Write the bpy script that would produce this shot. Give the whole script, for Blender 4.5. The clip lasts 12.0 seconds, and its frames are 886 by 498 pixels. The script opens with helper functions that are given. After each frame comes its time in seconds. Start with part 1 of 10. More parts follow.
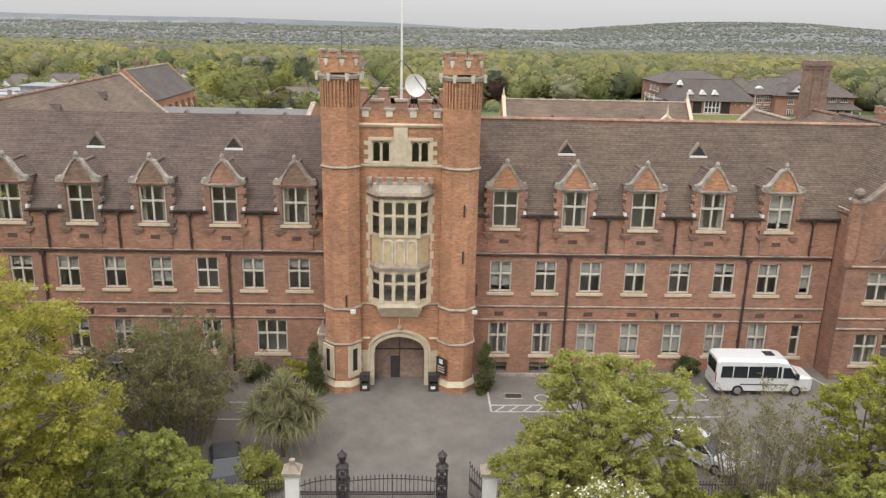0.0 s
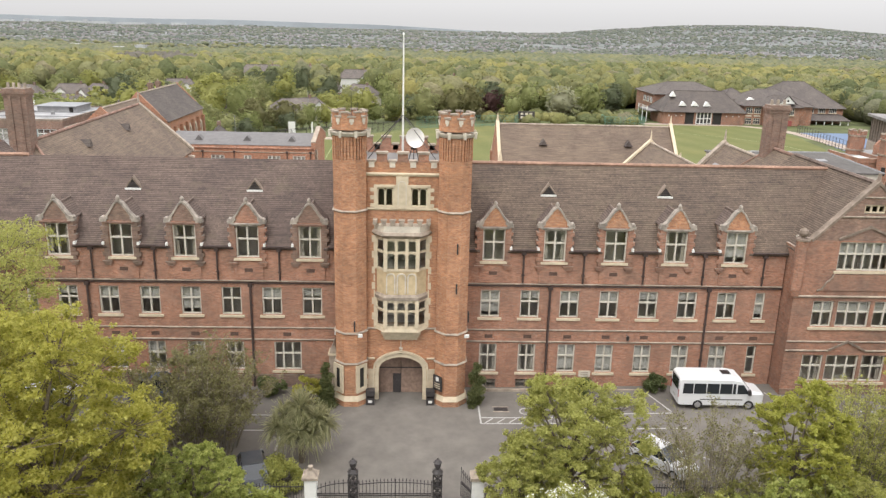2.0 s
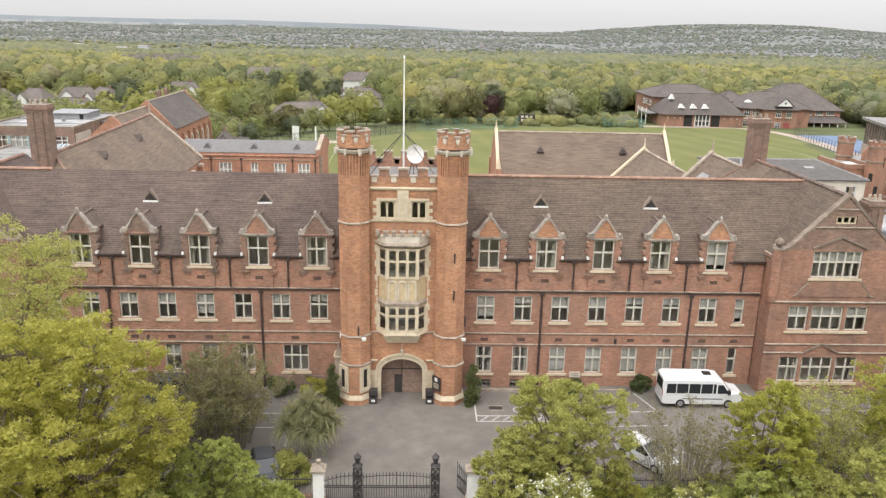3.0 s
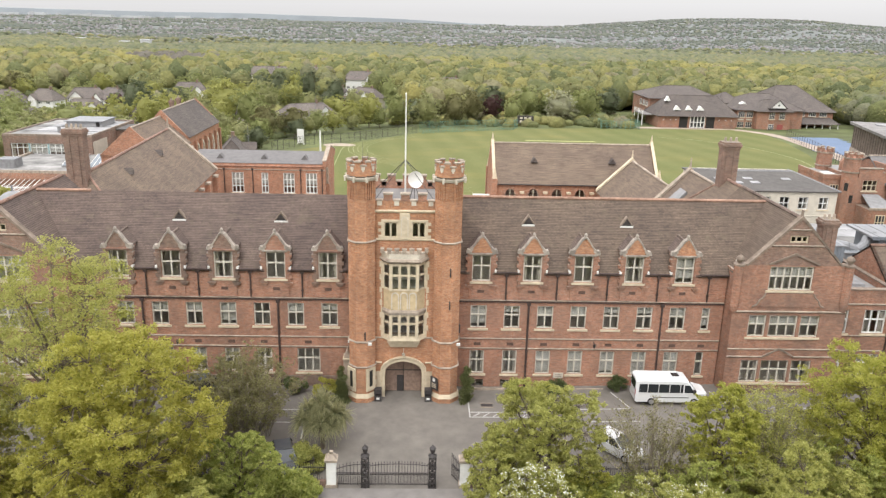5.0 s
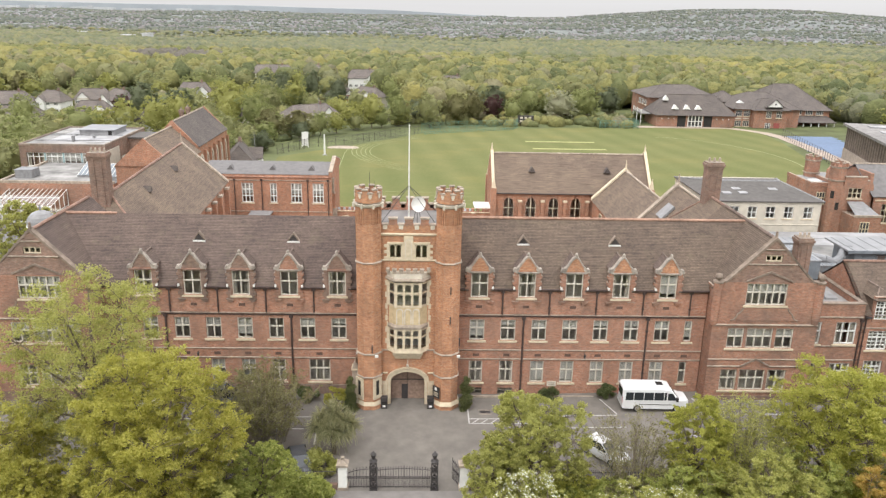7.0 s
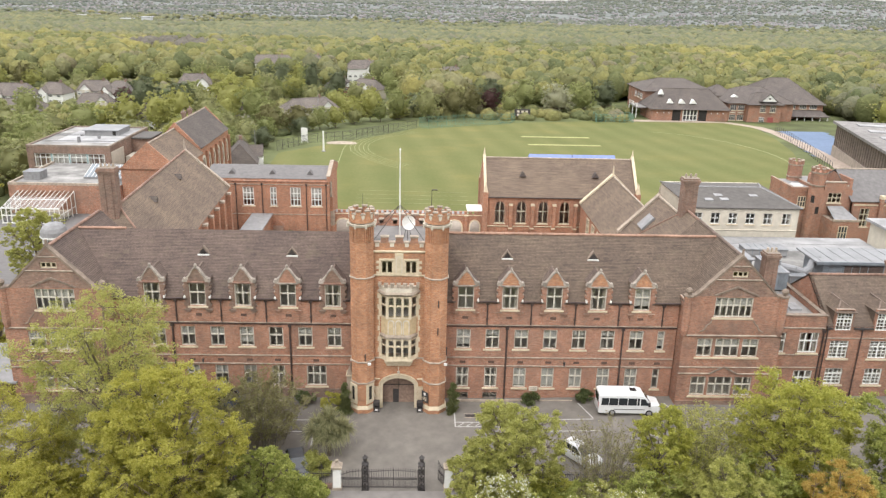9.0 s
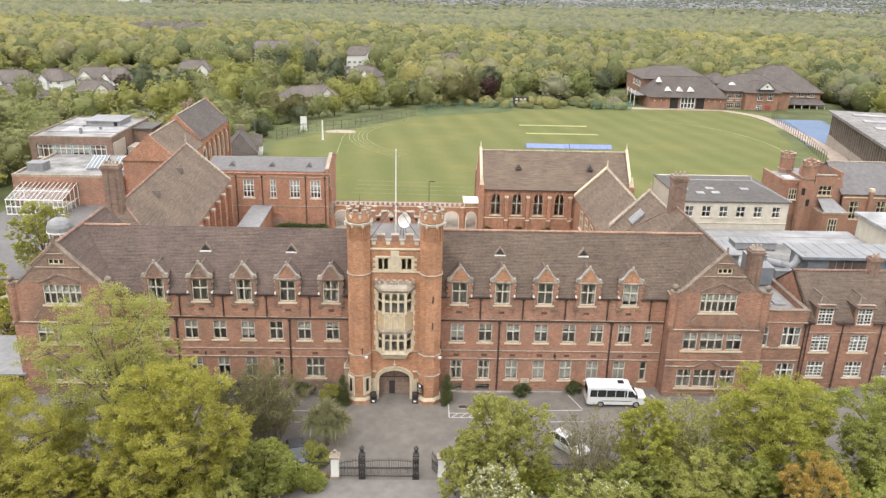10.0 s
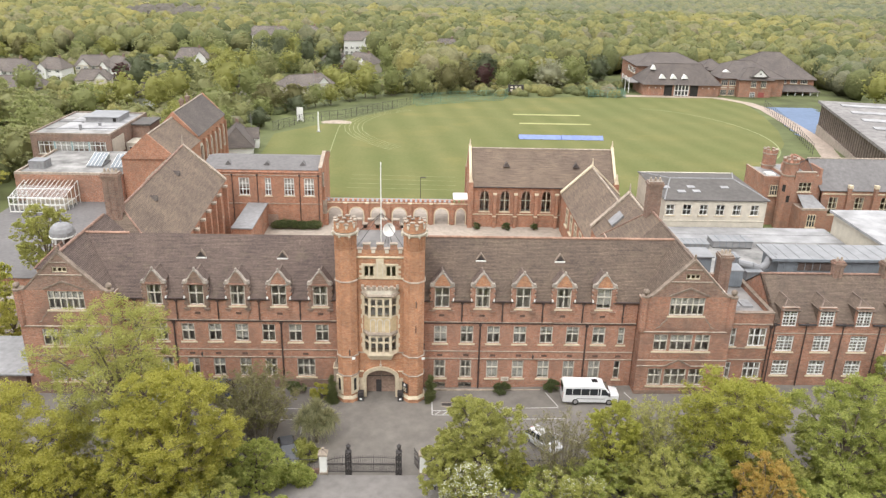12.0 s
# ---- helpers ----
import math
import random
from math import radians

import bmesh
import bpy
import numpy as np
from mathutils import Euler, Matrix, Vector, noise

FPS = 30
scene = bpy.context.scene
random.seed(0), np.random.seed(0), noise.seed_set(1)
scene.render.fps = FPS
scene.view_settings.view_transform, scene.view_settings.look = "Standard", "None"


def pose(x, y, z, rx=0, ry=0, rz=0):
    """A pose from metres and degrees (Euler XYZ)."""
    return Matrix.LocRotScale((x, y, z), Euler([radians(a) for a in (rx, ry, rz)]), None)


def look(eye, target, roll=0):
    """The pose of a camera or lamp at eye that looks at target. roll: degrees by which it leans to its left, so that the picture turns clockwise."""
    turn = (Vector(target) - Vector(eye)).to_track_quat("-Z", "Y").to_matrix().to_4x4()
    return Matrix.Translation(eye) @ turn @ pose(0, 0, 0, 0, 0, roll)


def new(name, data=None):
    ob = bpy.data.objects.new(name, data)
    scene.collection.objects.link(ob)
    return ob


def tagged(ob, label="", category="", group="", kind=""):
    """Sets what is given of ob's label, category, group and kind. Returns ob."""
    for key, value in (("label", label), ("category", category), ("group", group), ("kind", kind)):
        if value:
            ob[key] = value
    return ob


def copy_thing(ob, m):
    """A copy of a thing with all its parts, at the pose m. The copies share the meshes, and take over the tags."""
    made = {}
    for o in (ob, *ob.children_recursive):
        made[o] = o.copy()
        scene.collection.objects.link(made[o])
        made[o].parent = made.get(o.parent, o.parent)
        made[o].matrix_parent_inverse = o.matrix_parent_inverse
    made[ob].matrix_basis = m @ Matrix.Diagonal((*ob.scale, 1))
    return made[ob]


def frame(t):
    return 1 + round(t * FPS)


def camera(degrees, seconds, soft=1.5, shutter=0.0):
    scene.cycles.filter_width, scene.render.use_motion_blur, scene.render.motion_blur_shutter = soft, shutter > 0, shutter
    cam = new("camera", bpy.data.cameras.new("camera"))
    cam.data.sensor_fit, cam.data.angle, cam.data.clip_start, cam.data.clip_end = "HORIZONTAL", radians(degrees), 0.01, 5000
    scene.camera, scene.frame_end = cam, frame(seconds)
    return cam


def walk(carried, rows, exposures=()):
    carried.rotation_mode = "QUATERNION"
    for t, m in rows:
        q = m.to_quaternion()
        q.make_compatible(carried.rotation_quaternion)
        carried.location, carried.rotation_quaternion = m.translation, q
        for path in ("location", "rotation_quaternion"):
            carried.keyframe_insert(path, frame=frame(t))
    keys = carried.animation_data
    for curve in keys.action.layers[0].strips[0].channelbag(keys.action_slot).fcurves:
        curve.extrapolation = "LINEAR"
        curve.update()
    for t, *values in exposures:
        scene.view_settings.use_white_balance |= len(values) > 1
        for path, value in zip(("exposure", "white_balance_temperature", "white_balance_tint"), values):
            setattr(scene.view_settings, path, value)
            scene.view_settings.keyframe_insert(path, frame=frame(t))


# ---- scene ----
cam = camera(59.8, 12.0, soft=1.35)
PATH = [
    (0, (0.845, -48.186, 23.51), (0.915, -46.269, 22.943), 1.3),
    (0.5, (0.708, -49.259, 24.745), (0.784, -47.343, 24.173), 1.4),
    (1, (0.664, -50.83, 25.529), (0.742, -48.911, 24.97), 1.5),
    (1.5, (0.869, -52.495, 26.606), (0.94, -50.577, 26.044), 1.4),
    (2, (0.745, -54.144, 27.5), (0.819, -52.226, 26.938), 1.4),
    (2.5, (0.846, -55.821, 28.485), (0.915, -53.904, 27.92), 1.4),
    (3, (0.909, -57.534, 29.263), (0.977, -55.616, 28.699), 1.3),
    (5, (0.974, -64.022, 33.095), (1.039, -62.109, 32.515), 1.4),
    (5.5, (0.779, -65.226, 34.011), (0.848, -63.315, 33.427), 1.4),
    (6, (0.731, -66.194, 35.002), (0.796, -64.283, 34.414), 1.4),
    (6.5, (0.6, -67.223, 36.005), (0.665, -65.314, 35.411), 1.4),
    (7, (0.876, -68.33, 37.075), (0.936, -66.423, 36.474), 1.2),
    (9, (1.838, -72.19, 41.548), (1.898, -70.296, 40.908), 1.4),
    (9.5, (2.089, -73.117, 42.624), (2.15, -71.23, 41.961), 1.5),
    (10, (2.288, -74.137, 43.709), (2.349, -72.258, 43.029), 1.5),
    (10.5, (2.57, -75.126, 44.759), (2.632, -73.253, 44.06), 1.5),
    (11, (3.018, -76.003, 45.791), (3.079, -74.136, 45.077), 1.5),
    (11.5, (3.473, -76.706, 46.919), (3.534, -74.843, 46.193), 1.5),
    (12, (4.035, -77.191, 48.024), (4.095, -75.33, 47.294), 1.4),
]
EXPOSURES = [(0, 0.32), (0.5, 0.41), (1.5, 0.5), (3, 0.6), (5.5, 0.63), (9, 0.64), (12, 0.64)]
walk(cam, [(t, look(eye, target, roll)) for t, eye, target, roll in PATH], EXPOSURES)

# ---- light ----
SUN_ELEV, SUN_TURN = 52.0, 205.0
world = bpy.data.worlds.new("overcast_sky")
world.use_nodes = True
scene.world = world
wn, wl = world.node_tree.nodes, world.node_tree.links
sky = wn.new("ShaderNodeTexSky")
sky.sky_type, sky.sun_disc = "NISHITA", False
sky.sun_elevation, sky.sun_rotation = radians(SUN_ELEV), radians(SUN_TURN)
sky.dust_density = 2.0
veil = wn.new("ShaderNodeHueSaturation")
veil.inputs["Saturation"].default_value = 0.12
wl.new(sky.outputs[0], veil.inputs["Color"])
# an even cloud cover, three times brighter overhead than at the horizon
way = wn.new("ShaderNodeTexCoord")
split = wn.new("ShaderNodeSeparateXYZ")
wl.new(way.outputs["Generated"], split.inputs[0])
climb = wn.new("ShaderNodeMapRange")
climb.inputs["From Min"].default_value, climb.inputs["From Max"].default_value = 0.0, 1.0
climb.inputs["To Min"].default_value, climb.inputs["To Max"].default_value = 3.3, 14.0
wl.new(split.outputs[2], climb.inputs["Value"])
grey = wn.new("ShaderNodeMix")
grey.data_type, grey.blend_type = "RGBA", "MULTIPLY"
grey.inputs[0].default_value = 1.0
grey.inputs[7].default_value = (1.012, 1.0, 1.008, 1.0)
wl.new(climb.outputs[0], grey.inputs[6])
cloud = wn.new("ShaderNodeMix")
cloud.data_type = "RGBA"
cloud.inputs[0].default_value = 0.92
wl.new(veil.outputs[0], cloud.inputs[6])
wl.new(grey.outputs[2], cloud.inputs[7])
wl.new(cloud.outputs[2], wn["Background"].inputs["Color"])
wn["Background"].inputs["Strength"].default_value = 0.158
sun_data = bpy.data.lights.new("sun", "SUN")
sun_data.energy, sun_data.angle, sun_data.color = 1.0, radians(20), (1.0, 0.96, 0.9)
sun = new("sun", sun_data)
sun.matrix_world = look((math.sin(radians(SUN_TURN)) * 100, math.cos(radians(SUN_TURN)) * 100, math.tan(radians(SUN_ELEV)) * 100), (0, 0, 0))


# ---- materials ----
class Nodes:
    """A small helper that strings shader nodes together."""

    def __init__(self, name, rough=0.8, metal=0.0, spec=0.3):
        self.m = bpy.data.materials.new(name)
        self.m.use_nodes = True
        self.n, self.l = self.m.node_tree.nodes, self.m.node_tree.links
        self.p = self.n["Principled BSDF"]
        self.p.inputs["Roughness"].default_value = rough
        self.p.inputs["Metallic"].default_value = metal
        self.p.inputs["Specular IOR Level"].default_value = spec
        self.geo = self.n.new("ShaderNodeNewGeometry")

    def put(self, socket, value):
        if hasattr(value, "links"):
            self.l.new(value, socket)
        else:
            socket.default_value = value

    def math(self, op, a, b=0.0, c=0.0):
        k = self.n.new("ShaderNodeMath")
        k.operation = op
        for s, v in zip(k.inputs, (a, b, c)):
            self.put(s, v)
        return k.outputs[0]

    def noise(self, scale, detail=4.0, vector=None, rough=0.6):
        k = self.n.new("ShaderNodeTexNoise")
        k.inputs["Scale"].default_value, k.inputs["Detail"].default_value = scale, detail
        k.inputs["Roughness"].default_value = rough
        self.l.new(vector if vector is not None else self.geo.outputs["Position"], k.inputs["Vector"])
        return k.outputs["Fac"]

    def scaled(self, x, y, z):
        k = self.n.new("ShaderNodeVectorMath")
        k.operation = "MULTIPLY"
        self.l.new(self.geo.outputs["Position"], k.inputs[0])
        k.inputs[1].default_value = (x, y, z)
        return k.outputs[0]

    def ramp(self, fac, stops):
        k = self.n.new("ShaderNodeValToRGB")
        self.put(k.inputs[0], fac)
        while len(k.color_ramp.elements) < len(stops):
            k.color_ramp.elements.new(0.5)
        for e, (at, c) in zip(k.color_ramp.elements, stops):
            e.position, e.color = at, (*c, 1.0)
        return k.outputs[0]

    def mix(self, fac, a, b, mode="MIX"):
        k = self.n.new("ShaderNodeMix")
        k.data_type, k.blend_type = "RGBA", mode
        self.put(k.inputs[0], fac)
        for s, v in ((k.inputs[6], a), (k.inputs[7], b)):
            self.put(s, (*v, 1.0) if isinstance(v, tuple) and len(v) == 3 else v)
        return k.outputs[2]

    def wall_uv(self):
        """Along the wall and up it, whichever way an upright face looks."""
        pos = self.n.new("ShaderNodeSeparateXYZ")
        nor = self.n.new("ShaderNodeSeparateXYZ")
        self.l.new(self.geo.outputs["Position"], pos.inputs[0])
        self.l.new(self.geo.outputs["True Normal"], nor.inputs[0])
        u = self.math("SUBTRACT", self.math("MULTIPLY", nor.outputs[0], pos.outputs[1]), self.math("MULTIPLY", nor.outputs[1], pos.outputs[0]))
        k = self.n.new("ShaderNodeCombineXYZ")
        self.l.new(u, k.inputs[0])
        self.l.new(pos.outputs[2], k.inputs[1])
        return k.outputs[0]

    def bump(self, height, strength=0.3, distance=0.02):
        k = self.n.new("ShaderNodeBump")
        k.inputs["Strength"].default_value, k.inputs["Distance"].default_value = strength, distance
        self.l.new(height, k.inputs["Height"])
        self.l.new(k.outputs[0], self.p.inputs["Normal"])

    def done(self, color):
        self.put(self.p.inputs["Base Color"], (*color, 1.0) if isinstance(color, tuple) else color)
        return self.m


def brickwork(name, a, b, mortar, stain=(0.10, 0.075, 0.06), stain_amount=0.45):
    k = Nodes(name, 0.88, spec=0.2)
    uv = k.wall_uv()
    t = k.n.new("ShaderNodeTexBrick")
    k.l.new(uv, t.inputs["Vector"])
    t.inputs["Scale"].default_value = 1.0
    t.inputs["Brick Width"].default_value, t.inputs["Row Height"].default_value = 0.23, 0.077
    t.inputs["Mortar Size"].default_value, t.inputs["Bias"].default_value = 0.007, 0.0
    light, deep = tuple(q * 1.08 for q in a), tuple(q * 0.88 for q in b)
    t.inputs["Color1"].default_value, t.inputs["Color2"].default_value, t.inputs["Mortar"].default_value = (*light, 1), (*deep, 1), (*mortar, 1)
    c = k.mix(k.ramp(k.noise(0.35, 5), [(0.42, (0, 0, 0)), (0.72, (1, 1, 1))]), t.outputs["Color"], stain)
    c2 = k.mix(stain_amount, t.outputs["Color"], c)
    streak = k.ramp(k.noise(1.0, 4, k.scaled(0.9, 0.9, 0.22)), [(0.35, (0.82, 0.81, 0.81)), (0.7, (1.1, 1.09, 1.08))])
    c3 = k.mix(0.7, c2, streak, "MULTIPLY")
    # patches of paler and of sootier bricks
    c3 = k.mix(1.0, c3, k.ramp(k.noise(1.7, 6, None, 0.75), [(0.3, (0.82, 0.82, 0.84)), (0.5, (1.0, 1.0, 1.0)), (0.7, (1.17, 1.17, 1.15))]), "MULTIPLY")
    # single courses that weathered apart
    c3 = k.mix(1.0, c3, k.ramp(k.noise(1.0, 3, k.scaled(1.6, 1.6, 7.5)), [(0.32, (0.87, 0.87, 0.87)), (0.5, (1.0, 1.0, 1.0)), (0.68, (1.12, 1.12, 1.12))]), "MULTIPLY")
    k.bump(t.outputs["Fac"], 0.25, -0.01)
    return k.done(c3)


def plain(name, color, rough=0.7, vary=0.15, scale=3.0, metal=0.0, spec=0.3, bump=0.0):
    k = Nodes(name, rough, metal, spec)
    lo, hi = tuple(v * (1 - vary) for v in color), tuple(min(1, v * (1 + vary)) for v in color)
    big = k.ramp(k.noise(scale * 0.15, 4), [(0.3, (1 - vary * 0.8,) * 3), (0.7, (1 + vary * 0.4,) * 3)])
    c = k.mix(1.0, k.ramp(k.noise(scale, 5), [(0.3, lo), (0.7, hi)]), big, "MULTIPLY")
    if bump:
        k.bump(k.noise(scale * 6, 3), bump, 0.02)
    return k.done(c)


def tiles(name, a, b, moss=(0.15, 0.125, 0.085), row=0.17, edge=0.6):
    k = Nodes(name, 0.82, spec=0.25)
    pos = k.n.new("ShaderNodeSeparateXYZ")
    nor = k.n.new("ShaderNodeSeparateXYZ")
    k.l.new(k.geo.outputs["Position"], pos.inputs[0])
    k.l.new(k.geo.outputs["True Normal"], nor.inputs[0])
    ux = k.math("SUBTRACT", k.math("MULTIPLY", nor.outputs[0], pos.outputs[1]), k.math("MULTIPLY", nor.outputs[1], pos.outputs[0]))
    flat = k.math("SQRT", k.math("ADD", k.math("MULTIPLY", nor.outputs[0], nor.outputs[0]), k.math("ADD", k.math("MULTIPLY", nor.outputs[1], nor.outputs[1]), 0.0001)))
    u = k.math("DIVIDE", ux, flat)
    v = k.math("DIVIDE", pos.outputs[2], flat)
    cv = k.n.new("ShaderNodeCombineXYZ")
    k.l.new(u, cv.inputs[0])
    k.l.new(v, cv.inputs[1])
    t = k.n.new("ShaderNodeTexBrick")
    k.l.new(cv.outputs[0], t.inputs["Vector"])
    t.inputs["Scale"].default_value = 1.0
    t.inputs["Brick Width"].default_value, t.inputs["Row Height"].default_value = 0.18, row
    t.inputs["Mortar Size"].default_value = 0.004
    t.inputs["Color1"].default_value, t.inputs["Color2"].default_value = (*a, 1), (*b, 1)
    t.inputs["Mortar"].default_value = (*(q * 0.5 for q in a), 1)
    # a darker lower edge on each course, and long runs of courses that weathered apart
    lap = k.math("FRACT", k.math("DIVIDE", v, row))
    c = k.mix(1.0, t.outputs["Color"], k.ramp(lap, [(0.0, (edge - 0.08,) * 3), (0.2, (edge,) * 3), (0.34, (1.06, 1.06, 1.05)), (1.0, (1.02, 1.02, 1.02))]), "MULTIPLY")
    run = k.n.new("ShaderNodeVectorMath")
    run.operation = "MULTIPLY"
    k.l.new(cv.outputs[0], run.inputs[0])
    run.inputs[1].default_value = (0.5, 4.2, 1.0)
    c = k.mix(1.0, c, k.ramp(k.noise(1.0, 4, run.outputs[0]), [(0.32, (0.78, 0.77, 0.78)), (0.5, (1.0, 1.0, 1.0)), (0.68, (1.24, 1.23, 1.2))]), "MULTIPLY")
    patch = k.ramp(k.noise(0.25, 5), [(0.35, (0.84, 0.82, 0.83)), (0.7, (1.16, 1.13, 1.08))])
    c = k.mix(1.0, c, patch, "MULTIPLY")
    c = k.mix(k.ramp(k.noise(0.9, 6, None, 0.7), [(0.55, (0, 0, 0)), (0.75, (0.6, 0.6, 0.6))]), c, moss)
    k.bump(lap, 0.5, 0.02)
    return k.done(c)


def glazing(name, tint=(0.93, 0.935, 0.93)):
    k = Nodes(name)
    clear = k.n.new("ShaderNodeBsdfTransparent")
    clear.inputs[0].default_value = (*tint, 1)
    shine = k.n.new("ShaderNodeBsdfGlossy")
    shine.inputs["Roughness"].default_value = 0.03
    f = k.n.new("ShaderNodeLayerWeight")
    gloss = k.math("MULTIPLY_ADD", k.math("POWER", f.outputs["Facing"], 4.0), 0.55, 0.045)
    mixer = k.n.new("ShaderNodeMixShader")
    k.l.new(gloss, mixer.inputs[0])
    k.l.new(clear.outputs[0], mixer.inputs[1])
    k.l.new(shine.outputs[0], mixer.inputs[2])
    k.l.new(mixer.outputs[0], k.n["Material Output"].inputs[0])
    return k.m


def foliage(name, dark, mid, light, rough=0.6):
    k = Nodes(name, rough, spec=0.25)
    fac = k.math("ADD", k.math("MULTIPLY", k.geo.outputs["Random Per Island"], 0.6), k.math("MULTIPLY", k.noise(0.5, 3), 0.5))
    c = k.ramp(fac, [(0.2, dark), (0.55, mid), (0.9, light)])
    k.put(k.p.inputs["Base Color"], c)
    through_leaf = k.n.new("ShaderNodeBsdfTranslucent")
    k.l.new(c, through_leaf.inputs[0])
    mixer = k.n.new("ShaderNodeMixShader")
    mixer.inputs[0].default_value = 0.62
    k.l.new(k.p.outputs[0], mixer.inputs[1])
    k.l.new(through_leaf.outputs[0], mixer.inputs[2])
    k.l.new(mixer.outputs[0], k.n["Material Output"].inputs[0])
    return k.m


BRICK = brickwork("wing_brick", (0.40, 0.195, 0.125), (0.31, 0.148, 0.098), (0.38, 0.30, 0.245), (0.17, 0.125, 0.10), 0.55)
BRICK_OLD = brickwork("sooty_brick", (0.362, 0.18, 0.119), (0.28, 0.138, 0.093), (0.33, 0.265, 0.215), (0.15, 0.115, 0.095), 0.6)
BRICK_DARK = brickwork("weathered_brick", (0.265, 0.165, 0.125), (0.205, 0.128, 0.10), (0.26, 0.22, 0.185), (0.13, 0.11, 0.09), 0.7)
BRICK_TOWER = brickwork("tower_brick", (0.48, 0.235, 0.125), (0.38, 0.175, 0.10), (0.45, 0.33, 0.24), stain_amount=0.25)
BRICK_RED = brickwork("court_brick", (0.41, 0.198, 0.122), (0.325, 0.152, 0.096), (0.37, 0.275, 0.21), (0.17, 0.12, 0.09), 0.45)
ROOF = tiles("clay_roof_tiles", (0.134, 0.101, 0.088), (0.098, 0.076, 0.068))
ROOF_BROWN = tiles("brown_roof_tiles", (0.142, 0.108, 0.085), (0.10, 0.078, 0.064))
ROOF_TAN = tiles("tan_roof_tiles", (0.165, 0.127, 0.099), (0.148, 0.115, 0.091), (0.18, 0.152, 0.108), edge=0.84)
ROOF_DARK = tiles("dark_roof_tiles", (0.115, 0.1, 0.094), (0.098, 0.087, 0.082), (0.13, 0.115, 0.09), edge=0.8)
ROOF_HOUSE = tiles("grey_brown_house_tiles", (0.17, 0.15, 0.138), (0.135, 0.122, 0.116))
RIDGE = plain("terracotta_ridge", (0.245, 0.155, 0.12), 0.85, 0.35, 2.0)
RIDGE_OLD = plain("mossy_ridge_tiles", (0.165, 0.125, 0.105), 0.88, 0.35, 2.0)
GABLE_STONE = plain("lichened_gable_stone", (0.33, 0.293, 0.252), 0.88, 0.4, 3.0, bump=0.3)
RIDGE_FRESH = plain("orange_terracotta_ridge", (0.33, 0.205, 0.15), 0.85, 0.3, 2.0)
SLATE = plain("grey_slate", (0.135, 0.128, 0.127), 0.65, 0.18, 1.5)
SLATE_BROWN = plain("brown_grey_slate", (0.092, 0.085, 0.08), 0.75, 0.2, 1.2)
STONE = plain("cream_stone", (0.55, 0.47, 0.345), 0.8, 0.14, 2.5, bump=0.2)
STONE_OLD = plain("weathered_stone", (0.34, 0.285, 0.23), 0.85, 0.35, 2.2, bump=0.3)
COPING = plain("sooty_coping_stone", (0.22, 0.175, 0.14), 0.88, 0.35, 2.0, bump=0.3)
STONE_WHITE = plain("pale_limestone", (0.55, 0.50, 0.42), 0.8, 0.16, 2.5)
IRON = plain("black_iron", (0.045, 0.04, 0.04), 0.55, 0.3, 8.0, spec=0.4)
AIR_BRICK = plain("dark_air_brick", (0.11, 0.07, 0.055), 0.9, 0.3, 9.0)
PIPE = plain("brown_iron_pipe", (0.065, 0.045, 0.04), 0.6, 0.3, 4.0)
LEAD = plain("lead_sheet", (0.225, 0.225, 0.23), 0.55, 0.2, 1.5)
FRAME = plain("cream_window_paint", (0.53, 0.495, 0.43), 0.5, 0.08, 3.0)
WHITE = plain("white_paint", (0.68, 0.68, 0.655), 0.5, 0.06, 3.0)
GLASS = glazing("window_glass")
PLASTER = plain("room_plaster", (0.58, 0.54, 0.47), 0.9, 0.1, 0.6)
GLASS_DARK = plain("dark_window_glass", (0.06, 0.062, 0.066), 0.08, 0.3, 1.0, spec=0.6)
CURTAIN = plain("curtain_cloth", (0.38, 0.345, 0.30), 0.9, 0.2, 2.0)
BLIND = plain("blind_cloth", (0.44, 0.43, 0.40), 0.9, 0.1, 2.0)
# near-black that paints the unlit depth of openings
DARK = plain("dark_room", (0.03, 0.028, 0.026), 0.9, 0.2, 1.0)
ASPHALT = plain("asphalt", (0.158, 0.144, 0.129), 0.9, 0.16, 0.8, bump=0.15)
PAVING = plain("courtyard_paving", (0.33, 0.285, 0.24), 0.9, 0.18, 1.2)
PAVEMENT = plain("pavement_asphalt", (0.185, 0.172, 0.162), 0.9, 0.16, 0.9, bump=0.15)
LINE = plain("road_paint", (0.42, 0.41, 0.39), 0.8, 0.15, 6.0)
FIELD_SOIL = plain("woodland_floor", (0.10, 0.115, 0.045), 0.95, 0.35, 0.1)
TWIG = plain("grey_brown_twigs", (0.25, 0.215, 0.165), 0.95, 0.3, 4.0)
BARK = plain("bark", (0.16, 0.13, 0.10), 0.95, 0.3, 6.0, bump=0.5)
FLATROOF = plain("flat_roof_felt", (0.20, 0.19, 0.185), 0.85, 0.3, 0.5)
FLATROOF_WHITE = plain("white_roof_membrane", (0.295, 0.295, 0.30), 0.75, 0.28, 0.35)
FLATROOF_STAINED = plain("stained_roof_membrane", (0.235, 0.23, 0.222), 0.8, 0.5, 0.3)
METAL_ROOF = plain("pale_sheet_metal_roof", (0.225, 0.23, 0.24), 0.6, 0.15, 0.6)
LOUVRE = plain("brown_louvre_blades", (0.105, 0.08, 0.07), 0.8, 0.3, 3.0)
TURQUOISE = plain("turquoise_window_panel", (0.25, 0.36, 0.37), 0.5, 0.1, 2.0)
METAL_BLUE = plain("blue_grey_sheet_metal", (0.19, 0.215, 0.24), 0.55, 0.15, 1.0)
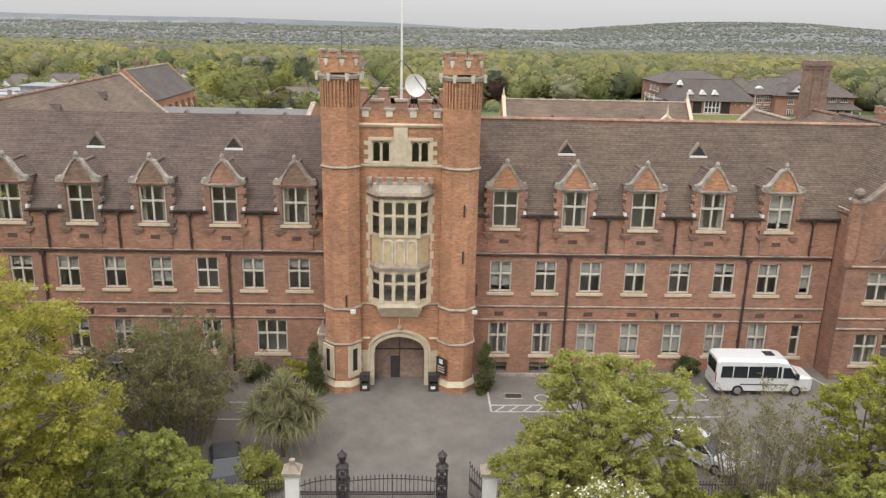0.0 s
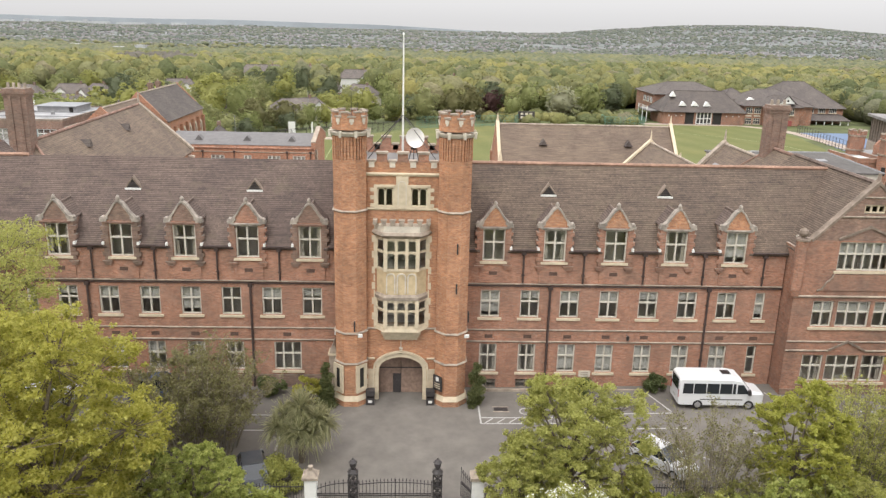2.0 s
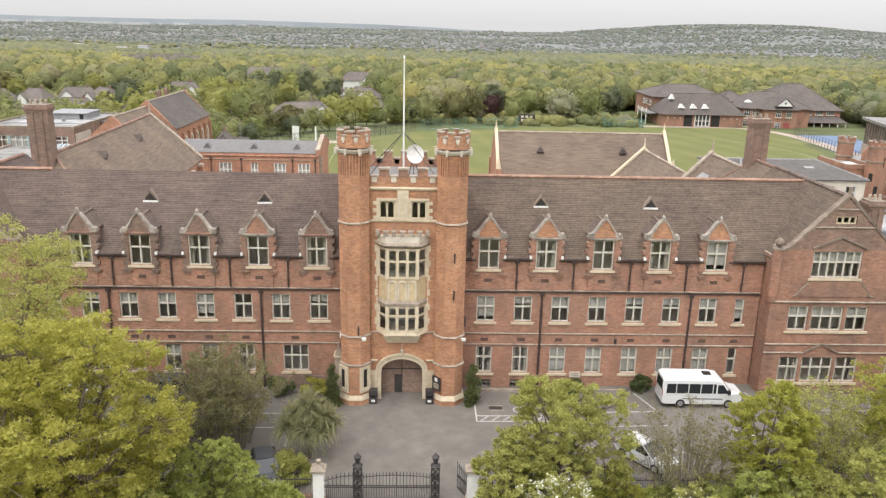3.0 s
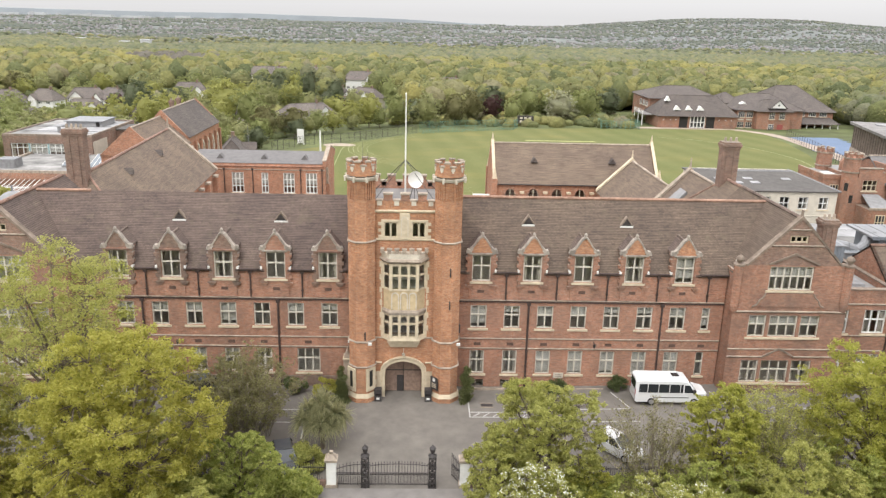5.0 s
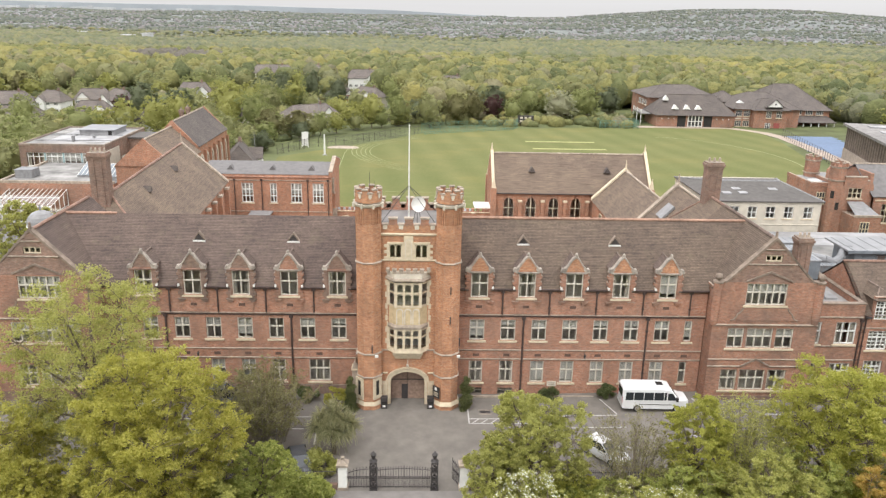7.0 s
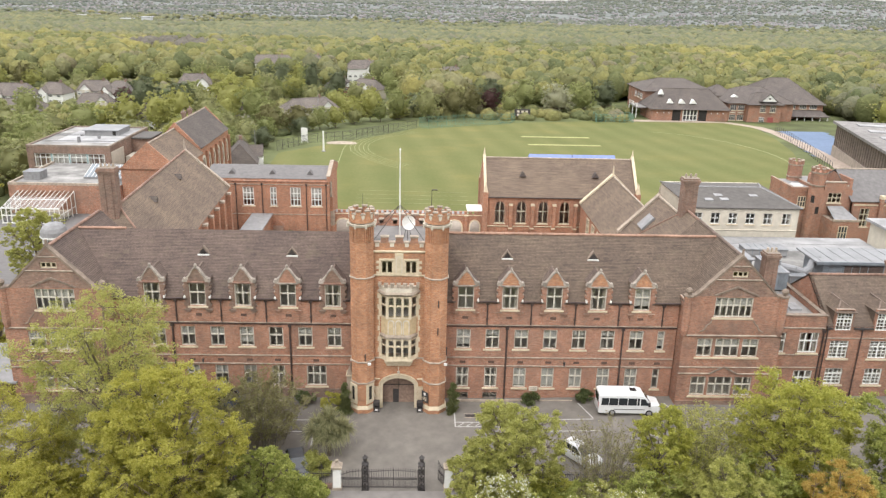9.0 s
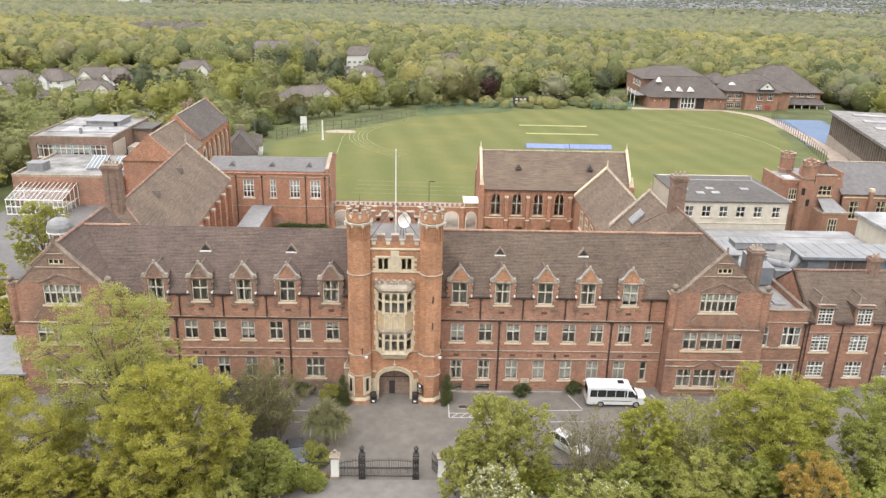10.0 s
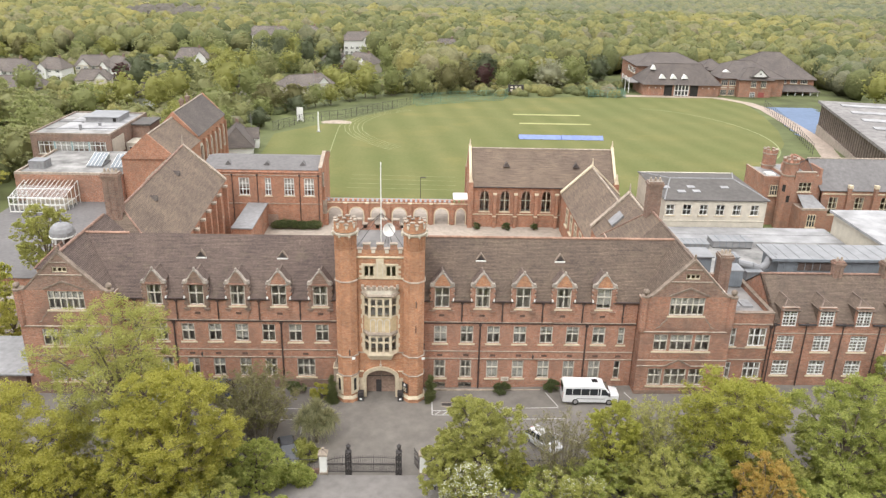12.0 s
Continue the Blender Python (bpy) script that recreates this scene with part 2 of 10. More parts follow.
RENDER = plain("cream_render", (0.50, 0.46, 0.385), 0.85, 0.12, 1.0)
WOOD_DOOR = plain("oak_boards", (0.29, 0.205, 0.16), 0.6, 0.25, 4.0)


# ---- mesh helpers ----
def box(bm, x0, x1, y0, y1, z0, z1):
    v = [bm.verts.new(p) for p in ((x0, y0, z0), (x1, y0, z0), (x1, y1, z0), (x0, y1, z0), (x0, y0, z1), (x1, y0, z1), (x1, y1, z1), (x0, y1, z1))]
    for f in ((3, 2, 1, 0), (4, 5, 6, 7), (0, 1, 5, 4), (1, 2, 6, 5), (2, 3, 7, 6), (3, 0, 4, 7)):
        bm.faces.new([v[i] for i in f])


def prism(bm, pts, shift):
    """A flat outline pushed along shift into a closed solid."""
    s = Vector(shift)
    a = [bm.verts.new(p) for p in pts]
    b = [bm.verts.new(Vector(p) + s) for p in pts]
    n = len(a)
    bm.faces.new(a)
    bm.faces.new(b[::-1])
    for i in range(n):
        bm.faces.new((a[i], b[i], b[(i + 1) % n], a[(i + 1) % n]))


def ring(bm, cx, cy, z0, z1, r0, r1=None, n=8, turn=0.0, cap=True):
    """An upright n-sided column from radius r0 at z0 to r1 at z1."""
    r1 = r0 if r1 is None else r1
    a = [bm.verts.new((cx + r0 * math.cos(turn + i * math.tau / n), cy + r0 * math.sin(turn + i * math.tau / n), z0)) for i in range(n)]
    b = [bm.verts.new((cx + r1 * math.cos(turn + i * math.tau / n), cy + r1 * math.sin(turn + i * math.tau / n), z1)) for i in range(n)]
    for i in range(n):
        bm.faces.new((a[i], a[(i + 1) % n], b[(i + 1) % n], b[i]))
    if cap:
        bm.faces.new(a[::-1])
        bm.faces.new(b)


def tube(bm, p, q, r0, r1=None, n=6):
    r1 = r0 if r1 is None else r1
    p, q = Vector(p), Vector(q)
    d = (q - p).normalized()
    side = d.cross(Vector((0, 0, 1)) if abs(d.z) < 0.9 else Vector((1, 0, 0))).normalized()
    up = side.cross(d)
    a, b = [], []
    for i in range(n):
        w = math.cos(i * math.tau / n) * side + math.sin(i * math.tau / n) * up
        a.append(bm.verts.new(p + w * r0))
        b.append(bm.verts.new(q + w * r1))
    for i in range(n):
        bm.faces.new((a[i], b[i], b[(i + 1) % n], a[(i + 1) % n]))
    bm.faces.new(a)
    bm.faces.new(b[::-1])


def mesh_of(name, bm, material):
    bmesh.ops.recalc_face_normals(bm, faces=bm.faces)
    me = bpy.data.meshes.new(name)
    bm.to_mesh(me)
    bm.free()
    me.materials.append(material)
    return me


def part(name, bm, material, parent=None, label="", at=None):
    """One mesh object of its own under a thing or a part; bm may be a mesh that is shared."""
    me = bm if isinstance(bm, bpy.types.Mesh) else mesh_of(name, bm, material)
    ob = new(name, me)
    if at is not None:
        ob.matrix_basis = at
    if parent is not None:
        ob.parent = parent
    if label:
        tagged(ob, label)
    return ob


def pieces(name, bm, material, parent, label=""):
    """Each loose piece of bm as a part of its own."""
    bm.verts.ensure_lookup_table()
    bm.verts.index_update()
    seen, n = set(), 0
    for v in bm.verts:
        if v.index in seen:
            continue
        todo, isle = [v], []
        seen.add(v.index)
        while todo:
            w = todo.pop()
            isle.append(w)
            for e in w.link_edges:
                o = e.other_vert(w)
                if o.index not in seen:
                    seen.add(o.index)
                    todo.append(o)
        out = bmesh.new()
        twin = {w.index: out.verts.new(w.co) for w in isle}
        for f in {f for w in isle for f in w.link_faces}:
            out.faces.new([twin[q.index] for q in f.verts])
        part(name, out, material, parent, label)
    bm.free()


def thing(name, label, category, at=None, group="", kind=""):
    ob = new(name)
    ob.empty_display_size = 0.2
    if at is not None:
        ob.matrix_basis = at
    return tagged(ob, label, category, group, kind)


def solid(make, *args):
    bm = bmesh.new()
    make(bm, *args)
    return bm


def boxes(*rows):
    bm = bmesh.new()
    for r in rows:
        box(bm, *r)
    return bm


def pierced(bm, u0, u1, z0, z1, holes, front, back, along="x"):
    """An upright wall slab from front to back with oblong holes (u0, u1, z0, z1) right through it."""
    us = sorted({u0, u1, *[q for h in holes for q in h[:2] if u0 < q < u1]})
    zs = sorted({z0, z1, *[q for h in holes for q in h[2:4] if z0 < q < z1]})
    def p(u, d, z):
        return (u, d, z) if along == "x" else (d, u, z)
    grid = {}
    def vert(i, j, d):
        if (i, j, d) not in grid:
            grid[i, j, d] = bm.verts.new(p(us[i], d, zs[j]))
        return grid[i, j, d]
    def open_at(i, j):
        if not (0 <= i < len(us) - 1 and 0 <= j < len(zs) - 1):
            return True
        cu, cz = (us[i] + us[i + 1]) / 2, (zs[j] + zs[j + 1]) / 2
        return any(h[0] < cu < h[1] and h[2] < cz < h[3] for h in holes)
    for i in range(len(us) - 1):
        for j in range(len(zs) - 1):
            if open_at(i, j):
                continue
            for d in (front, back):
                bm.faces.new([vert(*c, d) for c in ((i, j), (i + 1, j), (i + 1, j + 1), (i, j + 1))])
            for (di, dj), (c0, c1) in (((-1, 0), ((i, j), (i, j + 1))), ((1, 0), ((i + 1, j), (i + 1, j + 1))), ((0, -1), ((i, j), (i + 1, j))), ((0, 1), ((i, j + 1), (i + 1, j + 1)))):
                if open_at(i + di, j + dj):
                    bm.faces.new((vert(*c0, front), vert(*c1, front), vert(*c1, back), vert(*c0, back)))


_shared = {}


def shared(key, make):
    if key not in _shared:
        _shared[key] = make()
    return _shared[key]


# ---- ground ----
def smooth(a, b, t):
    t = min(1, max(0, (t - a) / (b - a)))
    return t * t * (3 - 2 * t)


def ground_z(x, y):
    """The lie of the land: a forecourt that falls to the gate, a level court and field, a wooded vale and far hills."""
    fore = 0.5 * smooth(-16, -3, y) + 0.5 * smooth(6, 34, x) * smooth(-18, -2, y)
    z = fore * (1 - smooth(2, 12, y)) - 0.8 * smooth(2, 12, y)
    z -= 7.2 * min(1, max(0, (y - 75) / 160))
    if y > 235:
        z -= 54 * smooth(150, 2300, y) - 54 * smooth(150, 2300, 235)
        rise = 22 + 16 * noise.noise((x * 0.0006, 3.1, 0)) + 74 * smooth(650, 1900, x) * (1 - 0.4 * smooth(1950, 2900, x)) - 12 * smooth(-600, -2600, x)
        z += (rise + 20) * smooth(2000, 4700, y) + 9 * noise.noise((x * 0.0025, y * 0.0025, 1.7)) * smooth(400, 1500, y)
    return z


def sheet(xs, ys, lift=0.0, inside=None):
    bm = bmesh.new()
    v = {}
    def vert(i, j):
        if (i, j) not in v:
            v[i, j] = bm.verts.new((xs[i], ys[j], ground_z(xs[i], ys[j]) + lift))
        return v[i, j]
    for i in range(len(xs) - 1):
        for j in range(len(ys) - 1):
            if inside is None or inside((xs[i] + xs[i + 1]) / 2, (ys[j] + ys[j + 1]) / 2):
                bm.faces.new((vert(i, j), vert(i + 1, j), vert(i + 1, j + 1), vert(i, j + 1)))
    return bm


def steps(*rows):
    out = []
    for a, b, n in rows:
        out += [a + (b - a) * i / n for i in range(n)]
    return out + [rows[-1][1]]


GX = steps((-4900, -1000, 26), (-1000, -100, 20), (-100, 100, 50), (100, 1000, 20), (1000, 4900, 26))
GY = steps((-4000, -100, 6), (-100, -20, 10), (-20, 20, 20), (20, 75, 5), (75, 235, 16), (235, 1200, 24), (1200, 4900, 40))
tagged(part("ground", sheet(GX, GY), FIELD_SOIL), "rough grass and woodland floor running to far hills", "ground", kind="structure")
tagged(part("forecourt", sheet(steps((-60, 80, 70)), steps((-15.4, 11, 26)), 0.02), ASPHALT), "grey worn asphalt forecourt before the school", "forecourt", kind="structure")
tagged(part("road", boxes((-200, 200, -30, -19.2, -0.3, 0.012)), ASPHALT), "grey asphalt road outside the gate", "road", kind="structure")
tagged(part("pavement", boxes((-200, 200, -19.0, -15.4, -0.3, 0.10)), PAVEMENT), "grey asphalt pavement outside the gate", "pavement", kind="structure")
tagged(part("kerb", boxes((-200, 200, -19.2, -19.0, -0.3, 0.105)), STONE_WHITE), "pale granite kerb between pavement and road", "kerb", kind="structure")
tagged(part("courtyard", boxes((-60, 60, 11, 74, -1.5, -0.78)), PAVING), "pale paved courtyard behind the main range", "courtyard", kind="structure")


# ---- building parts ----
def window(parent, x, y, z0, z1, w, lights=2, transoms=(0.42,), turn=0.0, frame=None, sill=True, blind=0.0, bars=0, thick=0.12, sill_mat=None, backed=False):
    """A mullioned window in an opening; its front looks to -y before it is turned about the upright axis."""
    frame = frame or FRAME
    h = z1 - z0
    glass = GLASS_DARK if backed else GLASS
    def make():
        bm = bmesh.new()
        e = thick * 0.8
        zc = [e - thick / 2, *[h * (1 - q) for q in sorted(transoms, reverse=True)], h - e + thick / 2]
        holes = []
        for i in range(lights):
            a = -w / 2 + w * i / lights + (thick / 2 if i else e)
            b = -w / 2 + w * (i + 1) / lights - (thick / 2 if i < lights - 1 else e)
            for lo, hi in zip(zc, zc[1:]):
                rows = max(1, round((hi - lo) / 0.42)) if bars else 1
                cols = bars or 1
                for p in range(cols):
                    for q in range(rows):
                        u0, u1 = a + (b - a) * p / cols + (0.02 if p else 0), a + (b - a) * (p + 1) / cols - (0.02 if p < cols - 1 else 0)
                        l0, l1 = lo + thick / 2, hi - thick / 2
                        v0, v1 = l0 + (l1 - l0) * q / rows + (0.02 if q else 0), l0 + (l1 - l0) * (q + 1) / rows - (0.02 if q < rows - 1 else 0)
                        holes.append((u0, u1, v0, v1))
        pierced(bm, -w / 2, w / 2, 0, h, holes, 0.10, 0.24)
        return mesh_of("window", bm, frame)
    m = pose(x, y, z0, 0, 0, turn)
    if backed:
        m = m @ Matrix.Translation((0, -0.26, 0))
    win = part("window", shared(("win", w, round(h, 3), lights, transoms, frame.name, bars, thick), make), None, parent, at=m)
    cuts = [0.0, *[h * (1 - t) for t in sorted(transoms, reverse=True)], h]
    for i in range(lights):
        for a, b in zip(cuts, cuts[1:]):
            pw = w / lights
            ob = part("pane", shared(("pane", round(pw, 3), round(b - a, 3), backed), lambda: mesh_of("pane", boxes((-pw / 2 + 0.02, pw / 2 - 0.02, 0.17, 0.18, 0.02, b - a - 0.02)), glass)), None, win, at=pose(-w / 2 + pw * (i + 0.5), 0, a))
            ob.visible_shadow = False
    if sill:
        part("sill", shared(("sill", w, (sill_mat or STONE).name), lambda: mesh_of("sill", boxes((-w / 2 - 0.18, w / 2 + 0.18, -0.12, 0.2, -0.2, -0.02)), sill_mat or STONE)), None, win)
    if blind:
        bh = h * blind
        part("blind", shared(("blind", w, round(bh, 3)), lambda: mesh_of("blind", boxes((-w / 2 + 0.05, w / 2 - 0.05, 0.30, 0.32, 0, bh)), BLIND)), None, win, at=pose(0, 0, h - bh - 0.05))
    elif not backed and w > 1.0 and h > 1.4 and int(abs(x) * 7 + z0 * 3) % 3:
        dw = round(w * 0.17, 3)
        for q in (-1, 1):
            part("curtain", shared(("curtain", dw, round(h, 3)), lambda: mesh_of("curtain", boxes((-dw / 2, dw / 2, 0.32, 0.36, 0.02, h - 0.05)), CURTAIN)), None, win, at=pose(q * (w / 2 - dw / 2 - 0.06), 0, 0))
    return win


def arched_wall(bm, u0, u1, z0, z1, arches, front, back, along="x", flat=False):
    """A wall slab with arched holes (centre, half width, sill, spring, apex) through it."""
    def p(u, d, z):
        return (u, d, z) if along == "x" else (d, u, z)
    def quad(a, b, c, d):
        bm.faces.new([bm.verts.new(q) for q in (a, b, c, d)])
    def slab(a, b, lo, hi):
        if b - a > 1e-4 and hi - lo > 1e-4:
            for d in (front, back):
                quad(p(a, d, lo), p(b, d, lo), p(b, d, hi), p(a, d, hi))
    at = u0
    for cu, hw, sill, spring, apex in sorted(arches):
        slab(at, cu - hw, z0, z1)
        slab(cu - hw, cu + hw, z0, sill)
        curve = arch_curve(cu, hw, spring, apex)
        for (ua, za), (ub, zb) in zip(curve, curve[1:]):
            for d in (front, back):
                quad(p(ua, d, za), p(ub, d, zb), p(ub, d, z1), p(ua, d, z1))
            quad(p(ua, front, za), p(ub, front, zb), p(ub, back, zb), p(ua, back, za))
        for u in (cu - hw, cu + hw):
            quad(p(u, front, sill), p(u, back, sill), p(u, back, spring), p(u, front, spring))
        quad(p(cu - hw, front, sill), p(cu + hw, front, sill), p(cu + hw, back, sill), p(cu - hw, back, sill))
        at = cu + hw
    slab(at, u1, z0, z1)
    for u in (u0, u1):
        quad(p(u, front, z0), p(u, back, z0), p(u, back, z1), p(u, front, z1))
    quad(p(u0, front, z1), p(u1, front, z1), p(u1, back, z1), p(u0, back, z1))


def arch_curve(cu, hw, spring, apex, n=6):
    """A pointed or four-centred arch from the left spring over the apex to the right spring."""
    rise = apex - spring
    left = []
    for i in range(n + 1):
        t = i / n
        left.append((cu - hw * math.cos(t * math.pi / 2) ** (1.0 if rise > hw else 1.25), spring + rise * math.sin(t * math.pi / 2) ** (0.85 if rise > hw else 0.75)))
    left[0], left[-1] = (cu - hw, spring), (cu, apex)
    return left + [(2 * cu - u, z) for u, z in left[-2::-1]]


def arch_band(bm, cu, hw, sill, spring, apex, width, d0, d1, along="x"):
    """A moulded band that follows an arch and its jambs."""
    inner = [(cu - hw, sill)] + arch_curve(cu, hw, spring, apex) + [(cu + hw, sill)]
    outer = [(cu - hw - width, sill)] + arch_curve(cu, hw + width, spring, apex + width) + [(cu + hw + width, sill)]
    def p(q, d):
        return (q[0], d, q[1]) if along == "x" else (d, q[0], q[1])
    for i in range(len(inner) - 1):
        a, b, c, e = inner[i], inner[i + 1], outer[i + 1], outer[i]
        for quad in ((p(a, d0), p(b, d0), p(c, d0), p(e, d0)), (p(e, d0), p(c, d0), p(c, d1), p(e, d1)), (p(a, d0), p(b, d0), p(b, d1), p(a, d1))):
            bm.faces.new([bm.verts.new(q) for q in quad])


def slab_roof(bm, pts, thick=0.16):
    """A flat roof slope of some thickness, from its upper outline."""
    n = (Vector(pts[1]) - Vector(pts[0])).cross(Vector(pts[-1]) - Vector(pts[0])).normalized()
    if n.z < 0:
        n = -n
    prism(bm, pts, -n * thick)


def ridge_tiles(bm, p, q, r=0.16, gap=0.45):
    """A row of half-round ridge tiles."""
    p, q = Vector(p), Vector(q)
    n = max(1, round((q - p).length / gap))
    for i in range(n):
        a, b = p.lerp(q, i / n), p.lerp(q, (i + 0.97) / n)
        tube(bm, a, b, r * (1.0 + 0.08 * (i % 2)), r, 6)


def gable_roof(parent, x0, x1, y0, y1, eave, top, along="x", mat=None, over=0.3, ends=None, ridge_mat=None, hip0=0.0, hip1=0.0):
    """A pitched roof; along names the axis of its ridge, hips are how far each ridge end draws in."""
    mat = mat or ROOF
    if along == "x":
        c, h = (y0 + y1) / 2, (y1 - y0) / 2
        s = (top - eave) / h
        e = eave - over * s
        A, B = (x0 + hip0, c, top), (x1 - hip1, c, top)
        q = [(x0 - (over if hip0 else 0), y0 - over, e), (x1 + (over if hip1 else 0), y0 - over, e), (x1 + (over if hip1 else 0), y1 + over, e), (x0 - (over if hip0 else 0), y1 + over, e)]
    else:
        c, h = (x0 + x1) / 2, (x1 - x0) / 2
        s = (top - eave) / h
        e = eave - over * s
        A, B = (c, y0 + hip0, top), (c, y1 - hip1, top)
        q = [(x1 + over, y0 - (over if hip0 else 0), e), (x1 + over, y1 + (over if hip1 else 0), e), (x0 - over, y1 + (over if hip1 else 0), e), (x0 - over, y0 - (over if hip0 else 0), e)]
    for pts in ([q[0], q[1], B, A], [q[2], q[3], A, B]):
        part("roof_slope", solid(slab_roof, pts), mat, parent)
    if hip1:
        part("roof_hip", solid(slab_roof, [q[1], q[2], B]), mat, parent)
    if hip0:
        part("roof_hip", solid(slab_roof, [q[3], q[0], A]), mat, parent)
    rb = bmesh.new()
    gap = 99 if ridge_mat is mat else 1.0
    ridge_tiles(rb, A, B, gap=gap)
    if hip0:
        for w in (q[3], q[0]):
            ridge_tiles(rb, A, w, 0.12, gap)
    if hip1:
        for w in (q[1], q[2]):
            ridge_tiles(rb, B, w, 0.12, gap)
    pieces("ridge_tile", rb, ridge_mat or RIDGE, parent)


def chimney(x, y, z0, z1, w=1.3, d=1.0, label="tall weathered brick chimney with clay pots", pots=3, mat=None):
    t = thing("chimney", label, "chimney", pose(x, y, z0))
    h = z1 - z0
    m = mat or BRICK_DARK
    part("chimney_shaft", boxes((-w / 2, w / 2, -d / 2, d / 2, 0, h - 0.9)), m, t)
    for g, z0, z1 in ((0.08, 0.9, 0.65), (0.16, 0.65, 0.4), (0.05, 0.4, 0.2)):
        part("collar", boxes((-w / 2 - g, w / 2 + g, -d / 2 - g, d / 2 + g, h - z0, h - z1)), m, t)
    for s in (-1, 1):
        part("rib", boxes((s * w * 0.22 - 0.12, s * w * 0.22 + 0.12, -d / 2 - 0.07, -d / 2, 0, h - 0.9)), m, t)
    for i in range(pots):
        b = bmesh.new()
        ring(b, -w / 2 + w * (i + 0.5) / pots, 0, h - 0.2, h + 0.25, 0.15, 0.12, 8)
        part("chimney_pot", b, STONE_OLD, t)
    return t


def rooms(parent, x0, x1, y0, y1, floors, top):
    """Plastered rooms added behind a row of windows to lighten them: a partition and the floors before it."""
    part("partition", boxes((x0 + 0.1, x1 - 0.1, y1, y1 + 0.12, floors[0], top)), PLASTER, parent)
    for z in floors:
        part("floor_slab", boxes((x0 + 0.1, x1 - 0.1, y0 + 0.02, y1, z - 0.2, z)), PLASTER, parent)


# ---- the two long wings ----
EAVE, RIDGE_Y, RIDGE_Z = 11.72, 5.4, 17.12
BACK_Y = 11.0
WALL_BASE = -0.9


def roof_y(z):
    return -0.25 + (z - 11.55) * (RIDGE_Y + 0.25) / (RIDGE_Z - 11.55)


def dormer(parent, x, gable_mat, blind=0.0):
    """A wall-head dormer with a shaped, stone-coped brick gable on toothed brick piers."""
    bm = bmesh.new()
    w = 1.06
    holes = [(x - 0.82, x + 0.82, 10.8, 13.22)]
    pierced(bm, x - w, x + w, 9.12, 13.45, holes, -0.08, 0.35)
    d = part("dormer", bm, BRICK, parent)
    # half of the gable's outline, from the kneeler over a hollow curve to the apex
    curve = [(1.08, 13.52), (1.0, 13.66), (0.8, 13.84), (0.62, 14.08), (0.44, 14.38), (0.22, 14.7), (0.0, 14.86)]
    g = bmesh.new()
    prism(g, [(x - w, -0.08, 13.45), (x + w, -0.08, 13.45)] + [(x + u, -0.08, z) for u, z in curve] + [(x - u, -0.08, z) for u, z in curve[-2::-1]], (0, 0.43, 0))
    part("gable", g, gable_mat, d)
    for s in (-1, 1):
        c = bmesh.new()
        prism(c, [(x + s * u, -0.15, z - 0.05) for u, z in curve] + [(x + s * (u + 0.07 if u else 0), -0.15, z + 0.07) for u, z in curve[::-1]], (0, 0.52, 0))
        part("coping", c, GABLE_STONE, d)
        k = bmesh.new()
        box(k, x + s * 1.13 - 0.24, x + s * 1.13 + 0.24, -0.2, 0.3, 13.38, 13.56)
        tube(k, (x + s * 1.2, -0.2, 13.64), (x + s * 1.2, 0.25, 13.64), 0.13, n=8)
        prism(k, [(x + s * 0.78, -0.14, 13.56), (x + s * 1.16, -0.14, 13.56), (x + s * 1.05, -0.14, 13.74), (x + s * 0.78, -0.14, 13.86)], (0, 0.06, 0))
        part("kneeler", k, GABLE_STONE, d)
    f = bmesh.new()
    box(f, x - 0.15, x + 0.15, -0.17, 0.22, 14.84, 14.95)
    ring(f, x, 0.03, 14.95, 15.05, 0.1, 0.16, 8)
    ring(f, x, 0.03, 15.05, 15.2, 0.16, 0.13, 8)
    ring(f, x, 0.03, 15.2, 15.3, 0.13, 0.03, 8)
    part("finial", f, GABLE_STONE, d)
    part("lintel", boxes((x - 1.02, x + 1.02, -0.17, 0.0, 13.23, 13.31), (x - 1.12, x + 1.12, -0.23, 0.0, 13.31, 13.4)), RIDGE if gable_mat is BRICK_DARK else GABLE_STONE, d)
    sides = bmesh.new()
    for s in (-1, 1):
        u = x + s * w
        prism(sides, [(u, 0.35, 11.6), (u, 0.35, 13.6), (u, roof_y(13.6) + 0.1, 13.6)], (-s * 0.2, 0, 0))
    pieces("cheek", sides, BRICK_DARK, d)
    r = bmesh.new()
    for s in (-1, 1):
        slab_roof(r, [(x, 0.28, 14.5), (x, roof_y(14.5), 14.5), (x + s * (w + 0.12), roof_y(13.5), 13.5), (x + s * (w + 0.12), 0.3, 13.5)], 0.1)
    pieces("dormer_slope", r, ROOF, d)
    k = bmesh.new()
    ridge_tiles(k, (x, 0.4, 14.52), (x, roof_y(14.5), 14.52), 0.08, 0.7)
    pieces("ridge_tile", k, RIDGE_OLD, d)
    window(parent, x, -0.08, 10.8, 13.22, 1.64, blind=blind)
    cb = bmesh.new()
    for s in (-1, 1):
        for q in range(3):
            box(cb, x + s * 1.06 - 0.2 - 0.08 * q, x + s * 1.06 + 0.2 + 0.08 * q, -0.16 - 0.03 * q, -0.08, 10.12 + q * 0.12, 10.22 + q * 0.12)
        for q in range(9):
            g0, g1 = (0.2, 0.34) if q % 2 else (0.18, 0.2)
            box(cb, min(x + s * (1.04 - g0), x + s * (1.04 + g1)), max(x + s * (1.04 - g0), x + s * (1.04 + g1)), -0.15, 0.3, 10.5 + q * 0.32, 10.8 + q * 0.32)
    pieces("corbel", cb, BRICK_DARK if gable_mat is BRICK_DARK else BRICK_OLD, d)


